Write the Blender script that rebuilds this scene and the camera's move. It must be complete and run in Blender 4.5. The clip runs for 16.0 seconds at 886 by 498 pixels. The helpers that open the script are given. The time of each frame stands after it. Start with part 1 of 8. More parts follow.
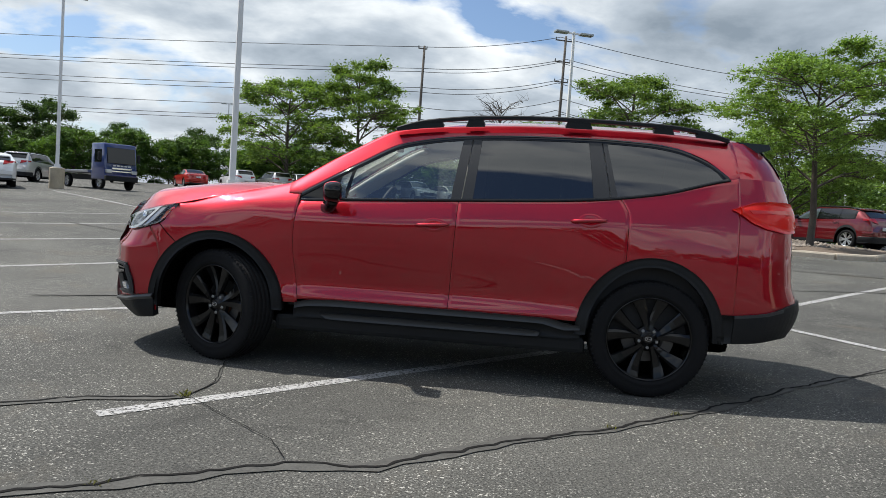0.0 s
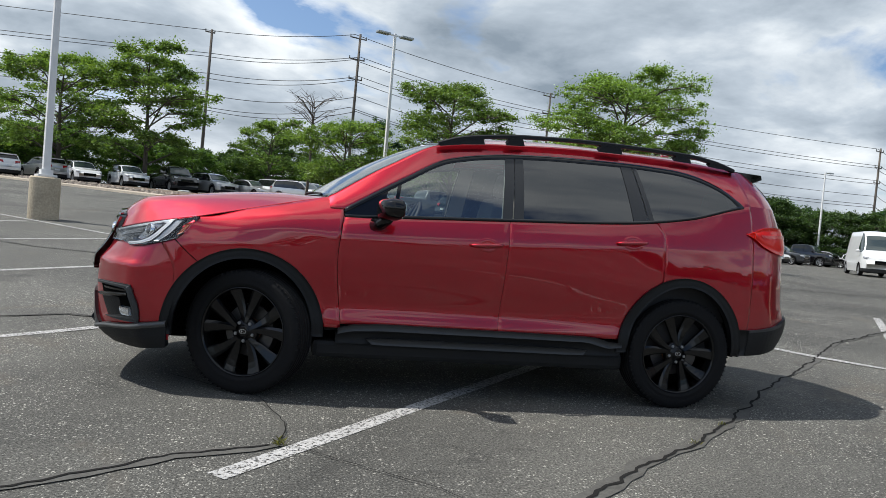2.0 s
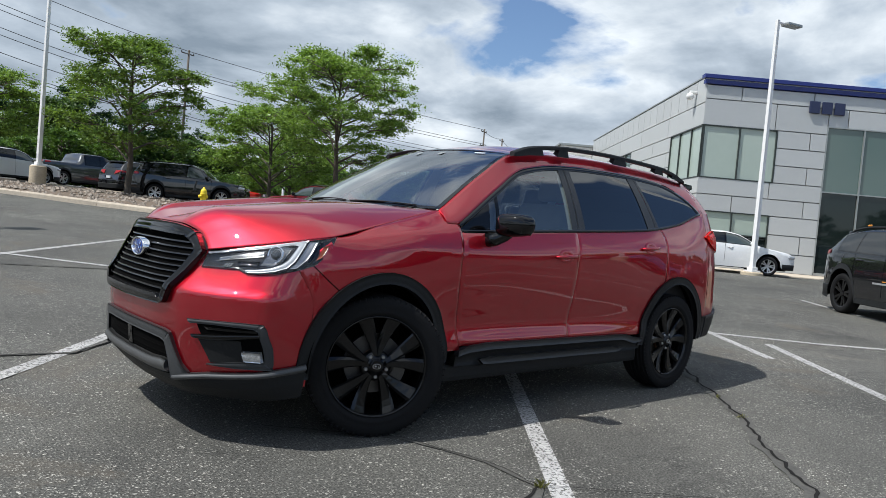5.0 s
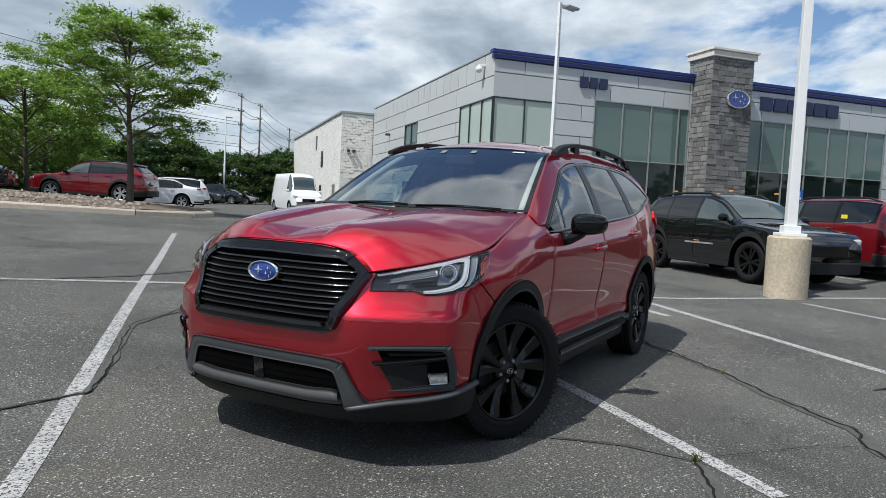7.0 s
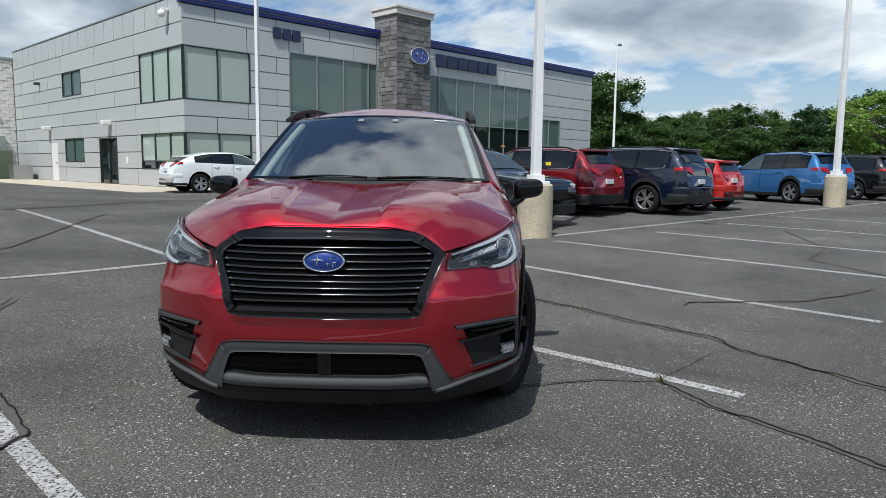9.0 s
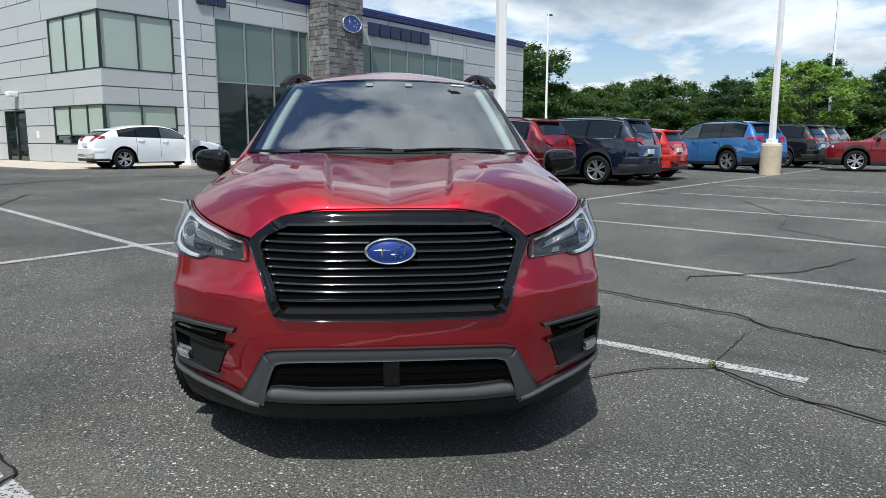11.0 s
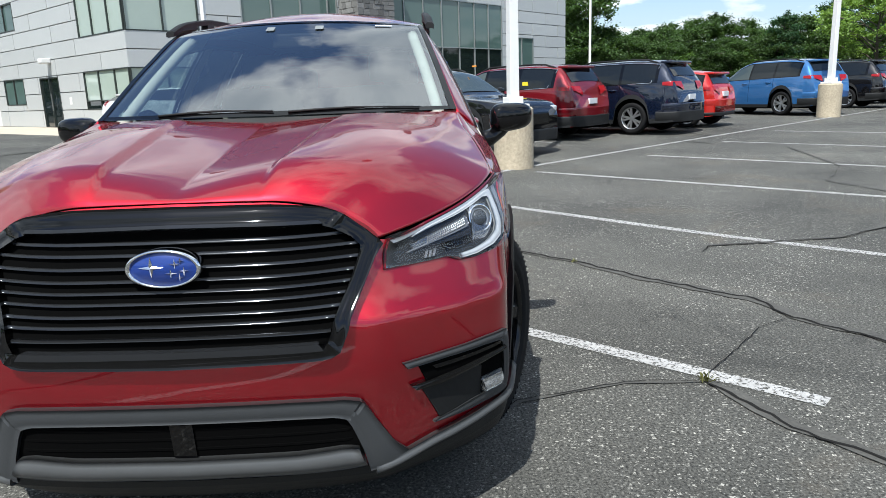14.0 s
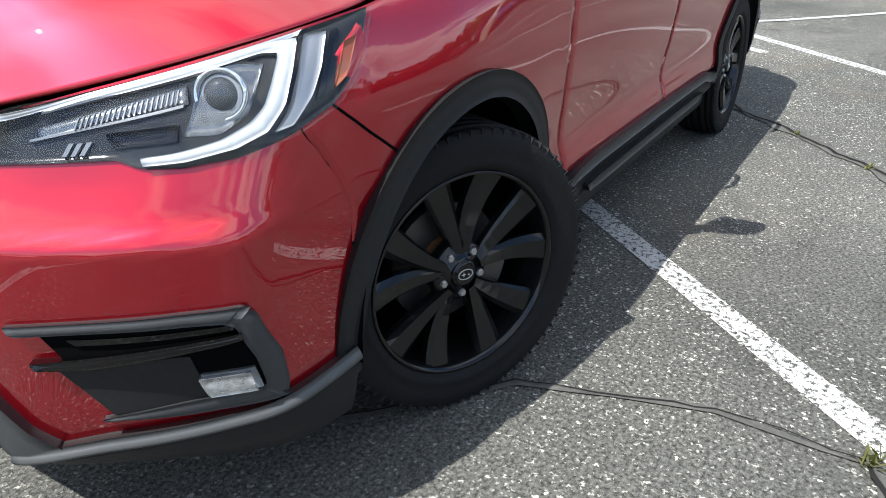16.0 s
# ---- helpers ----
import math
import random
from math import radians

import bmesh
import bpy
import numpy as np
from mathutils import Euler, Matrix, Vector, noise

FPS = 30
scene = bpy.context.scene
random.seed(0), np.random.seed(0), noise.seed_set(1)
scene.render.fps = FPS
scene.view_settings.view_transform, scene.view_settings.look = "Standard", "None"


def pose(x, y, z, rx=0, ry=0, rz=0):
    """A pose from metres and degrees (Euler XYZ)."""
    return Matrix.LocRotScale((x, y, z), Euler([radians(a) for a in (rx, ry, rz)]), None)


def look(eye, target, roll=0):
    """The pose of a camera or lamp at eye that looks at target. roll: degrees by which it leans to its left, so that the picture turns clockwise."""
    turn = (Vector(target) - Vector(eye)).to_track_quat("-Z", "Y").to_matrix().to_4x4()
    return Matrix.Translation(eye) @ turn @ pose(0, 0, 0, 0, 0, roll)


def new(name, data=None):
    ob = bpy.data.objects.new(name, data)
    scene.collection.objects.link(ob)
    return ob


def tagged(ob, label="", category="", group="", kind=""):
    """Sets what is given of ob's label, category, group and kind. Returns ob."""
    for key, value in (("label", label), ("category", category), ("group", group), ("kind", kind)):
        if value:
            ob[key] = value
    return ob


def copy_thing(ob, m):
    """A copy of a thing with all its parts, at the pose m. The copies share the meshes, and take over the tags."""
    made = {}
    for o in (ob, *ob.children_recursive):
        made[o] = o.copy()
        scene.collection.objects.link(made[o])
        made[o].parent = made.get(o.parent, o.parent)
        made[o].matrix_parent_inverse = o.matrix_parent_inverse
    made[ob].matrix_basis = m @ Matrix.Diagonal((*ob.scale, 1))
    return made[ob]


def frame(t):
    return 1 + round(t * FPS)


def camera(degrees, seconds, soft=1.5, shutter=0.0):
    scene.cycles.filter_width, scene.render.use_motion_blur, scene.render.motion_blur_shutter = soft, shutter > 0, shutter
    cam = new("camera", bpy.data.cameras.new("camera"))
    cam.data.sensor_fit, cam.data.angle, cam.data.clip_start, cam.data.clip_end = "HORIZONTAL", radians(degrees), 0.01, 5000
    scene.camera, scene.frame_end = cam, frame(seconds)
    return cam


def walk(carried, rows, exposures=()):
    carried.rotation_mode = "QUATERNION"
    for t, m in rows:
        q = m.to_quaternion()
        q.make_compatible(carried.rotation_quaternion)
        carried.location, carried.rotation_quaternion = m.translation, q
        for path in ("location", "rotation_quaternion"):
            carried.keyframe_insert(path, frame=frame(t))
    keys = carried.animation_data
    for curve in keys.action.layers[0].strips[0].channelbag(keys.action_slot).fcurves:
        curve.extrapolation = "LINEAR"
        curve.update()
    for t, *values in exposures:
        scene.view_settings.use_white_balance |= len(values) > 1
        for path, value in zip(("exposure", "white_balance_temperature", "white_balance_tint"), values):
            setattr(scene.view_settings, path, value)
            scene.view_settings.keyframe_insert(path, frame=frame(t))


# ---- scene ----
cam = camera(64.6, 16.0, 0.8)
EXPOSURES = [(0, 0.12, 6500, 9), (4, 0.14, 6350, 9), (7, -0.02, 6200, 8), (9, -0.12, 6150, 7), (11.5, 0.14, 6150, 7), (12.5, 0.20, 6150, 7), (14, 0.42, 6200, 7), (14.5, 0.56, 6200, 8), (15, 0.74, 6250, 8), (16, 1.0, 6300, 8)]
PATH = [
    (0, (0.522, -5.464, 1.089), (0.334, -3.475, 0.987), 3.8),
    (0.5, (0.085, -5.438, 1.099), (0.014, -3.44, 1.047), 3.4),
    (1, (-0.334, -5.429, 1.106), (-0.228, -3.433, 1.034), 4.2),
    (1.5, (-0.751, -5.318, 1.107), (-0.491, -3.337, 1.024), 4.2),
    (2, (-1.19, -5.227, 1.11), (-0.768, -3.273, 1.043), 5.0),
    (2.5, (-1.619, -5.083, 1.112), (-1.042, -3.17, 1.035), 2.8),
    (3, (-2.054, -4.905, 1.123), (-1.352, -3.034, 1.044), 4.1),
    (3.5, (-2.478, -4.702, 1.123), (-1.631, -2.894, 1.008), 4.8),
    (4, (-2.89, -4.431, 1.148), (-1.91, -2.691, 1.041), 4.1),
    (4.2, (-3.055, -4.325, 1.149), (-1.98, -2.641, 1.06), 4.8),
    (6.3, (-4.518, -2.931, 1.22), (-2.888, -1.775, 1.118), 4.4),
    (6.5, (-4.653, -2.79, 1.242), (-2.968, -1.716, 1.148), 4.8),
    (7, (-4.92, -2.376, 1.252), (-3.17, -1.415, 1.128), 2.8),
    (7.5, (-5.132, -1.964, 1.267), (-3.295, -1.182, 1.162), 2.5),
    (8, (-5.328, -1.529, 1.295), (-3.409, -0.986, 1.147), 2.9),
    (8.5, (-5.391, -1.062, 1.304), (-3.426, -0.733, 1.138), 1.3),
    (9, (-5.457, -0.628, 1.317), (-3.472, -0.565, 1.085), 0.6),
    (9.2, (-5.438, -0.48, 1.313), (-3.457, -0.413, 1.041), 1.1),
    (11.3, (-4.898, 0.014, 1.303), (-2.93, -0.152, 0.987), 0.1),
    (11.5, (-4.885, 0.028, 1.303), (-2.919, -0.141, 0.979), 0.3),
    (12, (-4.878, 0.05, 1.301), (-2.913, -0.118, 0.965), 1.0),
    (12.5, (-4.846, 0.06, 1.29), (-2.888, -0.144, 0.934), 0.4),
    (13, (-4.688, -0.123, 1.27), (-2.744, -0.319, 0.841), -1.3),
    (13.5, (-4.446, -0.424, 1.31), (-2.482, -0.541, 0.954), -0.2),
    (14, (-4.096, -0.707, 1.305), (-2.144, -0.704, 0.869), -2.0),
    (14.5, (-3.792, -1.043, 1.28), (-1.872, -0.828, 0.761), -1.8),
    (15, (-3.43, -1.275, 1.238), (-1.606, -0.811, 0.561), -0.7),
    (15.5, (-3.078, -1.483, 1.232), (-1.394, -0.753, 0.436), -2.3),
    (16, (-2.752, -1.7, 1.19), (-1.241, -0.724, 0.316), -1.1),
]
walk(cam, [(t, look(eye, target, roll)) for t, eye, target, roll in PATH], EXPOSURES)

# ---- light ----
world = bpy.data.worlds.new("sky")
scene.world = world
world.use_nodes = True
SUN_DIR = Vector((-0.60, 0.20, 1.0)).normalized()


def build_sky():
    nt = world.node_tree
    nt.nodes.clear()
    N = nt.nodes.new
    out, bg = N("ShaderNodeOutputWorld"), N("ShaderNodeBackground")
    sky = N("ShaderNodeTexSky")
    sky.sky_type, sky.sun_disc = "NISHITA", False
    sky.sun_elevation = math.asin(SUN_DIR.z)
    sky.sun_rotation = math.atan2(SUN_DIR.x, SUN_DIR.y)
    sky.air_density, sky.dust_density = 1.0, 1.2
    geo = N("ShaderNodeTexCoord")
    sep = N("ShaderNodeSeparateXYZ")
    nt.links.new(geo.outputs["Generated"], sep.inputs[0])

    def calc(op, a, b=0.0, c=0.0):
        m = N("ShaderNodeMath"); m.operation = op
        for k, v in enumerate((a, b, c)):
            if isinstance(v, (int, float)):
                m.inputs[k].default_value = v
            else:
                nt.links.new(v, m.inputs[k])
        return m.outputs[0]

    def ramp(src, *stops):
        r = N("ShaderNodeValToRGB")
        e = r.color_ramp.elements
        for k, (p, c) in enumerate(stops):
            el = e[k] if k < 2 else e.new(p)
            el.position, el.color = p, (*c, 1)
        nt.links.new(src, r.inputs[0])
        return r.outputs[0]

    def blend(fac, a, b, mode="MIX"):
        m = N("ShaderNodeMix"); m.data_type = "RGBA"; m.blend_type = mode
        for k, v in ((0, fac), (6, a), (7, b)):
            if isinstance(v, tuple):
                m.inputs[k].default_value = (*v, 1)
            elif isinstance(v, float):
                m.inputs[k].default_value = v
            else:
                nt.links.new(v, m.inputs[k])
        return m.outputs[2]
    # cloud deck seen in perspective: the direction laid on a flat layer
    low = calc("ADD", calc("MAXIMUM", sep.outputs[2], 0.0), 0.22)
    deck = N("ShaderNodeCombineXYZ")
    nt.links.new(calc("DIVIDE", sep.outputs[0], low), deck.inputs[0])
    nt.links.new(calc("DIVIDE", sep.outputs[1], low), deck.inputs[1])

    def cloud_noise(scale, detail, rough, dist, shift):
        n, mp = N("ShaderNodeTexNoise"), N("ShaderNodeMapping")
        mp.inputs["Location"].default_value = shift
        nt.links.new(deck.outputs[0], mp.inputs[0])
        nt.links.new(mp.outputs[0], n.inputs["Vector"])
        n.inputs["Scale"].default_value, n.inputs["Detail"].default_value = scale, detail
        n.inputs["Roughness"].default_value, n.inputs["Distortion"].default_value = rough, dist
        return n.outputs[0]
    body = cloud_noise(1.05, 11.0, 0.54, 0.25, (3.1, 7.4, 0.0))
    # thicker to the north, thinner over the showroom
    thick = calc("ADD", body, calc("ADD", calc("MULTIPLY", sep.outputs[1], 0.060), calc("MULTIPLY", sep.outputs[2], -0.115)))
    cover = ramp(thick, (0.410, (0, 0, 0)), (0.465, (1, 1, 1)))
    tone = cloud_noise(1.7, 9.0, 0.55, 0.3, (9.2, 1.7, 0.0))
    depth = calc("ADD", calc("MULTIPLY", thick, 0.62), calc("ADD", calc("MULTIPLY", tone, 0.5), calc("MULTIPLY", sep.outputs[1], 0.03)))
    cloud = ramp(depth, (0.42, (12.0, 12.3, 12.5)), (0.70, (2.7, 3.3, 4.0)), (0.51, (9.0, 9.5, 9.9)), (0.60, (5.2, 5.9, 6.7)))
    clear = blend(1.0, sky.outputs[0], (1.05, 1.16, 1.30), "MULTIPLY")
    mixed = blend(cover, clear, cloud)
    haze = ramp(sep.outputs[2], (0.0, (0.55, 0.55, 0.55)), (0.16, (0, 0, 0)))
    nt.links.new(blend(haze, mixed, (7.6, 8.0, 8.4)), bg.inputs[0])
    bg.inputs[1].default_value = 0.095
    nt.links.new(bg.outputs[0], out.inputs[0])


build_sky()
sun = new("sun", bpy.data.lights.new("sun", "SUN"))
sun.data.energy, sun.data.angle, sun.data.color = 5.0, radians(0.55), (1.0, 0.965, 0.91)
sun.matrix_world = look(SUN_DIR * 50, (0, 0, 0))
scene.view_settings.exposure = 0.0

# ---- materials ----


def mat(name, colour, rough=0.5, metal=0.0, coat=0.0, var=0.0, scale=5.0, bump=0.0, bscale=60.0, spec=0.5, island=0.0, objrand=0.0, emit=0.0):
    """A principled material with colour variation at two scales and fine relief."""
    m = bpy.data.materials.new(name)
    m.use_nodes = True
    nt = m.node_tree
    b = nt.nodes["Principled BSDF"]
    b.inputs["Base Color"].default_value = (*colour, 1)
    b.inputs["Roughness"].default_value, b.inputs["Metallic"].default_value = rough, metal
    b.inputs["Specular IOR Level"].default_value = spec
    if coat:
        b.inputs["Coat Weight"].default_value, b.inputs["Coat Roughness"].default_value = coat, 0.03
    if emit:
        b.inputs["Emission Color"].default_value = (*colour, 1)
        b.inputs["Emission Strength"].default_value = emit
    tc = nt.nodes.new("ShaderNodeTexCoord")
    last = None
    if var or island or objrand:
        a = nt.nodes.new("ShaderNodeTexNoise"); a.inputs["Scale"].default_value = scale; a.inputs["Detail"].default_value = 6
        c = nt.nodes.new("ShaderNodeTexNoise"); c.inputs["Scale"].default_value = scale * 9; c.inputs["Detail"].default_value = 3
        for n in (a, c):
            nt.links.new(tc.outputs["Object"], n.inputs["Vector"])
        add = nt.nodes.new("ShaderNodeMath"); add.operation = "ADD"
        nt.links.new(a.outputs[0], add.inputs[0]); nt.links.new(c.outputs[0], add.inputs[1])
        rng = nt.nodes.new("ShaderNodeMapRange")
        rng.inputs[1].default_value, rng.inputs[2].default_value = 0.6, 1.4
        rng.inputs[3].default_value, rng.inputs[4].default_value = 1 - var, 1 + var
        nt.links.new(add.outputs[0], rng.inputs[0])
        last = rng.outputs[0]
        for amount, node, sock in ((island, "ShaderNodeNewGeometry", "Random Per Island"), (objrand, "ShaderNodeObjectInfo", "Random")):
            if amount:
                g = nt.nodes.new(node)
                r2 = nt.nodes.new("ShaderNodeMapRange")
                r2.inputs[3].default_value, r2.inputs[4].default_value = 1 - amount, 1 + amount
                nt.links.new(g.outputs[sock], r2.inputs[0])
                mul = nt.nodes.new("ShaderNodeMath"); mul.operation = "MULTIPLY"
                nt.links.new(last, mul.inputs[0]); nt.links.new(r2.outputs[0], mul.inputs[1])
                last = mul.outputs[0]
        vm = nt.nodes.new("ShaderNodeVectorMath"); vm.operation = "SCALE"
        vm.inputs[0].default_value = colour
        nt.links.new(last, vm.inputs["Scale"])
        nt.links.new(vm.outputs[0], b.inputs["Base Color"])
    if bump:
        n = nt.nodes.new("ShaderNodeTexNoise"); n.inputs["Scale"].default_value = bscale; n.inputs["Detail"].default_value = 4
        nt.links.new(tc.outputs["Object"], n.inputs["Vector"])
        bp = nt.nodes.new("ShaderNodeBump"); bp.inputs["Strength"].default_value = bump; bp.inputs["Distance"].default_value = 0.01
        nt.links.new(n.outputs[0], bp.inputs["Height"]); nt.links.new(bp.outputs[0], b.inputs["Normal"])
    return m


def paint(name, colour, flake=0.35, rough=0.34, spec=0.5):
    """Car paint: a metallic base under a clear coat."""
    m = mat(name, colour, rough, flake, coat=1.0, var=0.05, scale=2.0, spec=spec)
    b = m.node_tree.nodes["Principled BSDF"]
    b.inputs["Coat Roughness"].default_value, b.inputs["Coat IOR"].default_value = 0.008, 1.70
    return m


def glass(name, tint, rough=0.0, mixd=0.0):
    """Thin pane: clear share with a mirror skin."""
    m = bpy.data.materials.new(name)
    m.use_nodes = True
    nt = m.node_tree
    nt.nodes.clear()
    out = nt.nodes.new("ShaderNodeOutputMaterial")
    tr, gl, mx, fr = (nt.nodes.new("ShaderNode" + k) for k in ("BsdfTransparent", "BsdfGlossy", "MixShader", "LayerWeight"))
    tr.inputs[0].default_value = (*tint, 1)
    gl.inputs["Roughness"].default_value = rough
    fr.inputs["Blend"].default_value = 0.5
    grow = nt.nodes.new("ShaderNodeMath"); grow.operation = "POWER"; grow.inputs[1].default_value = 4.0
    nt.links.new(fr.outputs["Facing"], grow.inputs[0])
    boost = nt.nodes.new("ShaderNodeMath"); boost.operation = "MULTIPLY_ADD"
    boost.inputs[1].default_value, boost.inputs[2].default_value = 1 - mixd, mixd
    nt.links.new(grow.outputs[0], boost.inputs[0])
    nt.links.new(boost.outputs[0], mx.inputs[0]); nt.links.new(tr.outputs[0], mx.inputs[1]); nt.links.new(gl.outputs[0], mx.inputs[2])
    nt.links.new(mx.outputs[0], out.inputs[0])
    return m


def asphalt_material():
    """Worn asphalt: grey binder, pale stone chips, stains and pores."""
    m = bpy.data.materials.new("asphalt")
    m.use_nodes = True
    nt = m.node_tree
    b = nt.nodes["Principled BSDF"]
    N, L = nt.nodes.new, nt.links.new
    tc = N("ShaderNodeTexCoord")

    def noise_node(s, d=5, r=0.55, dist=0.0):
        n = N("ShaderNodeTexNoise")
        n.inputs["Scale"].default_value, n.inputs["Detail"].default_value = s, d
        n.inputs["Roughness"].default_value, n.inputs["Distortion"].default_value = r, dist
        L(tc.outputs["Object"], n.inputs["Vector"])
        return n

    def ramp(src, p0, p1, c0, c1):
        r = N("ShaderNodeValToRGB")
        r.color_ramp.elements[0].position, r.color_ramp.elements[1].position = p0, p1
        r.color_ramp.elements[0].color, r.color_ramp.elements[1].color = (*c0, 1), (*c1, 1)
        L(src, r.inputs[0])
        return r

    def mixc(fac, a, c, mode="MIX"):
        x = N("ShaderNodeMix"); x.data_type = "RGBA"; x.blend_type = mode
        if isinstance(fac, float):
            x.inputs[0].default_value = fac
        else:
            L(fac, x.inputs[0])
        for s, v in ((6, a), (7, c)):
            if isinstance(v, tuple):
                x.inputs[s].default_value = (*v, 1)
            else:
                L(v, x.inputs[s])
        return x.outputs[2]
    base = ramp(noise_node(0.35, 8, 0.62, 0.6).outputs[0], 0.36, 0.64, (0.047, 0.0465, 0.0425), (0.092, 0.090, 0.081)).outputs[0]
    grit = ramp(noise_node(85, 4, 0.7).outputs[0], 0.36, 0.66, (0.24, 0.24, 0.24), (1.86, 1.86, 1.84)).outputs[0]
    base = mixc(1.0, base, grit, "MULTIPLY")
    v = N("ShaderNodeTexVoronoi"); v.inputs["Scale"].default_value = 85.0
    warp1 = N("ShaderNodeVectorMath"); warp1.operation = "MULTIPLY_ADD"
    warp1.inputs[1].default_value = (0.02, 0.02, 0.02)
    L(noise_node(120, 3, 0.7).outputs["Color"], warp1.inputs[0]); L(tc.outputs["Object"], warp1.inputs[2])
    L(warp1.outputs[0], v.inputs["Vector"])
    chip = ramp(v.outputs["Distance"], 0.26, 0.36, (1, 1, 1), (0, 0, 0)).outputs[0]
    sep = N("ShaderNodeSeparateXYZ"); L(v.outputs["Color"], sep.inputs[0])
    pick = ramp(sep.outputs[0], 0.53, 0.61, (0, 0, 0), (1, 1, 1)).outputs[0]
    wear = ramp(noise_node(0.75, 7).outputs[0], 0.38, 0.60, (0.26, 0.26, 0.26), (1, 1, 1)).outputs[0]
    fac = mixc(1.0, mixc(1.0, chip, pick, "MULTIPLY"), wear, "MULTIPLY")
    base = mixc(fac, base, (0.38, 0.37, 0.33))
    v2 = N("ShaderNodeTexVoronoi"); v2.inputs["Scale"].default_value = 42.0
    warp = N("ShaderNodeVectorMath"); warp.operation = "MULTIPLY_ADD"
    warp.inputs[1].default_value = (0.035, 0.035, 0.035)
    wn = noise_node(70, 3, 0.7)
    L(wn.outputs["Color"], warp.inputs[0]); L(tc.outputs["Object"], warp.inputs[2])
    L(warp.outputs[0], v2.inputs["Vector"])
    chip2 = ramp(v2.outputs["Distance"], 0.20, 0.28, (1, 1, 1), (0, 0, 0)).outputs[0]
    sep2 = N("ShaderNodeSeparateXYZ"); L(v2.outputs["Color"], sep2.inputs[0])
    pick2 = ramp(sep2.outputs[0], 0.71, 0.75, (0, 0, 0), (1, 1, 1)).outputs[0]
    base = mixc(mixc(1.0, mixc(1.0, chip2, pick2, "MULTIPLY"), wear, "MULTIPLY"), base, (0.58, 0.56, 0.50))
    pore = ramp(noise_node(140, 2).outputs[0], 0.30, 0.38, (0.25, 0.25, 0.25), (1, 1, 1)).outputs[0]
    base = mixc(1.0, base, pore, "MULTIPLY")
    stain = ramp(noise_node(0.9, 7, 0.6, 1.2).outputs[0], 0.30, 0.40, (0.62, 0.62, 0.63), (1, 1, 1)).outputs[0]
    base = mixc(1.0, base, stain, "MULTIPLY")
    pale = ramp(noise_node(0.55, 7, 0.7, 0.4).outputs[0], 0.60, 0.72, (0, 0, 0), (1, 1, 1)).outputs[0]
    base = mixc(mixc(1.0, pale, (0.45, 0.45, 0.45), "MULTIPLY"), base, (0.17, 0.155, 0.13))
    brown = ramp(noise_node(0.8, 6, 0.65, 0.8).outputs[0], 0.56, 0.66, (0, 0, 0), (1, 1, 1)).outputs[0]
    base = mixc(mixc(1.0, brown, (0.35, 0.35, 0.35), "MULTIPLY"), base, (0.115, 0.095, 0.070))
    L(base, b.inputs["Base Color"])
    b.inputs["Roughness"].default_value = 0.86
    b.inputs["Specular IOR Level"].default_value = 0.35
    bp = N("ShaderNodeBump"); bp.inputs["Strength"].default_value, bp.inputs["Distance"].default_value = 0.9, 0.006
    L(noise_node(110, 4).outputs[0], bp.inputs["Height"]); L(bp.outputs[0], b.inputs["Normal"])
    return m


def line_material():
    """Old road paint, chipped through to the asphalt below."""
    m = mat("line_paint", (0.37, 0.365, 0.355), 0.8, var=0.30, scale=3, bump=0.5, bscale=90)
    nt = m.node_tree
    b = nt.nodes["Principled BSDF"]
    tc = nt.nodes.new("ShaderNodeTexCoord")
    n = nt.nodes.new("ShaderNodeTexNoise"); n.inputs["Scale"].default_value = 55; n.inputs["Detail"].default_value = 5; n.inputs["Roughness"].default_value = 0.7
    nt.links.new(tc.outputs["Object"], n.inputs["Vector"])
    r = nt.nodes.new("ShaderNodeValToRGB")
    r.color_ramp.elements[0].position, r.color_ramp.elements[1].position = 0.41, 0.49
    nt.links.new(n.outputs[0], r.inputs[0])
    nt.links.new(r.outputs[0], b.inputs["Alpha"])
    return m


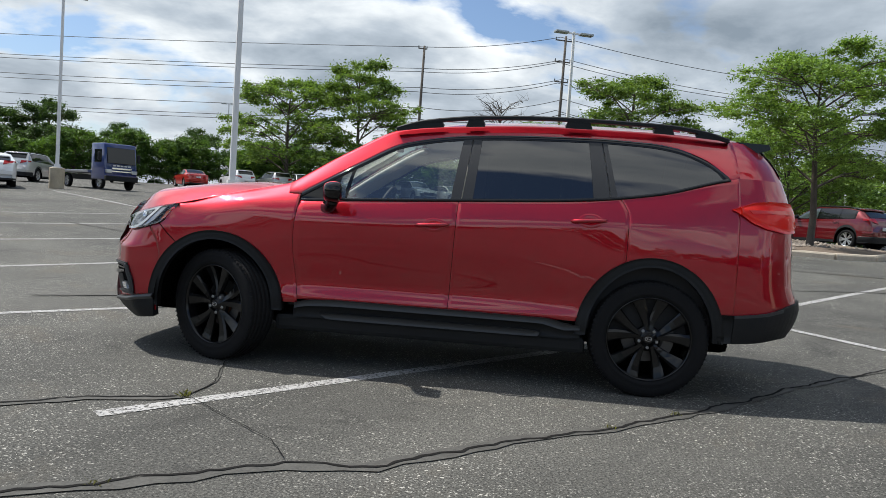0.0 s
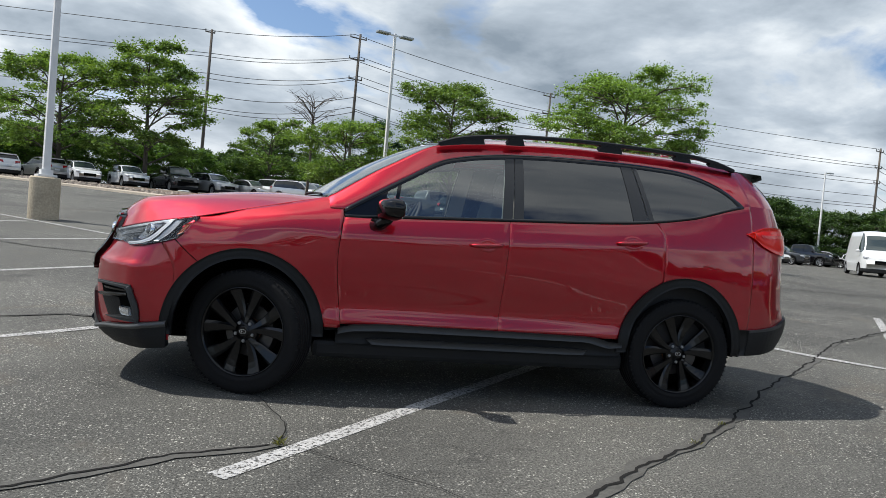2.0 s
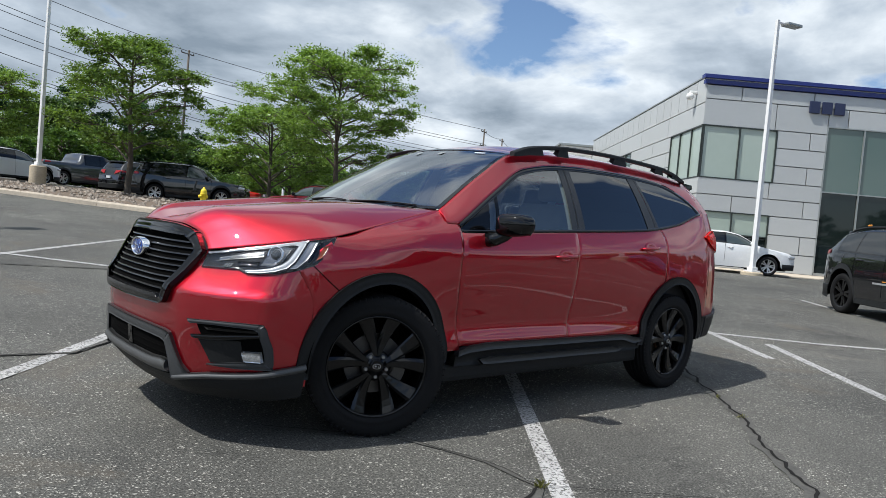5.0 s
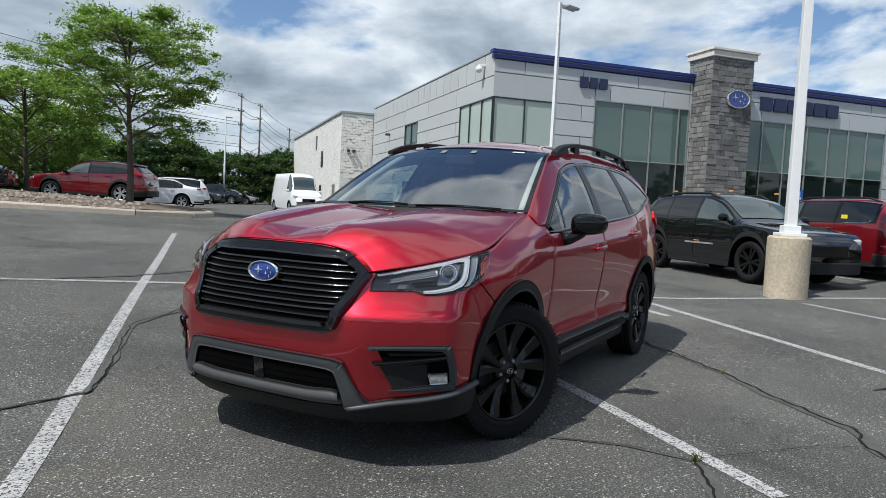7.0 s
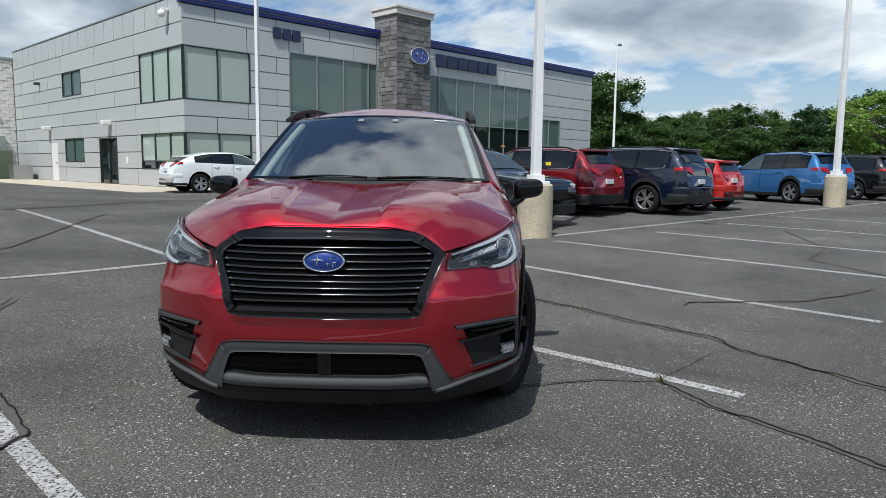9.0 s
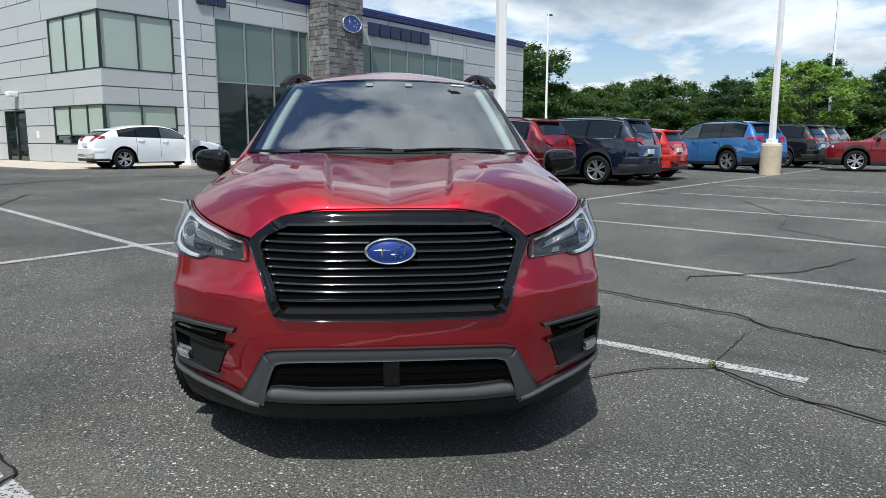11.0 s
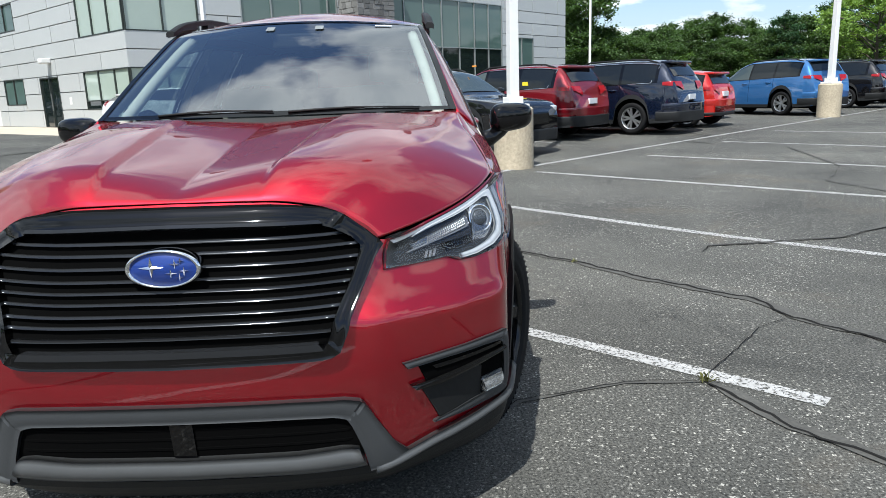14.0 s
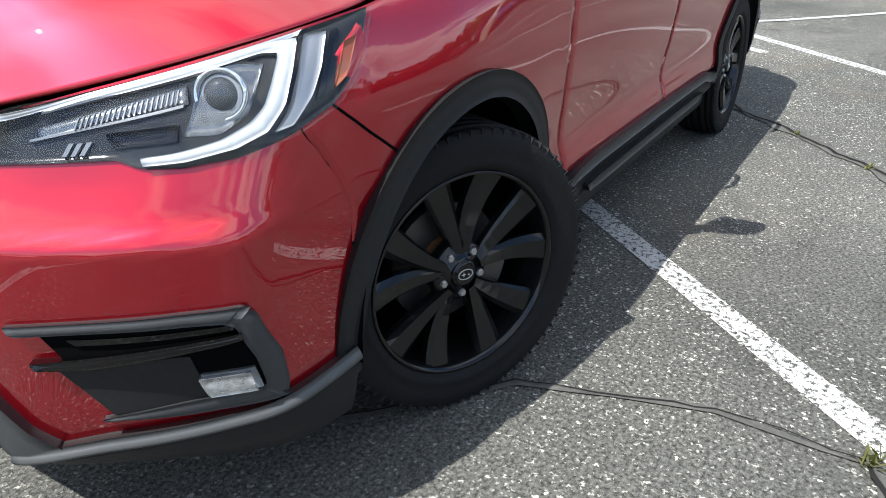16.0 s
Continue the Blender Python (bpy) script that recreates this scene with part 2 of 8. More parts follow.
def leaf_material(name, colour, spread=0.45):
    m = bpy.data.materials.new(name)
    m.use_nodes = True
    nt = m.node_tree
    nt.nodes.clear()
    N, L = nt.nodes.new, nt.links.new
    out, df, tl, mx, gl, mx2 = (N("ShaderNode" + k) for k in ("OutputMaterial", "BsdfDiffuse", "BsdfTranslucent", "MixShader", "BsdfGlossy", "MixShader"))
    g = N("ShaderNodeNewGeometry")
    oi = N("ShaderNodeObjectInfo")
    r = N("ShaderNodeMapRange"); r.inputs[3].default_value, r.inputs[4].default_value = 1 - spread, 1 + spread
    L(g.outputs["Random Per Island"], r.inputs[0])
    r3 = N("ShaderNodeMapRange"); r3.inputs[3].default_value, r3.inputs[4].default_value = 0.82, 1.18
    L(oi.outputs["Random"], r3.inputs[0])
    mm = N("ShaderNodeMath"); mm.operation = "MULTIPLY"
    L(r.outputs[0], mm.inputs[0]); L(r3.outputs[0], mm.inputs[1])
    v = N("ShaderNodeVectorMath"); v.operation = "SCALE"; v.inputs[0].default_value = colour
    L(mm.outputs[0], v.inputs["Scale"])
    v2 = N("ShaderNodeVectorMath"); v2.operation = "MULTIPLY"; v2.inputs[1].default_value = (1.25, 1.25, 0.55)
    L(v.outputs[0], v2.inputs[0])
    L(v.outputs[0], df.inputs[0]); L(v2.outputs[0], tl.inputs[0])
    gl.inputs["Roughness"].default_value = 0.45
    gl.inputs[0].default_value = (0.6, 0.65, 0.6, 1)
    mx.inputs[0].default_value, mx2.inputs[0].default_value = 0.38, 0.05
    L(df.outputs[0], mx.inputs[1]); L(tl.outputs[0], mx.inputs[2])
    L(mx.outputs[0], mx2.inputs[1]); L(gl.outputs[0], mx2.inputs[2]); L(mx2.outputs[0], out.inputs[0])
    return m


M_ASPHALT = asphalt_material()
M_LINE = line_material()
M_TAR = mat("crack_sealer", (0.068, 0.066, 0.059), 0.85, var=0.40, scale=7, bump=0.4, bscale=50)
M_CRACK = mat("open_crack", (0.016, 0.0155, 0.015), 1.0, spec=0.1)
M_CONCRETE = mat("concrete", (0.43, 0.365, 0.265), 0.9, var=0.32, scale=2.6, bump=0.5, bscale=40)
M_KERB = mat("kerb_concrete", (0.44, 0.38, 0.30), 0.9, var=0.2, scale=1.6, bump=0.5, bscale=30, objrand=0.08)
M_POLE = mat("white_enamel", (0.72, 0.72, 0.71), 0.45, var=0.05, scale=1.2)
M_PANEL = mat("aluminium_panel", (0.47, 0.485, 0.48), 0.42, 0.12, var=0.03, scale=0.7, objrand=0.035)
M_JOINT = mat("panel_joint", (0.36, 0.365, 0.37), 0.8)
M_BLUEBAND = mat("blue_fascia", (0.012, 0.024, 0.16), 0.35, var=0.05)
M_DARKCAP = mat("dark_coping", (0.05, 0.055, 0.075), 0.5)
M_STONE = mat("grey_stone", (0.150, 0.148, 0.143), 0.9, var=0.25, scale=3.0, bump=0.7, bscale=22, objrand=0.36)
M_MORTAR = mat("mortar", (0.26, 0.25, 0.235), 0.95, var=0.15, scale=6)
M_STONECAP = mat("cast_stone_cap", (0.60, 0.57, 0.52), 0.85, var=0.08)
M_WBRICK = mat("white_block", (0.66, 0.645, 0.60), 0.85, var=0.08, scale=2.0, bump=0.6, bscale=18, island=0.06)
M_WMORTAR = mat("white_block_joint", (0.55, 0.54, 0.50), 0.9, var=0.06)
M_FRAME = mat("window_frame", (0.36, 0.38, 0.37), 0.4, 0.6)
M_FRAMED = mat("dark_window_frame", (0.05, 0.06, 0.055), 0.4, 0.5)
M_BGLASS = mat("green_window_glass", (0.085, 0.135, 0.122), 0.03, 0.0, spec=0.7)
M_BGLASS_L = mat("blind_behind_glass", (0.36, 0.43, 0.38), 0.06, 0.0, spec=0.6, var=0.03, scale=0.4)
M_DGLASS = mat("dark_window_glass", (0.010, 0.016, 0.016), 0.03, 0.0, spec=0.6)
M_WHITE = mat("white_door_paint", (0.70, 0.70, 0.68), 0.5, var=0.04)
M_SIGN = mat("sign_blue", (0.022, 0.030, 0.075), 0.35, 0.2)
M_SIGNB = mat("logo_blue", (0.012, 0.040, 0.22), 0.25, 0.1, coat=0.6)
M_CHROME = mat("chrome", (0.82, 0.83, 0.84), 0.08, 1.0)
M_SILVER = mat("silver_plastic", (0.62, 0.63, 0.65), 0.28, 0.7)
M_BLKGLOSS = mat("gloss_black", (0.003, 0.003, 0.0035), 0.04, spec=0.42)
M_BLKMATT = mat("matt_black_plastic", (0.014, 0.0148, 0.0155), 0.55, spec=0.22, var=0.06, scale=30, bump=0.12, bscale=400)
M_GREYTRIM = mat("grey_trim_plastic", (0.040, 0.0425, 0.045), 0.48, spec=0.35, var=0.06, scale=20, bump=0.1, bscale=300)
M_TYRE = mat("tyre_rubber", (0.011, 0.011, 0.0115), 0.75, spec=0.15, var=0.12, scale=12, bump=0.2, bscale=80)
# near-black that paints shade into recesses, undersides and open seams
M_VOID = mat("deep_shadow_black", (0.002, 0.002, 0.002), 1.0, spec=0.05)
M_STEEL = mat("brushed_steel", (0.42, 0.42, 0.43), 0.35, 0.9, var=0.1, scale=30)
M_DISC = mat("dull_brake_iron", (0.085, 0.082, 0.08), 0.4, 0.7, var=0.15, scale=30)
M_RUST = mat("rusty_iron", (0.20, 0.09, 0.04), 0.8, 0.3, var=0.3, scale=30)
M_HERO = paint("deep_red_pearl_paint", (0.400, 0.0060, 0.0170), 0.92, 0.44, 0.10)
M_SCREEN = glass("windscreen_glass", (0.58, 0.72, 0.71), 0.0, 0.37)
M_SIDEGLASS = glass("side_glass", (0.80, 0.88, 0.84), 0.0, 0.20)
M_PRIVACY = glass("privacy_glass", (0.05, 0.055, 0.06), 0.0, 0.13)
M_LENS = glass("clear_lens", (0.92, 0.93, 0.94), 0.0, 0.025)
M_REDLENS = mat("red_lamp_lens", (0.80, 0.020, 0.012), 0.10, spec=0.3)
M_AMBER = mat("amber_reflector", (0.30, 0.07, 0.025), 0.15, coat=0.6)
M_SEAT = mat("grey_upholstery", (0.17, 0.165, 0.155), 0.8, var=0.1, scale=15)
M_TRIMLIGHT = mat("pale_cabin_trim", (0.55, 0.53, 0.49), 0.8, var=0.05)
M_CABIN = mat("dark_cabin_plastic", (0.012, 0.012, 0.013), 0.7, var=0.1)
M_BARK = mat("bark", (0.085, 0.070, 0.055), 0.95, var=0.35, scale=6, bump=0.8, bscale=25)
M_LEAF_A = leaf_material("locust_leaves", (0.155, 0.250, 0.052))
M_LEAF_B = leaf_material("wood_leaves", (0.055, 0.104, 0.027))
M_LEAF_C = leaf_material("shrub_leaves", (0.085, 0.160, 0.030))
M_PINE = leaf_material("pine_needles", (0.036, 0.085, 0.036), 0.35)
M_MULCH = mat("mulch_and_stones", (0.135, 0.100, 0.072), 0.95, var=0.5, scale=14, bump=1.0, bscale=30)
M_STONES = mat("river_stones", (0.23, 0.195, 0.16), 0.9, var=0.3, scale=8, island=0.35)
M_WOODPOLE = mat("weathered_pole_wood", (0.10, 0.085, 0.07), 0.9, var=0.25, scale=4)
M_WIRE = mat("cable", (0.03, 0.03, 0.03), 0.7)
M_PLATE = mat("plate_white", (0.6, 0.62, 0.64), 0.4)
M_ORANGE = mat("orange_trim", (0.75, 0.28, 0.03), 0.5)
M_YELLOW = mat("yellow_sticker", (0.80, 0.62, 0.03), 0.5)
M_GREENBOX = mat("utility_green", (0.10, 0.13, 0.08), 0.6, var=0.1)

# ---- mesh helpers ----


def link_mesh(name, verts, faces, material, parent=None, label="", smooth=False, mats=None, fmat=None):
    me = bpy.data.meshes.new(name)
    me.from_pydata([tuple(v) for v in verts], [], faces)
    for mm in (mats or [material]):
        me.materials.append(mm)
    if fmat is not None:
        me.polygons.foreach_set("material_index", fmat)
    if smooth:
        me.polygons.foreach_set("use_smooth", [True] * len(me.polygons))
    me.update()
    ob = new(name, me)
    if parent is not None:
        ob.parent = parent
    if label:
        ob["label"] = label
    return ob


def part(name, bm, material, parent, label="", smooth=False, recalc=True):
    """Link a bmesh as one mesh object under a thing or part."""
    if recalc:
        bmesh.ops.recalc_face_normals(bm, faces=bm.faces)
    me = bpy.data.meshes.new(name)
    bm.to_mesh(me)
    bm.free()
    me.materials.append(material)
    if smooth:
        me.polygons.foreach_set("use_smooth", [True] * len(me.polygons))
    ob = new(name, me)
    if parent is not None:
        ob.parent = parent
    if label:
        ob["label"] = label
    return ob


def empty(name, m=None, **tags):
    ob = new(name)
    ob.empty_display_size = 0.2
    if m is not None:
        ob.matrix_world = m
    return tagged(ob, **tags)


def box_into(bm, lo, hi, bevel=0.0, m=None):
    r = bmesh.ops.create_cube(bm, size=1.0)
    vs = r["verts"]
    c = [(a + b) / 2 for a, b in zip(lo, hi)]
    s = [abs(b - a) for a, b in zip(lo, hi)]
    for v in vs:
        v.co = Vector((c[0] + v.co.x * s[0], c[1] + v.co.y * s[1], c[2] + v.co.z * s[2]))
    if bevel:
        es = list({e for v in vs for e in v.link_edges})
        g = bmesh.ops.bevel(bm, geom=es, offset=bevel, segments=2, affect="EDGES", profile=0.6)
        vs = [v for v in bm.verts if v.is_valid and (v in g["verts"] or v in vs)]
    if m is not None:
        for v in vs:
            if v.is_valid:
                v.co = m @ v.co
    return vs


def box(name, lo, hi, material, parent=None, bevel=0.0, label="", m=None):
    bm = bmesh.new()
    box_into(bm, lo, hi, bevel, m)
    return part(name, bm, material, parent, label)


def tube_into(bm, pts, radii, seg=10, caps=True):
    """A tapered tube along points."""
    rings = []
    pts = [Vector(p) for p in pts]
    up = Vector((0, 0, 1))
    for i, p in enumerate(pts):
        d = (pts[min(i + 1, len(pts) - 1)] - pts[max(i - 1, 0)]).normalized()
        a = d.cross(up if abs(d.z) < 0.95 else Vector((1, 0, 0))).normalized()
        b = d.cross(a)
        r = radii[i] if isinstance(radii, (list, tuple)) else radii
        rings.append([bm.verts.new(p + (a * math.cos(k * math.tau / seg) + b * math.sin(k * math.tau / seg)) * r) for k in range(seg)])
    for r0, r1 in zip(rings, rings[1:]):
        for k in range(seg):
            bm.faces.new((r0[k], r0[(k + 1) % seg], r1[(k + 1) % seg], r1[k]))
    if caps:
        bm.faces.new(rings[0]); bm.faces.new(list(reversed(rings[-1])))


def tube(name, pts, radii, material, parent=None, seg=10, label="", smooth=True):
    bm = bmesh.new()
    tube_into(bm, pts, radii, seg)
    return part(name, bm, material, parent, label, smooth)


def lathe_into(bm, prof, seg=32, m=None):
    """Turn a profile of (radius, height) about z."""
    rings = []
    for r, h in prof:
        ring = []
        for k in range(seg):
            p = Vector((r * math.cos(k * math.tau / seg), r * math.sin(k * math.tau / seg), h))
            ring.append(bm.verts.new(m @ p if m else p))
        rings.append(ring)
    for r0, r1 in zip(rings, rings[1:]):
        for k in range(seg):
            bm.faces.new((r0[k], r0[(k + 1) % seg], r1[(k + 1) % seg], r1[k]))
    return rings


def ground_z(x, y):
    """Height of the lot: level at the red car, rising gently away from it."""
    a = 0.4 * (1 - math.exp(-max(0, x - 2) / 15))
    b = (0.045 * min(24, max(0, y - 1)) + 0.030 * min(35, max(0, y - 25))) / (1 + math.exp(min(40, (x - 13.5) / 3.6)))
    return a + b


# ---- ground ----


def build_ground():
    xs = np.unique(np.concatenate([np.linspace(-900, -60, 12), np.linspace(-60, -12, 25), np.linspace(-12, 30, 85), np.linspace(30, 90, 31), np.linspace(90, 900, 12)]))
    ys = xs
    n = len(xs)
    vs = [(x, y, ground_z(x, y)) for y in ys for x in xs]
    fs = [(j * n + i, j * n + i + 1, (j + 1) * n + i + 1, (j + 1) * n + i) for j in range(n - 1) for i in range(n - 1)]
    g = link_mesh("ground", vs, fs, M_ASPHALT, smooth=True)
    tagged(g, "worn grey asphalt parking lot with pale stone chips", "ground", kind="structure")


def ribbon(name, pts, width, material, lift=0.004, wob=0.0, seed=1, parent=None, label="", step=0.12):
    """A flat strip on the ground along points, with ragged sides if wob."""
    rnd = random.Random(seed)
    P = [Vector((p[0], p[1], 0)) for p in pts]
    dense = []
    for a, b in zip(P, P[1:]):
        k = max(1, int((b - a).length / step))
        dense += [a.lerp(b, i / k) for i in range(k)]
    dense.append(P[-1])
    vs, fs = [], []
    off = 0.0
    for i, p in enumerate(dense):
        d = (dense[min(i + 1, len(dense) - 1)] - dense[max(i - 1, 0)]).normalized()
        nrm = Vector((-d.y, d.x, 0))
        off = off * 0.75 + rnd.uniform(-1, 1) * wob
        w0 = width / 2 * (1 + (rnd.uniform(-0.35, 0.35) if wob else 0))
        w1 = width / 2 * (1 + (rnd.uniform(-0.35, 0.35) if wob else 0))
        if wob and i in (0, len(dense) - 1):
            w0 = w1 = width * 0.08
        for q in (p + nrm * (off + w0), p + nrm * (off - w1)):
            vs.append((q.x, q.y, ground_z(q.x, q.y) + lift))
    fs = [(2 * i, 2 * i + 1, 2 * i + 3, 2 * i + 2) for i in range(len(dense) - 1)]
    return link_mesh(name, vs, fs, material, parent, label)


def build_markings():
    lines = [((-1.42, -2.27), (3.15, 2.85)), ((3.15, 2.85), (8.2, 8.3)), ((-4.75, -1.1), (0.15, 4.2)), ((0.15, 4.2), (4.95, 9.3)),
             ((4.75, -0.30), (0.72, -4.30)), ((3.8, -0.75), (7.9, 4.1)), ((6.35, -2.12), (1.6, -7.6)), ((7.95, -4.25), (3.9, -8.9)), ((9.9, -6.3), (5.4, -11.3)),
             ((12.0, -8.3), (7.5, -13.4)),
             ((-6.0, 2.3), (-2.4, 6.2)), ((-2.4, 6.2), (2.5, 11.6)), ((-8.0, 4.9), (-4.4, 8.6)), ((-10.0, 7.4), (-6.6, 10.9)), ((-12.2, 9.6), (-8.8, 13.2)),
             ((-18.6, 22.2), (-12.3, 16.6)), ((8.9, -0.9), (11.6, 2.0)), ((11.0, -3.1), (14.5, 0.9))]
    for a, b in lines:
        ln = ribbon("parking_line", [a, b], 0.105, M_LINE, 0.004, parent=None, step=0.5)
        tagged(ln, "worn white painted parking bay line on asphalt", "parking line", group="parking lines", kind="structure")
    cross = ribbon("parking_line", [(-13.5, 17.6), (-0.6, 5.65), (3.15, 2.85), (5.5, -0.6), (7.2, -2.35), (16.5, -12.4), (20.5, -16.6)], 0.105, M_LINE, 0.008, step=0.5)
    tagged(cross, "long worn white line crossing the parking bays", "parking line", group="parking lines", kind="structure")
    cracks = [
        ([(-1.9, -3.6), (-0.98, -3.08), (-0.35, -2.65), (0.03, -2.6), (0.58, -2.08), (1.1, -1.71), (1.57, -1.3), (2.49, -0.43), (3.52, 0.44), (5.2, 1.9), (7.5, 3.2)], 0.10),
        ([(-3.0, -2.9), (-1.93, -2.25), (-1.63, -2.02), (-1.3, -1.93), (-1.16, -1.86)], 0.08),
        ([(-1.17, -1.88), (-1.15, -1.5), (-1.22, -1.25), (-1.31, -1.0), (-1.9, -0.5)], 0.024),
        ([(-1.13, -1.86), (-0.71, -2.22), (-0.5, -2.4), (-0.36, -2.63)], 0.014),
        ([(1.3, -2.75), (1.5, -2.86), (1.64, -4.08), (2.4, -5.2)], 0.05),
        ([(8.5, -6.9), (5.88, -6.38), (5.1, -5.9), (4.6, -5.5), (3.28, -5.83), (2.0, -6.6)], 0.028),
        ([(-4.2, 1.0), (-3.1, 1.55), (-2.3, 1.45), (-1.72, 2.0), (-0.9, 2.9), (0.6, 3.4)], 0.05),
        ([(-9, 8.9), (-5.0, 6.5), (-2.4, 5.9), (0.8, 5.2), (3.5, 5.3), (8, 6.4)], 0.05),
        ([(9.0, 16.5), (12.0, 15.2), (16.0, 14.0), (21.0, 15.0)], 0.09),
        ([(11.6, 13.5), (13.0, 16.5), (16.0, 20.0), (19.0, 24.5)], 0.10),
        ([(9.5, -6.0), (10.3, -5.6), (11.4, -6.6), (12.2, -6.4)], 0.06),
        ([(5.5, 9.0), (9.0, 8.0), (13.0, 7.2), (17.0, 3.0)], 0.08),
    ]
    for i, (pts, w) in enumerate(cracks):
        if w > 0.02:
            t = ribbon("crack_sealer", pts, w * 0.95, M_TAR, 0.0055 + 0.0003 * i, wob=min(0.02, w * 0.22), seed=20 + i)
            tagged(t, "dark tar sealer smeared along an asphalt crack", "crack", group="asphalt cracks", kind="structure")
        c = ribbon("open_crack", pts, max(0.005, w * 0.19), M_CRACK, 0.0085 + 0.0004 * i, wob=min(0.018, 0.004 + w * 0.16), seed=40 + i, step=0.05)
        tagged(c, "narrow black open crack in the asphalt", "crack", group="asphalt cracks", kind="structure")


build_ground()
build_markings()

# ---- dealership building ----
BASE = 0.34
MB = Matrix.Translation((22.7, 10.7, BASE)) @ Matrix.Rotation(radians(-42), 4, "Z")


def panel_wall(parent, along, length, rows, spacing, openings, top_spacing=None, base=BASE):
    """Metal panels on a wall; along 'u' is the front (face y=0), 'v' the side (face x=0). Heights are above sea, openings are (s0, s1, z0, z1)."""
    meshes = {}
    for r, (z0, z1) in enumerate(zip(rows, rows[1:])):
        sp = top_spacing if (top_spacing and r == len(rows) - 2) else spacing
        edges = set(np.round(np.arange(0, length, sp), 3)) | {round(length, 3)}
        if r % 2 and not (top_spacing and r == len(rows) - 2):
            edges = {0.0, round(length, 3)} | set(np.round(np.arange(sp / 2, length, sp), 3))
        for a, b, c, d in openings:
            if c < z1 - 0.01 and d > z0 + 0.01:
                edges |= {round(a, 3), round(b, 3)}
        edges = sorted(edges)
        for s0, s1 in zip(edges, edges[1:]):
            if s1 - s0 < 0.06:
                continue
            parts = [(z0, z1)]
            for a, b, c, d in openings:
                if a - 0.01 <= (s0 + s1) / 2 <= b + 0.01:
                    cut = []
                    for p, q in parts:
                        if d <= p or c >= q:
                            cut.append((p, q))
                        else:
                            if c > p + 0.03:
                                cut.append((p, c))
                            if d < q - 0.03:
                                cut.append((d, q))
                    parts = cut
            for p, q in parts:
                key = (round(s1 - s0, 3), round(q - p, 3))
                if key not in meshes:
                    bm = bmesh.new()
                    w, h = key[0] - 0.025, key[1] - 0.025
                    if along == "u":
                        box_into(bm, (0.0125, 0, 0.0125), (w, 0.05, h), 0.004)
                    else:
                        box_into(bm, (0, 0.0125, 0.0125), (0.05, w, h), 0.004)
                    me = bpy.data.meshes.new("panel")
                    bm.to_mesh(me); bm.free()
                    me.materials.append(M_PANEL)
                    meshes[key] = me
                ob = new("panel", meshes[key])
                ob.parent = parent
                ob.location = (s0, 0, p - base) if along == "u" else (0, s0, p - base)


def window(parent, along, s0, s1, z0, z1, mullions=(), transoms=(), pane=None, frame_mat=None, depth=0.05, name="window"):
    """A window with frame bars and separate panes, set a little into the wall."""
    pane = pane or M_BGLASS
    fm = frame_mat or M_FRAME
    z0, z1 = z0 - BASE, z1 - BASE
    f = 0.05

    def bx(nm, a, b, c, d, y0, y1, m, par):
        if along == "u":
            return box(nm, (a, y0, c), (b, y1, d), m, par)
        return box(nm, (y0, a, c), (y1, b, d), m, par)
    ss = [s0, *mullions, s1]
    zz = [z0, *[t - BASE for t in transoms], z1]
    win = None
    for i, (a, b) in enumerate(zip(ss, ss[1:])):
        for j, (c, d) in enumerate(zip(zz, zz[1:])):
            pm = pane[min(j, len(pane) - 1)] if isinstance(pane, (list, tuple)) else pane
            ob = bx("pane" if win else name, a + 0.005, b - 0.005, c + 0.005, d - 0.005, depth, depth + 0.02, pm, win or parent)
            win = win or ob
    for i, s in enumerate(ss):
        bx("frame", s - f / 2, s + f / 2, z0, z1, -0.015, depth + 0.03, fm, win)
    for z in zz:
        bx("frame", s0, s1, z - f / 2, z + f / 2, -0.012, depth + 0.028, fm, win)
    return win


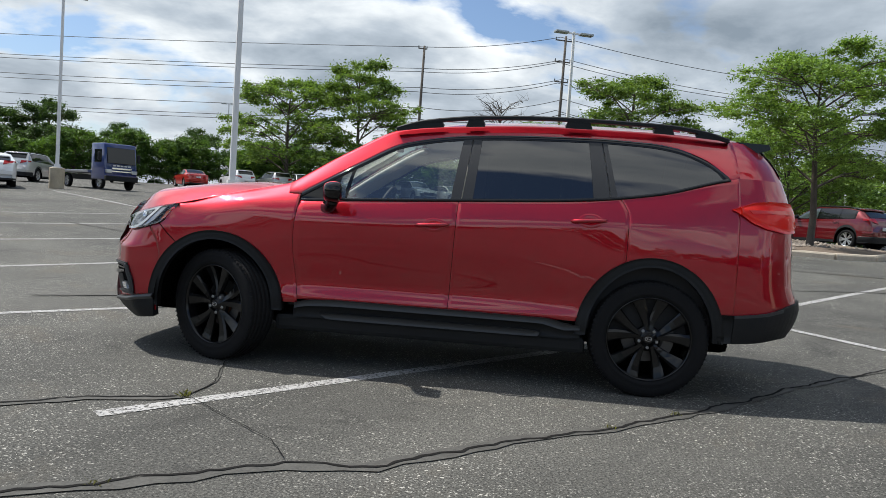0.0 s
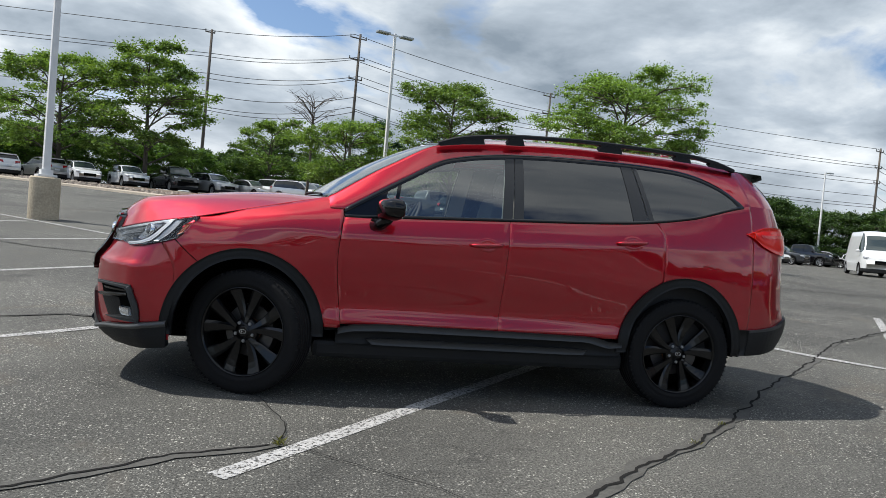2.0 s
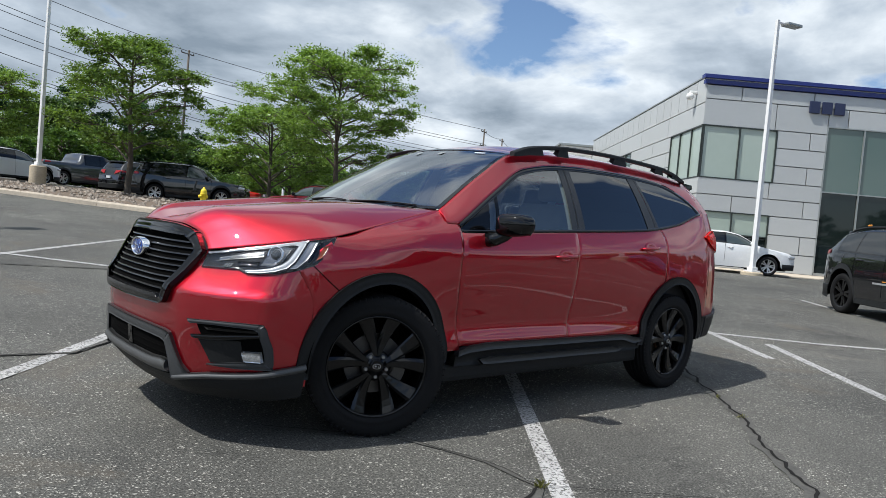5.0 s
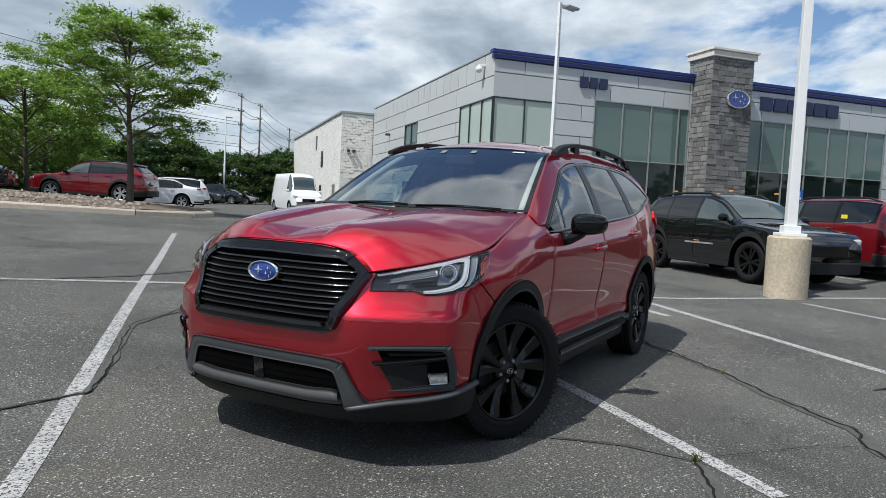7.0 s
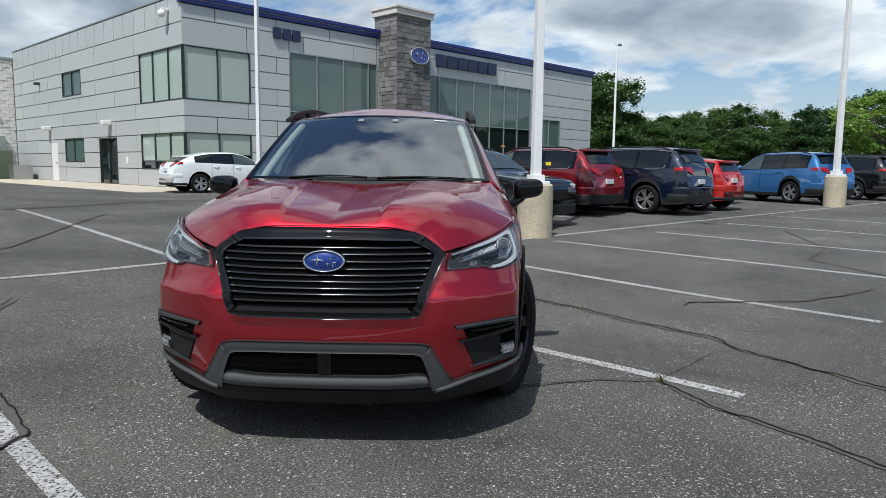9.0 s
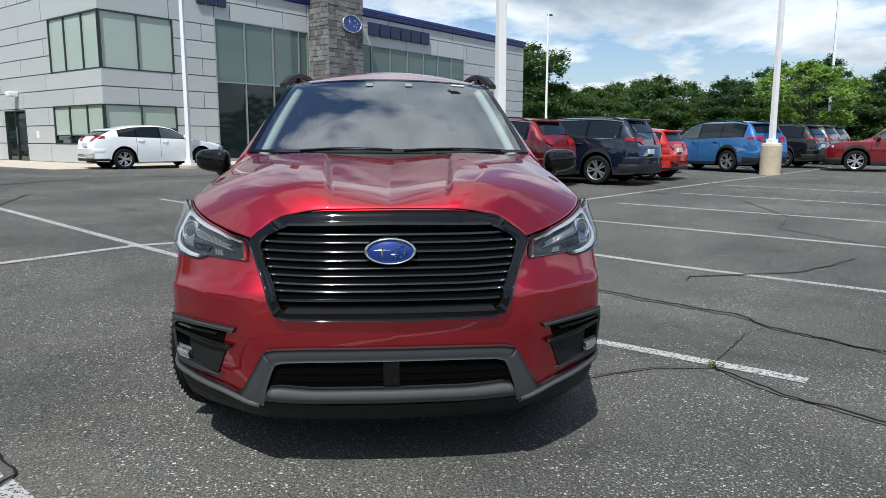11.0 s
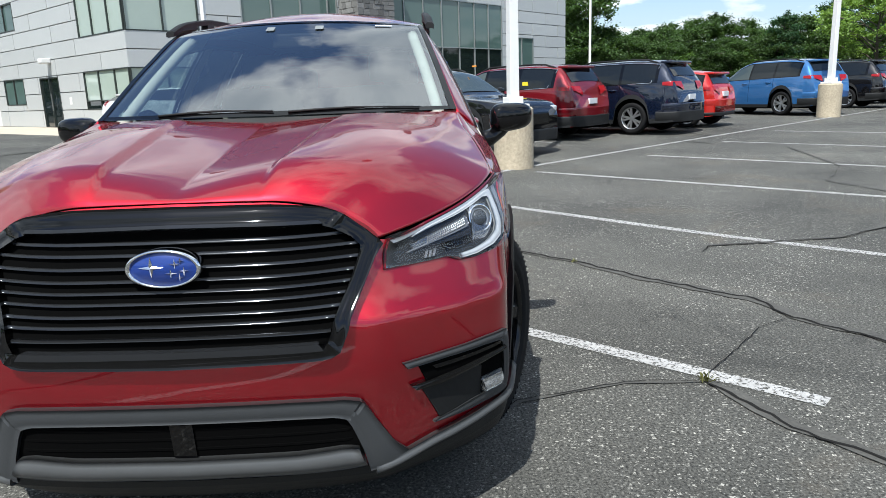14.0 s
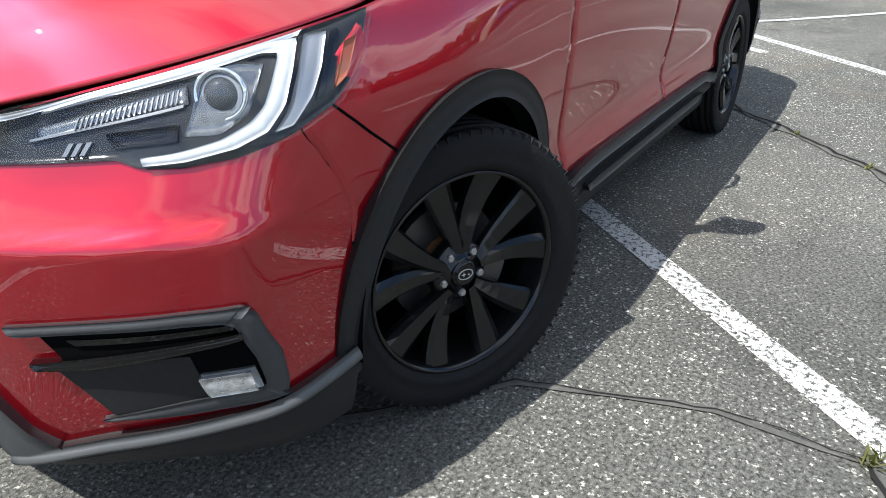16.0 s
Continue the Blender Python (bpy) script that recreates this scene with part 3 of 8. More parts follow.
def build_building():
    b = empty("dealership_building", MB, label="two-storey grey metal-panelled showroom with blue roof band", category="building")
    FL, SL = 30.0, 22.2
    core = bmesh.new()
    box_into(core, (0.10, 0.10, -0.4), (FL - 0.02, SL, 7.55))
    part("wall", core, M_JOINT, b, "dark recessed wall behind the panel joints")
    fo = [(0, 3.0, 3.95, 6.03), (0, 3.0, 1.12, 2.60), (5.0, 10.15, 0.45, 6.36), (12.9, 22.9, 0.45, 6.22), (23.7, 26.2, 0.45, 4.45), (10.3, 12.65, 0, 8)]
    so = [(0, 4.05, 3.95, 6.03), (0, 4.1, 1.12, 2.60), (11.1, 13.75, 4.82, 6.02), (11.05, 13.7, 1.41, 2.60), (6.82, 8.93, 0.36, 2.52), (15.0, 16.02, 0.36, 2.47)]
    panel_wall(b, "u", FL, [0.36, 1.12, 1.86, 2.60, 3.28, 3.95, 4.65, 5.35, 6.05, 7.10, 7.66], 2.9, fo)
    panel_wall(b, "v", SL, [0.36, 1.12, 1.86, 2.60, 3.28, 3.95, 4.65, 5.35, 6.05, 6.95, 7.98], 4.6, so, top_spacing=1.12)
    # roof band on the front, wrapping a little round the corner
    box("roof_band", (-0.10, -0.10, 7.33), (FL + 0.05, 0.14, 7.50), M_BLUEBAND, b, 0.01, "blue band under the coping")
    box("roof_band", (-0.06, -0.06, 7.50), (FL + 0.05, 0.14, 7.545), M_PANEL, b)
    box("roof_coping", (-0.16, -0.16, 7.545), (FL + 0.08, 0.20, 7.70), M_BLUEBAND, b, 0.012, "dark blue metal coping")
    box("roof", (0.1, 0.14, 7.45), (FL - 0.05, SL, 7.60), M_DARKCAP, b)
    box("roof_coping", (-0.03, 0.2, 7.64), (0.14, SL, 7.70), M_FRAME, b)
    blind = [M_BGLASS_L]
    window(b, "u", 0.06, 3.0, 3.95, 6.03, (1.52,), (), blind, M_FRAMED)
    window(b, "v", 0.06, 4.05, 3.95, 6.03, (1.3, 2.75), (), blind, M_FRAMED)
    window(b, "u", 0.06, 3.0, 1.12, 2.60, (1.52,), (1.72,), [M_DGLASS, M_BGLASS_L], M_FRAMED)
    window(b, "v", 0.06, 4.1, 1.12, 2.60, (1.3, 2.75), (1.45,), [M_DGLASS, M_BGLASS_L], M_FRAMED)
    window(b, "u", 5.0, 10.15, 0.45, 6.36, (6.5, 8.05, 9.6), (3.75,), [M_DGLASS, M_BGLASS])
    window(b, "u", 12.9, 22.9, 0.45, 6.22, (14.6, 16.05, 17.5, 18.95, 20.3, 21.6), (3.72,), [M_DGLASS, M_BGLASS])
    window(b, "u", 23.7, 26.2, 0.45, 4.45, (24.95,), (2.75,), [M_DGLASS, M_BGLASS])
    window(b, "v", 11.1, 13.75, 4.82, 6.02, (12.4,), (), M_BGLASS, M_FRAMED)
    window(b, "v", 11.05, 13.7, 1.41, 2.60, (12.4,), (), M_BGLASS, M_FRAMED)
    d = window(b, "v", 6.82, 8.93, 0.36, 2.52, (7.88,), (), M_DGLASS, M_FRAMED, name="glass_door")
    box("door_handle", (-0.06, 7.70, 0.75), (-0.03, 7.74, 1.5), M_STEEL, d)
    wd = box("metal_door", (0.02, 15.0, 0.02), (0.09, 16.02, 2.13), M_WHITE, b, 0.01, "plain white steel side door")
    box("door_handle", (-0.05, 15.12, 0.98), (0.02, 15.24, 1.02), M_STEEL, wd)
    for s in (7.5, 16.0):
        bm = bmesh.new()
        box_into(bm, (-0.42, s - 0.2, 2.78), (0, s + 0.2, 3.0), 0.05)
        part("wall_light", bm, M_WHITE, b, "white hooded wall light over a door")
    bm = bmesh.new()
    bmesh.ops.create_uvsphere(bm, u_segments=16, v_segments=10, radius=0.16, matrix=Matrix.Translation((-0.28, 1.1, 7.0)))
    box_into(bm, (-0.3, 1.02, 7.1), (0, 1.18, 7.22), 0.02)
    part("security_camera", bm, M_WHITE, b, "white dome camera on a wall bracket", True)
    bm = bmesh.new()
    box_into(bm, (-0.3, 17.3, 5.35), (0, 17.5, 5.5), 0.03)
    part("security_camera", bm, M_FRAMED, b)
    # wall plates beside the door
    box("wall_notice", (-0.012, 5.6, 1.0), (0, 5.85, 1.3), M_WHITE, b, label="small white notice plate")
    # raised blocks stand for the sign letters
    for i in range(3):
        sg = box("sign_block", (4.15 + i * 0.5, -0.12, 6.50), (4.55 + i * 0.5, -0.02, 6.98), M_SIGN, b, 0.02, "dark blue raised sign block")
    for i in range(6):
        box("sign_block", (14.3 + i * 0.86, -0.16, 6.38), (15.02 + i * 0.86, -0.02, 7.05), M_SIGN, b, 0.03, "dark blue raised sign block")
    # stone tower
    tw = part("stone_tower", (lambda bm: (box_into(bm, (10.33, -1.27, -0.4), (12.62, 0.36, 8.42)), bm)[1])(bmesh.new()), M_MORTAR, b, "grey stone-clad entrance tower")
    box("tower_cap", (10.20, -1.40, 8.36), (12.75, 0.45, 8.64), M_STONECAP, tw, 0.03, "pale cast-stone cap")
    box("tower_cap", (10.14, -1.46, 8.64), (12.81, 0.52, 8.76), M_STONECAP, tw, 0.02)
    rnd = random.Random(4)
    shared = {}
    rest = bmesh.new()
    count = 0
    for face, (s0, s1) in (("front", (10.30, 12.65)), ("side", (-1.30, 0.36))):
        z = -0.05
        while z < 8.34:
            h = rnd.choice((0.17, 0.22, 0.28))
            h = min(h, 8.36 - z)
            s = s0
            while s < s1 - 0.02:
                w = rnd.choice((0.24, 0.33, 0.42, 0.55))
                if s1 - (s + w) < 0.16:
                    w = s1 - s
                dp = rnd.choice((0.02, 0.032, 0.045))
                if count < 300 and z > 2.0:
                    key = (face, round(w, 2), round(h, 2), dp)
                    if key not in shared:
                        bm = bmesh.new()
                        ww, hh = w - 0.018, h - 0.018
                        if face == "front":
                            box_into(bm, (0, -dp, 0), (ww, 0.02, hh), 0.008)
                        else:
                            box_into(bm, (-dp, 0, 0), (0.02, ww, hh), 0.008)
                        me = bpy.data.meshes.new("stone"); bm.to_mesh(me); bm.free()
                        me.materials.append(M_STONE)
                        shared[key] = me
                    ob = new("stone", shared[key]); ob.parent = tw
                    ob.location = (s, -1.27, z) if face == "front" else (10.33, s, z)
                    count += 1
                else:
                    if face == "front":
                        box_into(rest, (s, -1.27 - dp, z), (s + w - 0.018, -1.25, z + h - 0.018))
                    else:
                        box_into(rest, (10.33 - dp, s, z), (10.35, s + w - 0.018, z + h - 0.018))
                s += w
            z += h
    st = part("stones", rest, M_STONE, tw, recalc=False)
    st["kind"] = "stuff"
    # oval badge on the tower
    bm = bmesh.new()
    mm = Matrix.Translation((11.75, -1.34, 6.5)) @ Matrix.Rotation(radians(90), 4, "X") @ Matrix.Diagonal((0.66, 0.42, 1, 1))
    lathe_into(bm, [(0, 0.10), (0.88, 0.10), (0.9, 0.10)], 40, mm)
    bg = part("badge_face", bm, M_SIGNB, b, "blue oval badge with plain silver stars", True)
    bm = bmesh.new()
    lathe_into(bm, [(0.89, 0.0), (0.89, 0.12), (0.95, 0.14), (1.0, 0.10), (1.0, -0.06)], 40, mm)
    part("badge_rim", bm, M_CHROME, bg, smooth=True)
    for sx, sz, r in ((-0.22, 0.06, 0.20), (0.18, 0.14, 0.09), (0.10, -0.10, 0.10), (0.34, 0.02, 0.08), (0.28, -0.16, 0.08)):
        bm = bmesh.new()
        star_into(bm, (11.75 + sx, -1.46, 6.5 + sz), r, "xz")
        part("star", bm, M_CHROME, bg)
    # pavement along the walls
    pv = bmesh.new()
    box_into(pv, (-3.4, -3.2, -0.3), (FL + 3, -0.0, 0.02), 0.03)
    box_into(pv, (-3.4, 0.0, -0.3), (0, SL, 0.018), 0.03)
    ob = part("pavement", pv, M_KERB, None)
    ob.matrix_world = MB
    tagged(ob, "pale concrete pavement along the showroom walls", "pavement", kind="structure")


def star_into(bm, c, r, plane="yz", depth=0.02, sx=1.0):
    """A four-pointed star with a raised middle."""
    pts = []
    for k in range(8):
        rr = r * (1.0 if k % 2 == 0 else 0.22)
        a = k * math.pi / 4
        u, v = rr * math.cos(a) * sx, rr * math.sin(a)
        pts.append((c[0] + u, c[1], c[2] + v) if plane == "xz" else (c[0], c[1] + u, c[2] + v))
    vs = [bm.verts.new(p) for p in pts]
    top = bm.verts.new((c[0], c[1] - depth, c[2]) if plane == "xz" else (c[0] - depth, c[1], c[2]))
    for k in range(8):
        bm.faces.new((vs[k], vs[(k + 1) % 8], top))


def build_wing():
    w = empty("block_wing", MB, label="white painted split-face block wing behind the showroom", category="building")
    box("wall", (-2.30, 22.3, -0.4), (14.0, 49.5, 7.20), M_WMORTAR, w)
    box("roof_coping", (-2.42, 22.2, 7.20), (14.0, 49.6, 7.34), M_FRAME, w, 0.01)
    box("wall", (-2.0, 49.5, -0.4), (14.0, 62.0, 4.6), M_WMORTAR, w)
    vs, fs = [], []
    rnd = random.Random(8)

    def block(lo, hi):
        k = len(vs)
        vs.extend([(x, y, z) for z in (lo[2], hi[2]) for y in (lo[1], hi[1]) for x in (lo[0], hi[0])])
        fs.extend([(k, k + 1, k + 5, k + 4), (k + 2, k, k + 4, k + 6), (k + 3, k + 2, k + 6, k + 7), (k + 1, k + 3, k + 7, k + 5), (k + 4, k + 5, k + 7, k + 6)])
    for r in range(36):
        z = -0.05 + r * 0.2
        o = 0.2 * (r % 2)
        s = -2.34
        while s < -0.02:
            e = min(s + 0.4 - (o if s == -2.34 else 0), -0.01)
            d = rnd.uniform(0.015, 0.06)
            block((s, 22.3 - d, z), (e - 0.012, 22.31, z + 0.188))
            s = e
        s = 22.26
        while s < 49.5:
            e = min(s + 0.8 - (2 * o if s == 22.26 else 0), 49.5)
            d = rnd.uniform(0.006, 0.02)
            block((-2.3 - d, s, z), (-2.29, e - 0.012, z + 0.188))
            s = e
    st = link_mesh("block_facing", vs, fs, M_WBRICK, w)
    st["kind"] = "stuff"
    box("side_door", (-2.36, 24.2, -0.05), (-2.3, 25.2, 2.1), M_FRAME, w)
    box("louvre", (-2.35, 30.0, 3.6), (-2.3, 31.0, 4.9), M_FRAMED, w)
    box("louvre", (-2.35, 33.4, 5.2), (-2.3, 34.0, 6.4), M_FRAMED, w)
    box("side_door", (-2.35, 30.4, -0.05), (-2.3, 31.4, 2.1), M_FRAMED, w)
    bm = bmesh.new()
    box_into(bm, (-1.9, 21.95, 4.4), (-1.7, 22.25, 4.6), 0.03)
    box_into(bm, (-1.5, 21.95, 4.4), (-1.3, 22.25, 4.6), 0.03)
    part("floodlight", bm, M_FRAMED, w)
    t = box("utility_cabinet", (-1.9, 20.3, 0.0), (-0.8, 21.7, 1.7), M_GREENBOX, None, 0.03)
    t.matrix_world = MB
    tagged(t, "green metal utility cabinet beside the white wall", "cabinet")
    t = box("electric_meter_box", (-1.6, 22.0, 1.0), (-0.7, 22.27, 2.6), M_FRAME, None, 0.02)
    t.matrix_world = MB
    tagged(t, "grey electric meter box on the block wall", "meter box")
    t = box("steel_basin", (-1.3, 18.4, 0.02), (-0.3, 19.4, 0.85), M_STEEL, None, 0.03)
    t.matrix_world = MB
    tagged(t, "grey steel utility stand by the wall", "stand")


# ---- lamp poles, cables ----


def light_pole(x, y, h=8.3, base=0.92, heads=1, turn=0.0, radius=0.31):
    z = ground_z(x, y)
    p = empty("street_lamp", pose(x, y, z, 0, 0, turn), label="tall white square light pole on a round concrete footing", category="street lamp", group="lot light poles")
    bm = bmesh.new()
    lathe_into(bm, [(0, -0.3), (radius, -0.3), (radius, base - 0.03), (radius - 0.03, base), (0, base)], 36)
    part("footing", bm, M_CONCRETE, p, "stained round concrete footing", False)
    bm = bmesh.new()
    box_into(bm, (-0.19, -0.19, base), (0.19, 0.19, base + 0.05), 0.01)
    box_into(bm, (-0.12, -0.12, base + 0.05), (0.12, 0.12, base + 0.16), 0.01)
    part("base_cover", bm, M_POLE, p)
    bm = bmesh.new()
    vs = box_into(bm, (-0.075, -0.075, base + 0.15), (0.075, 0.075, h), 0.012)
    for v in vs:
        if v.is_valid and v.co.z > h - 0.1:
            v.co.x *= 0.7; v.co.y *= 0.7
    part("pole", bm, M_POLE, p)
    for k in range(heads):
        s = 1 if k == 0 else -1
        bm = bmesh.new()
        box_into(bm, (0.05 * s, -0.03, h - 0.12), (0.35 * s, 0.03, h - 0.05), 0.01)
        part("arm", bm, M_POLE, p)
        bm = bmesh.new()
        box_into(bm, (0.30 * s, -0.17, h - 0.13), (0.95 * s, 0.17, h - 0.03), 0.03)
        part("lamp_head", bm, M_FRAME, p)


def utility_pole(x, y, h, lean=0.0, arms=((0.6, 1.2),), turn=0.0):
    z = ground_z(x, y)
    p = empty("utility_pole", pose(x, y, z, 0, 0, turn), label="tall weathered wooden utility pole with insulators", category="utility pole", group="utility poles")
    bm = bmesh.new()
    tube_into(bm, [(0, 0, -0.5), (lean * h * 0.5, 0, h * 0.5), (lean * h, 0, h)], [0.30, 0.26, 0.2], 10)
    part("pole", bm, M_WOODPOLE, p, smooth=True)
    for dz, w in arms:
        bm = bmesh.new()
        box_into(bm, (-w, -0.08, h - dz - 0.1), (w, 0.08, h - dz + 0.1), 0.02)
        part("crossarm", bm, M_WOODPOLE, p)
        for sx in (-w, w):
            bm = bmesh.new()
            lathe_into(bm, [(0.0, 0.0), (0.10, 0.02), (0.07, 0.12), (0.11, 0.16), (0.05, 0.42), (0, 0.44)], 8, Matrix.Translation((sx * 0.94, 0, h - dz + 0.1)))
            part("insulator", bm, M_FRAMED, p)


def cable(a, b, sag, r=0.03):
    pts = []
    for i in range(25):
        t = i / 24
        q = Vector(a).lerp(Vector(b), t)
        q.z -= sag * 4 * t * (1 - t)
        pts.append(q)
    ob = tube("cable", pts, r, M_WIRE, None, 5)
    tagged(ob, "thin dark overhead power cable", "cable", group="overhead cables")


def build_poles():
    light_pole(6.95, -1.85, 8.6, 0.93, 1, 200)
    light_pole(16.2, -11.8, 8.6, 0.93, 1, 200)
    light_pole(20.0, 6.9, 8.6, 0.12, 1, -20, 0.36)
    light_pole(-6.6, 11.8, 8.6, 0.93, 2, 30)
    light_pole(-19.77, 24.11, 8.6, 0.93, 2, 30)
    light_pole(2.81, 28.14, 8.8, 0.9, 2, 20)
    light_pole(42.0, -10.4, 9.2, 0.3, 1, -20)
    light_pole(34.0, -25.0, 9.4, 0.3, 2, 70)
    light_pole(24.0, 47.0, 9.0, 0.5, 1, 10)
    light_pole(48.0, 53.0, 9.0, 0.5, 1, 10)
    light_pole(-36.0, 80.9, 11.0, 0.5, 2, 10)
    light_pole(-24.3, 66.6, 9.0, 0.5, 2, 40)
    U = [(-147, 125), (-17.4, 120.6), (7.5, 120.8), (50.1, 138.3), (128.5, 132.0), (150.0, 146.0), (190, 170), (260, 200)]
    HH = [29.1, 28.6, 31.6, 31, 27, 28, 26, 26]
    for (x, y), h in zip(U[1:7], HH[1:7]):
        utility_pole(x, y, h, 0.01, ((0.8, 1.6), (4.5, 1.5), (8.0, 1.3)) if x > 0 else ((0.5, 0.8),), 20)
    for (a, ha), (b, hb) in zip(zip(U, HH), list(zip(U, HH))[1:]):
        for k, dz in enumerate((0.2, 4.0, 4.6, 7.4, 8.2, 11.0, 13.0, 13.6)):
            s = 1 if k % 2 else -1
            za, zb = ground_z(*a) + ha - dz, ground_z(*b) + hb - dz
            cable((a[0] + s * 0.6, a[1], za), (b[0] + s * 0.6, b[1], zb), 0.7 + 0.10 * k, 0.055)


# ---- islands ----


def build_island():
    front = [(-24.7, 50.6), (-7.8, 31.5), (-3.3, 26.0), (0.95, 20.95), (4.1, 16.3), (7.3, 13.6)]
    tip = [(8.7, 13.1), (9.9, 13.6), (11.2, 15.4)]
    back = [(13.6, 19.6), (9.5, 23.6), (6.8, 28.4), (2.4, 33.5), (-7.4, 44.3), (-20.5, 58.5)]
    loop = front + tip + back
    isl = empty("planting_island", label="long raised planting island of brown mulch and stones", category="planting island", kind="structure")
    bm = bmesh.new()
    vs = [bm.verts.new((x, y, ground_z(x, y) + 0.13)) for x, y in loop]
    f = bm.faces.new(vs)
    bmesh.ops.triangulate(bm, faces=[f])
    bmesh.ops.subdivide_edges(bm, edges=bm.edges[:], cuts=5, use_grid_fill=True)
    for v in bm.verts:
        v.co.z = ground_z(v.co.x, v.co.y) + 0.13 + 0.10 * noise.noise((v.co.x * 0.6, v.co.y * 0.6, 0.0))
    part("mulch_bed", bm, M_MULCH, isl, "brown mulch bed", True)
    # kerb stones one by one
    closed = loop + [loop[0]]
    for a, b in zip(closed, closed[1:]):
        A, Bp = Vector((*a, 0)), Vector((*b, 0))
        n = max(1, round((Bp - A).length / 2.4))
        for i in range(n):
            p, q = A.lerp(Bp, i / n), A.lerp(Bp, (i + 1) / n)
            d = (q - p).normalized()
            nr = Vector((-d.y, d.x, 0))
            bm = bmesh.new()
            sec = [(0.0, -0.25), (0.02, 0.11), (0.05, 0.15), (0.16, 0.16), (0.18, -0.1)]
            ra = [bm.verts.new(p + d * 0.006 + nr * (o - 0.09) + Vector((0, 0, ground_z(p.x, p.y) + h))) for o, h in sec]
            rb = [bm.verts.new(q - d * 0.006 + nr * (o - 0.09) + Vector((0, 0, ground_z(q.x, q.y) + h))) for o, h in sec]
            for k in range(len(sec) - 1):
                bm.faces.new((ra[k], rb[k], rb[k + 1], ra[k + 1]))
            bm.faces.new(ra); bm.faces.new(list(reversed(rb)))
            part("kerb_stone", bm, M_KERB, isl)
    # loose stones
    rnd = random.Random(3)
    svs, sfs = [], []
    for i in range(2600):
        t = rnd.random()
        seg = rnd.randrange(len(front) - 1)
        a, b = Vector((*front[seg], 0)), Vector((*front[seg + 1], 0))
        p = a.lerp(b, t)
        depth = rnd.uniform(0.25, 7.5 if seg else 4)
        p += Vector((0.69, 0.72, 0)) * depth
        r = rnd.uniform(0.03, 0.11) * (1.6 if seg < 2 else 1)
        z = ground_z(p.x, p.y) + 0.13 + 0.10 * noise.noise((p.x * 0.6, p.y * 0.6, 0.0))
        k = len(svs)
        for dx, dy, dz in ((1, 0, 0), (-1, 0, 0), (0, 1, 0), (0, -1, 0), (0, 0, 0.8), (0, 0, -0.5)):
            svs.append((p.x + dx * r * rnd.uniform(0.7, 1.3), p.y + dy * r * rnd.uniform(0.7, 1.3), z + dz * r))
        for f in ((0, 2, 4), (2, 1, 4), (1, 3, 4), (3, 0, 4), (2, 0, 5), (1, 2, 5), (3, 1, 5), (0, 3, 5)):
            sfs.append(tuple(k + j for j in f))
    st = link_mesh("loose_stones", svs, sfs, M_STONES, isl)
    st["kind"] = "stuff"


# ---- trees ----


def leaf_cloud(centres, radii, count, size, seed, flat=0.6):
    """Vertices and faces of small folded leaves strewn in clumps."""
    rs = np.random.RandomState(seed)
    n = len(centres)
    idx = rs.randint(0, n, count)
    c, r = np.asarray(centres)[idx], np.asarray(radii)[idx]
    d = rs.normal(size=(count, 3))
    d /= np.linalg.norm(d, axis=1)[:, None]
    rad = np.minimum(np.abs(rs.normal(0.0, 0.62, count)), rs.uniform(1.0, 1.3, count))
    p = c + d * (rad * r)[:, None] * np.array([1, 1, flat])
    a = rs.normal(size=(count, 3)); a[:, 2] *= 0.5; a /= np.linalg.norm(a, axis=1)[:, None]
    b = np.cross(a, rs.normal(size=(count, 3)) + np.array([0, 0, 1.2])); b /= np.linalg.norm(b, axis=1)[:, None]
    s = size * rs.uniform(0.6, 1.4, count)[:, None]
    v = np.stack([p - a * s, p - b * s * 0.45, p + a * s, p + b * s * 0.45], 1).reshape(-1, 3)
    f = np.arange(count * 4).reshape(-1, 4)
    return v, f


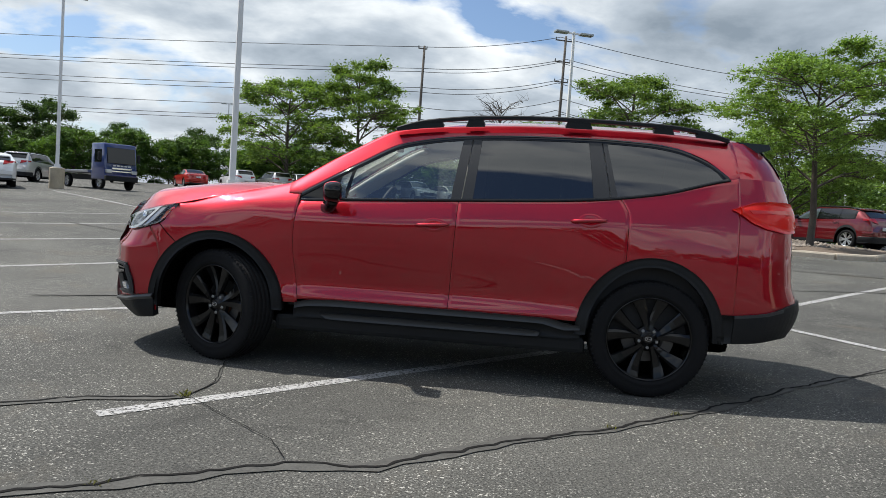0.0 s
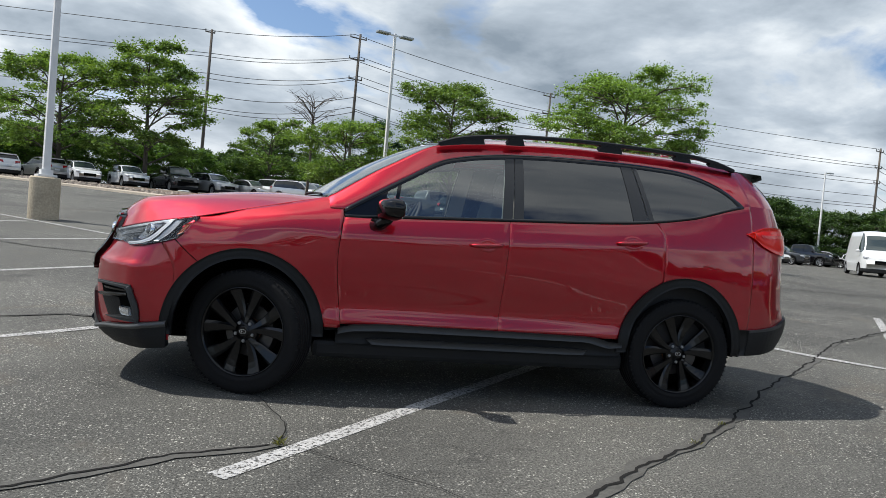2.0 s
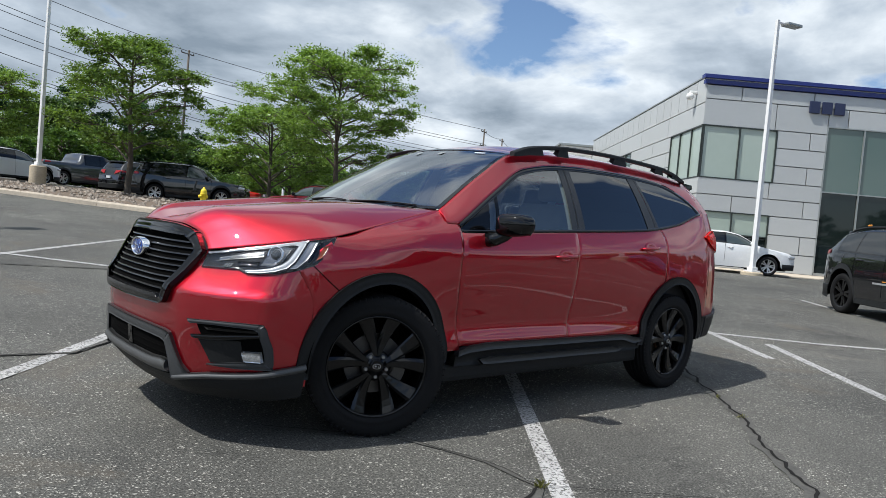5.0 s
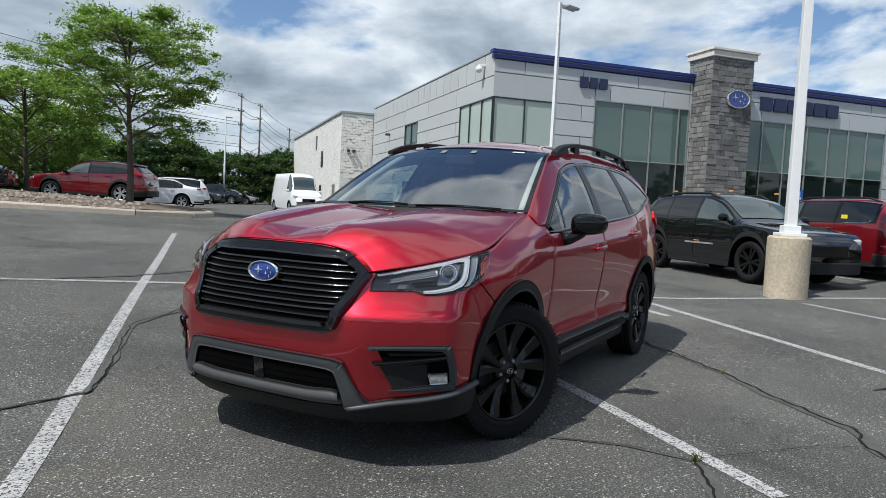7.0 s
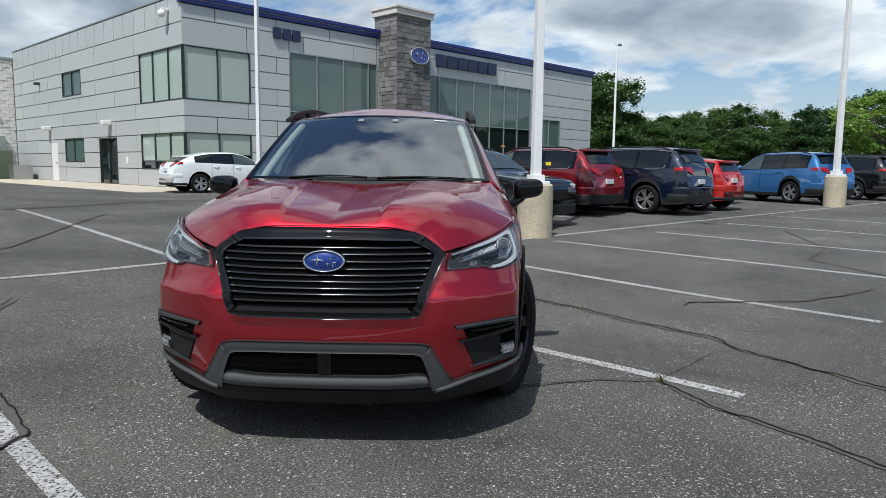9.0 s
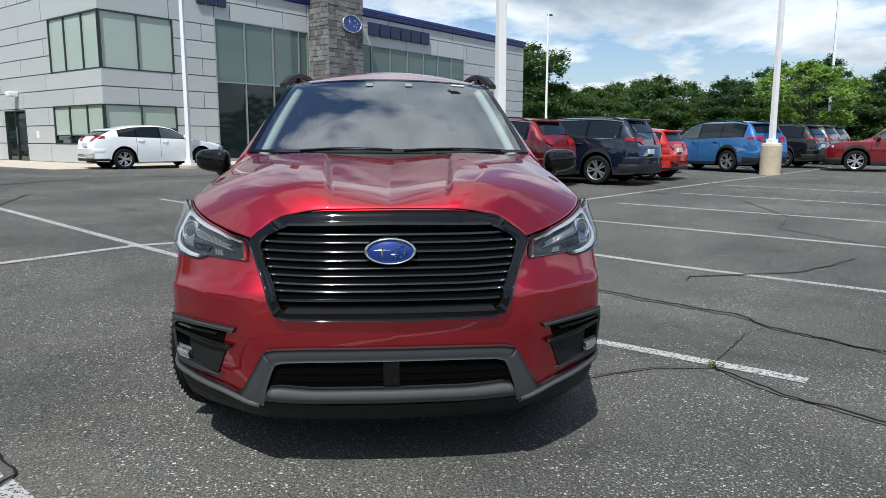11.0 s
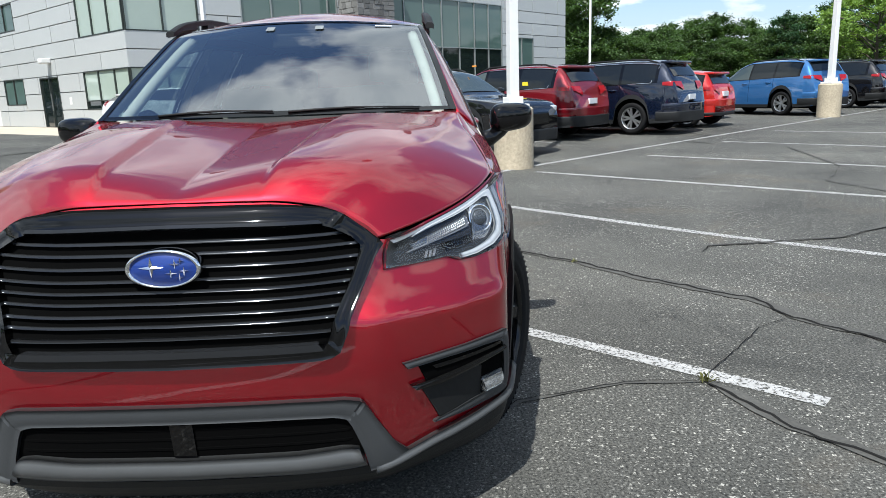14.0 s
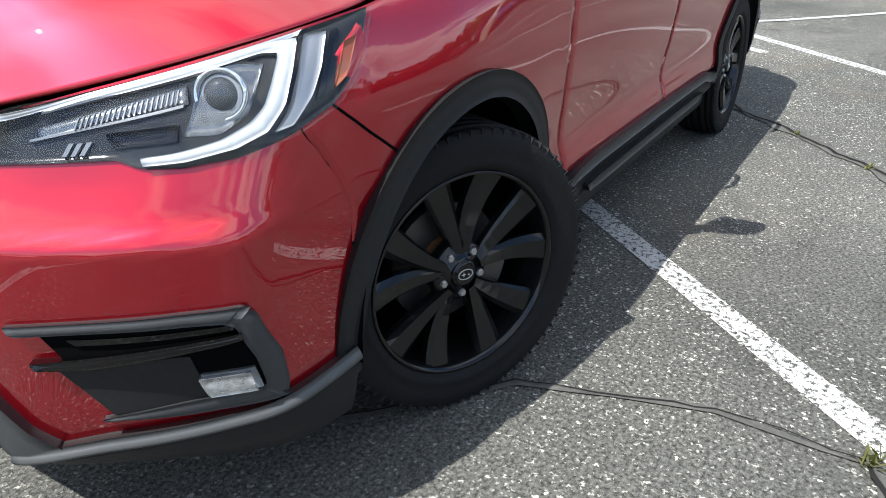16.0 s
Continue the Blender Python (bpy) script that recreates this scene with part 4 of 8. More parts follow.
def tree_mesh(h, spread, trunk_h, leaves, leaf_size, seed, tiers=7, limbs=9, trunk_r=0.13, clump=0.75, lean=0.0, flat=0.5):
    """Trunk with limbs as one mesh, crown as another; low flat gives layered sprays."""
    rnd = random.Random(seed)
    bm = bmesh.new()
    top = Vector((lean + rnd.uniform(-0.3, 0.3), rnd.uniform(-0.3, 0.3), h * 0.93))
    spine = [Vector((0, 0, -0.3)), Vector((rnd.uniform(-.06, .06), rnd.uniform(-.06, .06), trunk_h * 0.5)), Vector((rnd.uniform(-.1, .1), rnd.uniform(-.1, .1), trunk_h)), top * 0.62 + Vector((rnd.uniform(-.2, .2), rnd.uniform(-.2, .2), 0)), top]
    tube_into(bm, spine, [trunk_r * 1.25, trunk_r, trunk_r * 0.85, trunk_r * 0.5, trunk_r * 0.12], 9)
    cs, rr = [], []
    for i in range(limbs):
        t = (i + 0.5) / limbs
        z0 = trunk_h * 0.9 + (h * 0.86 - trunk_h * 0.9) * t
        ang = i * 2.399 + rnd.uniform(-0.4, 0.4)
        reach = spread * (math.sin(math.pi * (0.26 + 0.66 * t)) ** 0.8) * rnd.uniform(0.70, 1.15)
        rise = rnd.uniform(0.15, 0.55) * reach
        k = min(1.0, z0 / (h * 0.93))
        o = Vector((top.x * k, top.y * k, z0))
        e = o + Vector((math.cos(ang) * reach, math.sin(ang) * reach, rise))
        mid = o.lerp(e, 0.5) + Vector((0, 0, 0.14 * reach))
        tube_into(bm, [o, mid, e], [trunk_r * 0.42 * (1 - 0.5 * t), trunk_r * 0.25, trunk_r * 0.06], 6)
        for j in range(tiers):
            s = 0.30 + 0.70 * (j + rnd.random()) / tiers
            q = o.lerp(mid, s * 2) if s < 0.5 else mid.lerp(e, s * 2 - 1)
            w = rnd.choice((-1, 1)) * rnd.uniform(0.15, 0.62) * reach * (1.15 - 0.7 * s)
            side = Vector((-math.sin(ang), math.cos(ang), 0)) * w + Vector((math.cos(ang), math.sin(ang), 0)) * abs(w) * 0.5
            g = q + side + Vector((0, 0, rnd.uniform(-0.10, 0.30)))
            tube_into(bm, [q, q.lerp(g, 0.6) + Vector((0, 0, 0.08)), g], [trunk_r * 0.14, trunk_r * 0.08, 0.006], 4, False)
            cs.append(g); rr.append(clump * rnd.uniform(0.5, 1.25))
    for j in range(4):
        cs.append(top + Vector((rnd.uniform(-.6, .6), rnd.uniform(-.6, .6), rnd.uniform(-.5, .15)))); rr.append(clump * rnd.uniform(0.5, 0.8))
    v, f = leaf_cloud(cs, rr, leaves, leaf_size, seed, flat)
    return bm, v, f


def plant(name, x, y, bm, v, f, leafm, label, group="", turn=0.0, scale=1.0, cat="tree"):
    t = empty(name, pose(x, y, ground_z(x, y), 0, 0, turn) @ Matrix.Diagonal((scale, scale, scale, 1)), label=label, category=cat, group=group)
    part("trunk", bm, M_BARK, t, smooth=True, recalc=False)
    link_mesh("crown", v.tolist(), f.tolist(), leafm, t)
    return t


def build_trees():
    L = "lot trees"
    plant("locust_tree", 9.6, 16.9, *tree_mesh(6.5, 2.75, 2.0, 62000, 0.046, 11, 14, 24, 0.10, 0.54, 0, 0.36), M_LEAF_A, "young honey locust with airy layered foliage in the mulch island", L, 20)
    plant("locust_tree", 5.54, 25.86, *tree_mesh(7.0, 2.6, 1.5, 42000, 0.058, 12, 13, 22, 0.12, 0.55, 0, 0.42), M_LEAF_A, "young locust tree with dense lower boughs", L, 100)
    plant("locust_tree", 1.0, 32.2, *tree_mesh(5.0, 2.6, 1.2, 36000, 0.058, 13, 12, 20, 0.10, 0.55, 0, 0.42), M_LEAF_A, "low locust tree in the mulch island", L, 200)
    plant("locust_tree", -12.7, 52.8, *tree_mesh(11.9, 5.2, 1.8, 40000, 0.115, 14, 15, 24, 0.20, 0.85, 0, 0.55), M_LEAF_A, "broad tall green tree over parked cars", L, 40)
    plant("locust_tree", -19.9, 56.1, *tree_mesh(10.7, 5.2, 1.8, 38000, 0.115, 15, 15, 24, 0.20, 0.85, 0, 0.55), M_LEAF_A, "broad green tree beside parked cars", L, 140)
    plant("locust_tree", -3.4, 52.1, *tree_mesh(6.4, 3.4, 1.6, 20000, 0.10, 17, 12, 16, 0.13, 0.70, 0, 0.5), M_LEAF_A, "small green tree beside parked cars", L, 240)
    plant("locust_tree", 31.7, -22.5, *tree_mesh(5.2, 2.7, 1.5, 26000, 0.075, 16, 13, 18, 0.11, 0.48, 0, 0.45), M_LEAF_A, "young locust tree beyond the parked cars", L, 300)
    plant("locust_tree", 13.2, 28.6, *tree_mesh(5.6, 3.6, 0.9, 42000, 0.070, 18, 13, 22, 0.12, 0.66, 0, 0.45), M_LEAF_A, "low spreading locust tree behind the parked red SUV", L, 70)
    plant("locust_tree", 17.2, 33.8, *tree_mesh(5.0, 3.2, 0.9, 30000, 0.080, 19, 12, 18, 0.12, 0.70, 0, 0.5), M_LEAF_A, "low locust tree before the pines", L, 160)
    # bare tree
    rnd = random.Random(5)
    bm = bmesh.new()
    tube_into(bm, [(0, 0, -0.2), (0.05, 0, 2.2), (0.1, 0, 5.6)], [0.1, 0.08, 0.03], 7)
    for i in range(26):
        a, z = rnd.uniform(0, 6.28), rnd.uniform(3.4, 5.9)
        r = rnd.uniform(1.0, 2.2)
        o, e = Vector((0.06, 0, z)), Vector((math.cos(a) * r, math.sin(a) * r, z + rnd.uniform(0.5, 1.3)))
        tube_into(bm, [o, o.lerp(e, .5) + Vector((0, 0, .2)), e], [0.03, 0.02, 0.006], 5)
        for k in range(5):
            q = o.lerp(e, rnd.uniform(.4, 1))
            tube_into(bm, [q, q + Vector((rnd.uniform(-.6, .6), rnd.uniform(-.6, .6), rnd.uniform(.1, .5)))], [0.012, 0.004], 4)
    t = empty("bare_tree", pose(-0.6, 36.4, ground_z(-0.6, 36.4)), label="leafless dead tree with thin grey twigs", category="tree")
    part("trunk", bm, M_BARK, t)
    # woods: a few kinds, repeated
    kinds = []
    for s, (h, sp, n, lm, clump) in enumerate(((13, 5.0, 24000, M_LEAF_B, 1.15), (11, 4.8, 22000, M_LEAF_B, 1.1), (8, 4.2, 18000, M_LEAF_C, 1.0), (15, 4.2, 20000, M_PINE, 0.95))):
        bm, v, f = tree_mesh(h, sp, 0.6, n, 0.185 if lm is not M_PINE else 0.17, 60 + s, 11, 20, 0.2, clump, 0.0, 0.8)
        kinds.append((bm, v, f, lm, h))
    protos = []
    for s, (bm, v, f, lm, h) in enumerate(kinds):
        nm, lb = "wood_tree", "dense dark green tree in the distant wood"
        if lm in (M_PINE, M_LEAF_C):
            nm, lb = ("pine_tree", "dark green pine in the distant tree line") if lm is M_PINE else ("shrub", "tall light green shrub in the hedge line")
        x, y = (-70 - 8 * s, 95)
        protos.append((plant(nm, x, y, bm, v, f, lm, lb, "tree line"), lm))
    rnd = random.Random(21)

    def put(kind, x, y, sc):
        copy_thing(protos[kind][0], pose(x, y, ground_z(x, y) - 0.4, 0, 0, rnd.uniform(0, 360)) @ Matrix.Diagonal((sc, sc, sc, 1)))
    # hedge behind the far row, then the wood behind it
    for i in range(34):
        x = -75 + i * 3.6
        put(2, x + rnd.uniform(-1.2, 1.2), 68 + rnd.uniform(-2, 2) - 0.12 * abs(x), rnd.uniform(0.50, 0.70))
    for i in range(34):
        x = -80 + i * 4.0
        put(rnd.choice((0, 1, 1)), x + rnd.uniform(-1.6, 1.6), 79 + rnd.uniform(-3, 5), rnd.uniform(0.50, 0.66))
    for i in range(3):
        put(rnd.choice((0, 1)), -60 + i * 4.0, 58 + rnd.uniform(-2, 2), (0.85, 0.8, 0.62)[i])
    # dense dark row behind the island, beside the white wing
    for i in range(24):
        x = 6 + i * 2.6
        put(rnd.choice((1, 3, 3, 1, 0)), x + rnd.uniform(-1, 1), 60 + rnd.uniform(-2, 2) + 0.30 * (x - 6), rnd.uniform(0.60, 0.74) if x < 22 else rnd.uniform(0.50, 0.64))
    for i in range(16):
        put(2, 4 + i * 3.0, 54 + rnd.uniform(-1.5, 1.5) + i * 0.9, rnd.uniform(0.42, 0.62))
    # close row of pines and broadleaves closing the gap beside the wing
    for i in range(18):
        t = i / 17
        kind = rnd.choice((3, 1, 3, 0))
        put(kind, 37 + 21 * t + rnd.uniform(-.6, .6), 64 - 15.5 * t + rnd.uniform(-1, 1), rnd.uniform(5.6, 7.0) / (13, 11, 8, 15)[kind] * 1.05)
    # wood across the road
    for i in range(62):
        a = radians(-1 - i * 0.95)
        d = 106 + rnd.uniform(-7, 7) - i * 0.2
        big = 1.05 if 7 <= i <= 11 else 0.76
        put(rnd.choice((0, 0, 1)) if i < 24 else rnd.choice((0, 1, 3, 1)), -5 + d * math.cos(a), d * math.sin(a), rnd.uniform(0.80, 1.12) * big)
    for i in range(40):
        a = radians(-2 - i * 1.45)
        put(rnd.choice((2, 1, 1)), -5 + 95 * math.cos(a), 95 * math.sin(a), rnd.uniform(0.5, 0.68))
    # the same wood goes on round the back of the lot
    for i in range(58):
        a = radians(-62 - i * 2.55)
        d = 92 + rnd.uniform(-6, 8)
        put(rnd.choice((0, 1, 1, 3)), d * math.cos(a), d * math.sin(a), rnd.uniform(0.58, 0.84))


build_building()
build_wing()
build_poles()
build_island()
build_trees()

# ---- the red three-row car: front at -x, left side at -y ----


def spline(xs, ys):
    """A smooth monotone curve through points."""
    xs, ys = np.array(xs, float), np.array(ys, float)
    h = np.diff(xs)
    d = np.diff(ys) / h
    m = np.zeros(len(xs))
    m[1:-1] = np.where(d[:-1] * d[1:] > 0, 2 * d[:-1] * d[1:] / (d[:-1] + d[1:] + 1e-12), 0)
    m[0], m[-1] = d[0], d[-1]

    def f(x):
        x = min(max(float(x), xs[0]), xs[-1])
        i = min(int(np.searchsorted(xs, x, "right")) - 1, len(xs) - 2)
        t = (x - xs[i]) / h[i]
        return float((2 * t ** 3 - 3 * t ** 2 + 1) * ys[i] + (t ** 3 - 2 * t ** 2 + t) * h[i] * m[i] + (-2 * t ** 3 + 3 * t ** 2) * ys[i + 1] + (t ** 3 - t ** 2) * h[i] * m[i + 1])
    return f


def grid(name, nu, nv, fn, material, parent, sgn=-1, label="", thick=0.0, smooth=True):
    """A smooth patch from fn(u, v); sgn is the side of the car; thick turns the rim inward."""
    vs, fs = [], []
    for j in range(nv + 1):
        for i in range(nu + 1):
            p = fn(i / nu, j / nv)
            vs.append((p[0], sgn * p[1], p[2]))
    w = nu + 1
    for j in range(nv):
        for i in range(nu):
            q = (j * w + i, j * w + i + 1, (j + 1) * w + i + 1, (j + 1) * w + i)
            fs.append(q if sgn < 0 else q[::-1])
    ob = link_mesh(name, vs, fs, material, parent, label, smooth)
    if thick:
        md = ob.modifiers.new("thickness", "SOLIDIFY")
        md.thickness, md.offset = thick, -1.0
        flat = ob.modifiers.new("true_normals", "WEIGHTED_NORMAL")
        flat.mode, flat.weight = "FACE_AREA", 100
    return ob


# side of the body: levels of (height, half width) along the car
SX = [-1.9, -1.7, -1.45, -1.2, -0.9, -0.5, 0.2, 1.0, 1.45, 1.85, 2.1]
SZ = [[0.30] * 11, [0.46] * 11, [0.56] * 11, [0.72] * 11, [0.88] * 11,
      [0.95, 0.96, 0.985, 1.0, 0.985, 0.985, 1.015, 1.06, 1.08, 1.09, 1.09],
      [0.99, 1.01, 1.05, 1.075, 1.06, 1.07, 1.105, 1.15, 1.19, 1.25, 1.27],
      [1.02, 1.04, 1.11, 1.16, 1.118, 1.140, 1.182, 1.235, 1.30, 1.41, 1.46]]
SY = [[0.885, 0.895, 0.91, 0.91, 0.905, 0.90, 0.90, 0.905, 0.91, 0.90, 0.87],
      [0.90, 0.92, 0.935, 0.935, 0.925, 0.925, 0.925, 0.935, 0.945, 0.93, 0.88],
      [0.905, 0.930, 0.945, 0.938, 0.908, 0.900, 0.900, 0.922, 0.945, 0.938, 0.90],
      [0.91, 0.935, 0.953, 0.945, 0.928, 0.922, 0.922, 0.938, 0.955, 0.945, 0.91],
      [0.905, 0.932, 0.953, 0.948, 0.942, 0.940, 0.940, 0.948, 0.958, 0.945, 0.91],
      [0.897, 0.915, 0.94, 0.943, 0.943, 0.944, 0.944, 0.947, 0.945, 0.925, 0.89],
      [0.885, 0.895, 0.905, 0.905, 0.922, 0.924, 0.924, 0.925, 0.915, 0.89, 0.855],
      [0.87, 0.87, 0.845, 0.81, 0.880, 0.892, 0.893, 0.892, 0.875, 0.835, 0.80]]
SZF = [spline(SX, r) for r in SZ]
SYF = [spline(SX, r) for r in SY]
# the fender's upper edge follows the bonnet to the screen pillar
FXT = [-1.9, -1.7, -1.45, -1.2, -0.98, -0.86]
FZT, FYT = spline(FXT, [1.02, 1.04, 1.11, 1.172, 1.228, 1.26]), spline(FXT, [0.885, 0.875, 0.847, 0.803, 0.782, 0.772])
FZ6, FY6 = spline(FXT, [0.99, 1.01, 1.05, 1.09, 1.10, 1.11]), spline(FXT, [0.89, 0.897, 0.905, 0.905, 0.903, 0.90])


def side_column(x, fender=False):
    zs, ys = [f(x) for f in SZF], [f(x) for f in SYF]
    if fender:
        zs[6], ys[6], zs[7], ys[7] = FZ6(x), FY6(x), FZT(x), FYT(x)
    return zs, ys


def side_y(x, z):
    """Half width of the body side at a height."""
    zs, ys = side_column(x)
    return spline(zs, ys)(z)


def arch(x, cx, rx, rz):
    t = (x - cx) / rx
    return 0.372 + rz * math.sqrt(1 - t * t) if abs(t) < 1 else 0.0


FC, RC = -1.437, 1.437
FARCH, RARCH = (FC, 0.455, 0.485), (RC, 0.445, 0.505)


def side_panel(name, xl, xr, parent, sgn, fender=False, n=46, m=22, low=0.44, mats=None, inset=0.0, label=""):
    def fn(u, v):
        z = 0.45 + v * 0.7
        for _ in range(5 if fender else 2):
            x = xl(z) + (xr(z) - xl(z)) * u
            zs, ys = side_column(x, fender)
            zl = max(low, arch(x, *FARCH), arch(x, *RARCH))
            z = 0.3 * z + 0.7 * (zl + (zs[7] - zl) * v)
        z = zl + (zs[7] - zl) * v
        y = spline(zs, ys)(z) - inset
        if fender and x < -1.76:
            k = min(1.0, (-1.76 - x) / 0.10)
            y += (nose_y(x, z) - y) * k * k * (3 - 2 * k)
        return (x, y, z)
    return grid(name, n, m, fn, mats or M_HERO, parent, sgn, label, 0.0 if inset else 0.012)


GAP = 0.0018
SEAM_F = spline([0.36, 0.68, 0.76, 0.885, 0.93, 1.04], [-1.85, -1.845, -1.868, -1.925, -1.885, -1.725])
D1 = spline([0.40, 0.876, 1.10], [-0.856, -0.910, -0.892])
D2 = spline([0.35, 1.17], [0.141, 0.171])
D3 = spline([0.45, 0.90, 1.08, 1.20, 1.26], [1.255, 1.262, 1.262, 1.222, 1.175])
QEND = 1.95


def lift(f, d):
    return lambda z: f(z) + d


# upper side: window line, roof line
WT = spline([-0.895, -0.503, -0.215, 0.2, 0.6, 1.06, 1.40, 1.563, 1.755, 1.83, 1.87], [1.135, 1.375, 1.527, 1.600, 1.622, 1.629, 1.617, 1.592, 1.514, 1.455, 1.417])
RX = [-0.98, -0.60, -0.25, 0.2, 0.8, 1.4, 1.9, 2.15]
RZ, RY = spline(RX, [1.232, 1.475, 1.650, 1.698, 1.725, 1.722, 1.695, 1.66]), spline(RX, [0.782, 0.70, 0.632, 0.607, 0.600, 0.598, 0.585, 0.56])
BELT = SZF[7]


def gh_y(x, z):
    """Half width of the glasshouse."""
    zb, yb = BELT(x), SYF[7](x)
    zr, yr = RZ(x), RY(x)
    t = max(0.0, (z - zb) / max(0.05, zr - zb))
    return yb + (yr - yb) * t + 0.022 * math.sin(math.pi * min(1, t))


def upper_panel(name, xl, xr, zlo, zhi, material, parent, sgn, n=20, m=8, off=0.0, label="", thick=0.0):
    """A patch of the glasshouse between two height curves, with slanted ends given at bottom and top."""
    def fn(u, v):
        x = (xl[0] + (xr[0] - xl[0]) * u) * (1 - v) + (xl[1] + (xr[1] - xl[1]) * u) * v
        a, b = zlo(x), zhi(x)
        z = a + (max(b, a + 0.002) - a) * v
        return (x, gh_y(x, z) + off, z)
    return grid(name, n, m, fn, material, parent, sgn, label, thick)


# nose: plan curves by height
Q = [0, 0.2, 0.4, 0.55, 0.7, 0.85, 1.0]
QY = [0, 0.25, 0.5, 0.66, 0.805, 0.886, 0.915]
NZ = [0.22, 0.32, 0.45, 0.60, 0.725, 0.745, 0.80, 0.88]
NX = [[-2.29, -2.28, -2.24, -2.15, -2.04, -1.95, -1.86],
      [-2.365, -2.357, -2.335, -2.235, -2.10, -1.995, -1.852],
      [-2.385, -2.378, -2.345, -2.255, -2.13, -2.03, -1.85],
      [-2.400, -2.392, -2.358, -2.275, -2.165, -2.065, -1.85],
      [-2.398, -2.390, -2.352, -2.272, -2.165, -2.065, -1.845],
      [-2.392, -2.383, -2.338, -2.250, -2.140, -2.035, -1.842],
      [-2.372, -2.362, -2.300, -2.212, -2.105, -2.000, -1.825],
      [-2.347, -2.337, -2.262, -2.172, -2.058, -1.955, -1.795]]
NS = [0.965, 0.985, 1.0, 1.0, 1.0, 1.0, 0.998, 0.996]
NXF = [spline(Q, r) for r in NX]
NYF = spline(Q, QY)
TQ = [0, 0.2, 0.3, 0.36, 0.42, 0.55, 0.7, 0.85, 1.0]
TXF = spline(TQ, [-2.272, -2.264, -2.247, -2.232, -2.236, -2.125, -1.985, -1.835, -1.722])
TYF = spline(TQ, [0, 0.25, 0.37, 0.45, 0.535, 0.66, 0.772, 0.848, 0.888])
TZF = spline(TQ, [1.042, 1.037, 1.018, 0.985, 0.922, 0.950, 0.985, 1.018, 1.040])


def nose(q, z):
    """A point of the front skin by plan parameter and height; a negative parameter is the other side."""
    if q < 0:
        p = nose(-q, z)
        return (p[0], -p[1], p[2])
    tz = TZF(q)
    zs, xs, ys = [], [], []
    for k, zz in enumerate(NZ):
        if zz < tz - 0.035:
            zs.append(zz); xs.append(NXF[k](q)); ys.append(NYF(q) * NS[k])
    zs.append(tz); xs.append(TXF(q)); ys.append(TYF(q))
    return (spline(zs, xs)(z), spline(zs, ys)(z), z)


def nose_y(x, z):
    """Half width of the nose skin at a place along the car."""
    lo, hi = 0.4, 1.0
    for _ in range(16):
        m = (lo + hi) / 2
        lo, hi = (m, hi) if nose(m, min(z, TZF(m)))[0] < x else (lo, m)
    return nose(lo, min(z, TZF(lo)))[1]


def q_of(y):
    return math.copysign(float(np.interp(abs(y), QY, Q)), y)


def nose_out(q, z, off):
    """The same, lifted off the skin along its normal."""
    e = 0.012
    p = Vector(nose(q, z))
    a = Vector(nose(min(1, q + e), z)) - Vector(nose(max(-1, q - e), z))
    b = Vector(nose(q, z + e)) - Vector(nose(q, z - e))
    n = a.cross(b).normalized()
    if n.x > 0:
        n = -n
    return p + n * off


def resample(pts, n):
    P = [Vector((*p, 0)) for p in pts]
    L = [0.0]
    for a, b in zip(P, P[1:]):
        L.append(L[-1] + max((b - a).length, 1e-6))
    out = []
    for i in range(n + 1):
        s = L[-1] * i / n
        k = min(max(0, int(np.searchsorted(L, s, "right")) - 1), len(P) - 2)
        out.append(P[k].lerp(P[k + 1], (s - L[k]) / (L[k + 1] - L[k])))
    return out


def band(name, top, bot, off, depth, material, parent, sgn, n=14, m=3, label="", by_q=False, crown=0.0, surf=None, smooth=False):
    """A raised piece on the nose between two polylines of (y, z); depth turns its rim back into the skin."""
    surf = surf or nose_out
    conv = (lambda p: p) if by_q else (lambda p: (q_of(p[0]), p[1]))
    A, B = resample([conv(p) for p in top], n), resample([conv(p) for p in bot], n)
    vs, fs = [], []
    w = n + 1
    for j in range(m + 1):
        for i in range(w):
            p = A[i].lerp(B[i], j / m)
            o = off + crown * math.sin(math.pi * j / m)
            c = surf(p.x, p.y, o)
            vs.append((c[0], sgn * c[1], c[2]))
    for j in range(m):
        for i in range(n):
            fs.append((j * w + i, j * w + i + 1, (j + 1) * w + i + 1, (j + 1) * w + i))
    rim = [i for i in range(w)] + [j * w + n for j in range(1, m + 1)] + [m * w + i for i in range(n - 1, -1, -1)] + [j * w for j in range(m - 1, 0, -1)]
    k = len(vs)
    for r in rim:
        j, i = divmod(r, w)
        p = A[i].lerp(B[i], j / m)
        c = surf(p.x, p.y, off - depth)
        vs.append((c[0], sgn * c[1], c[2]))
    R = len(rim)
    for a in range(R):
        b = (a + 1) % R
        fs.append((rim[a], rim[b], k + b, k + a))
    return link_mesh(name, vs, fs, material, parent, label, smooth)


def cband(name, top, bot, *a, **k):
    """A raised piece across the whole nose; the halves given run outward from the middle."""
    mir = lambda p: [(-y, z) for y, z in reversed(p[1:] if abs(p[0][0]) < 1e-6 else p)] + list(p)
    if abs(top[0][0]) > 1e-6:
        top, bot = list(reversed(top)), list(reversed(bot))
    return band(name, mir(top), mir(bot), *a, **k)


# bonnet: four boundary curves
def curve3(pts):
    t = np.linspace(0, 1, len(pts))
    P = np.array(pts, float)
    d = np.r_[0, np.cumsum(np.linalg.norm(np.diff(P, axis=0), axis=1))]
    t = d / d[-1]
    f = [spline(t, P[:, k]) for k in range(3)]
    return lambda s: np.array([g(s) for g in f])


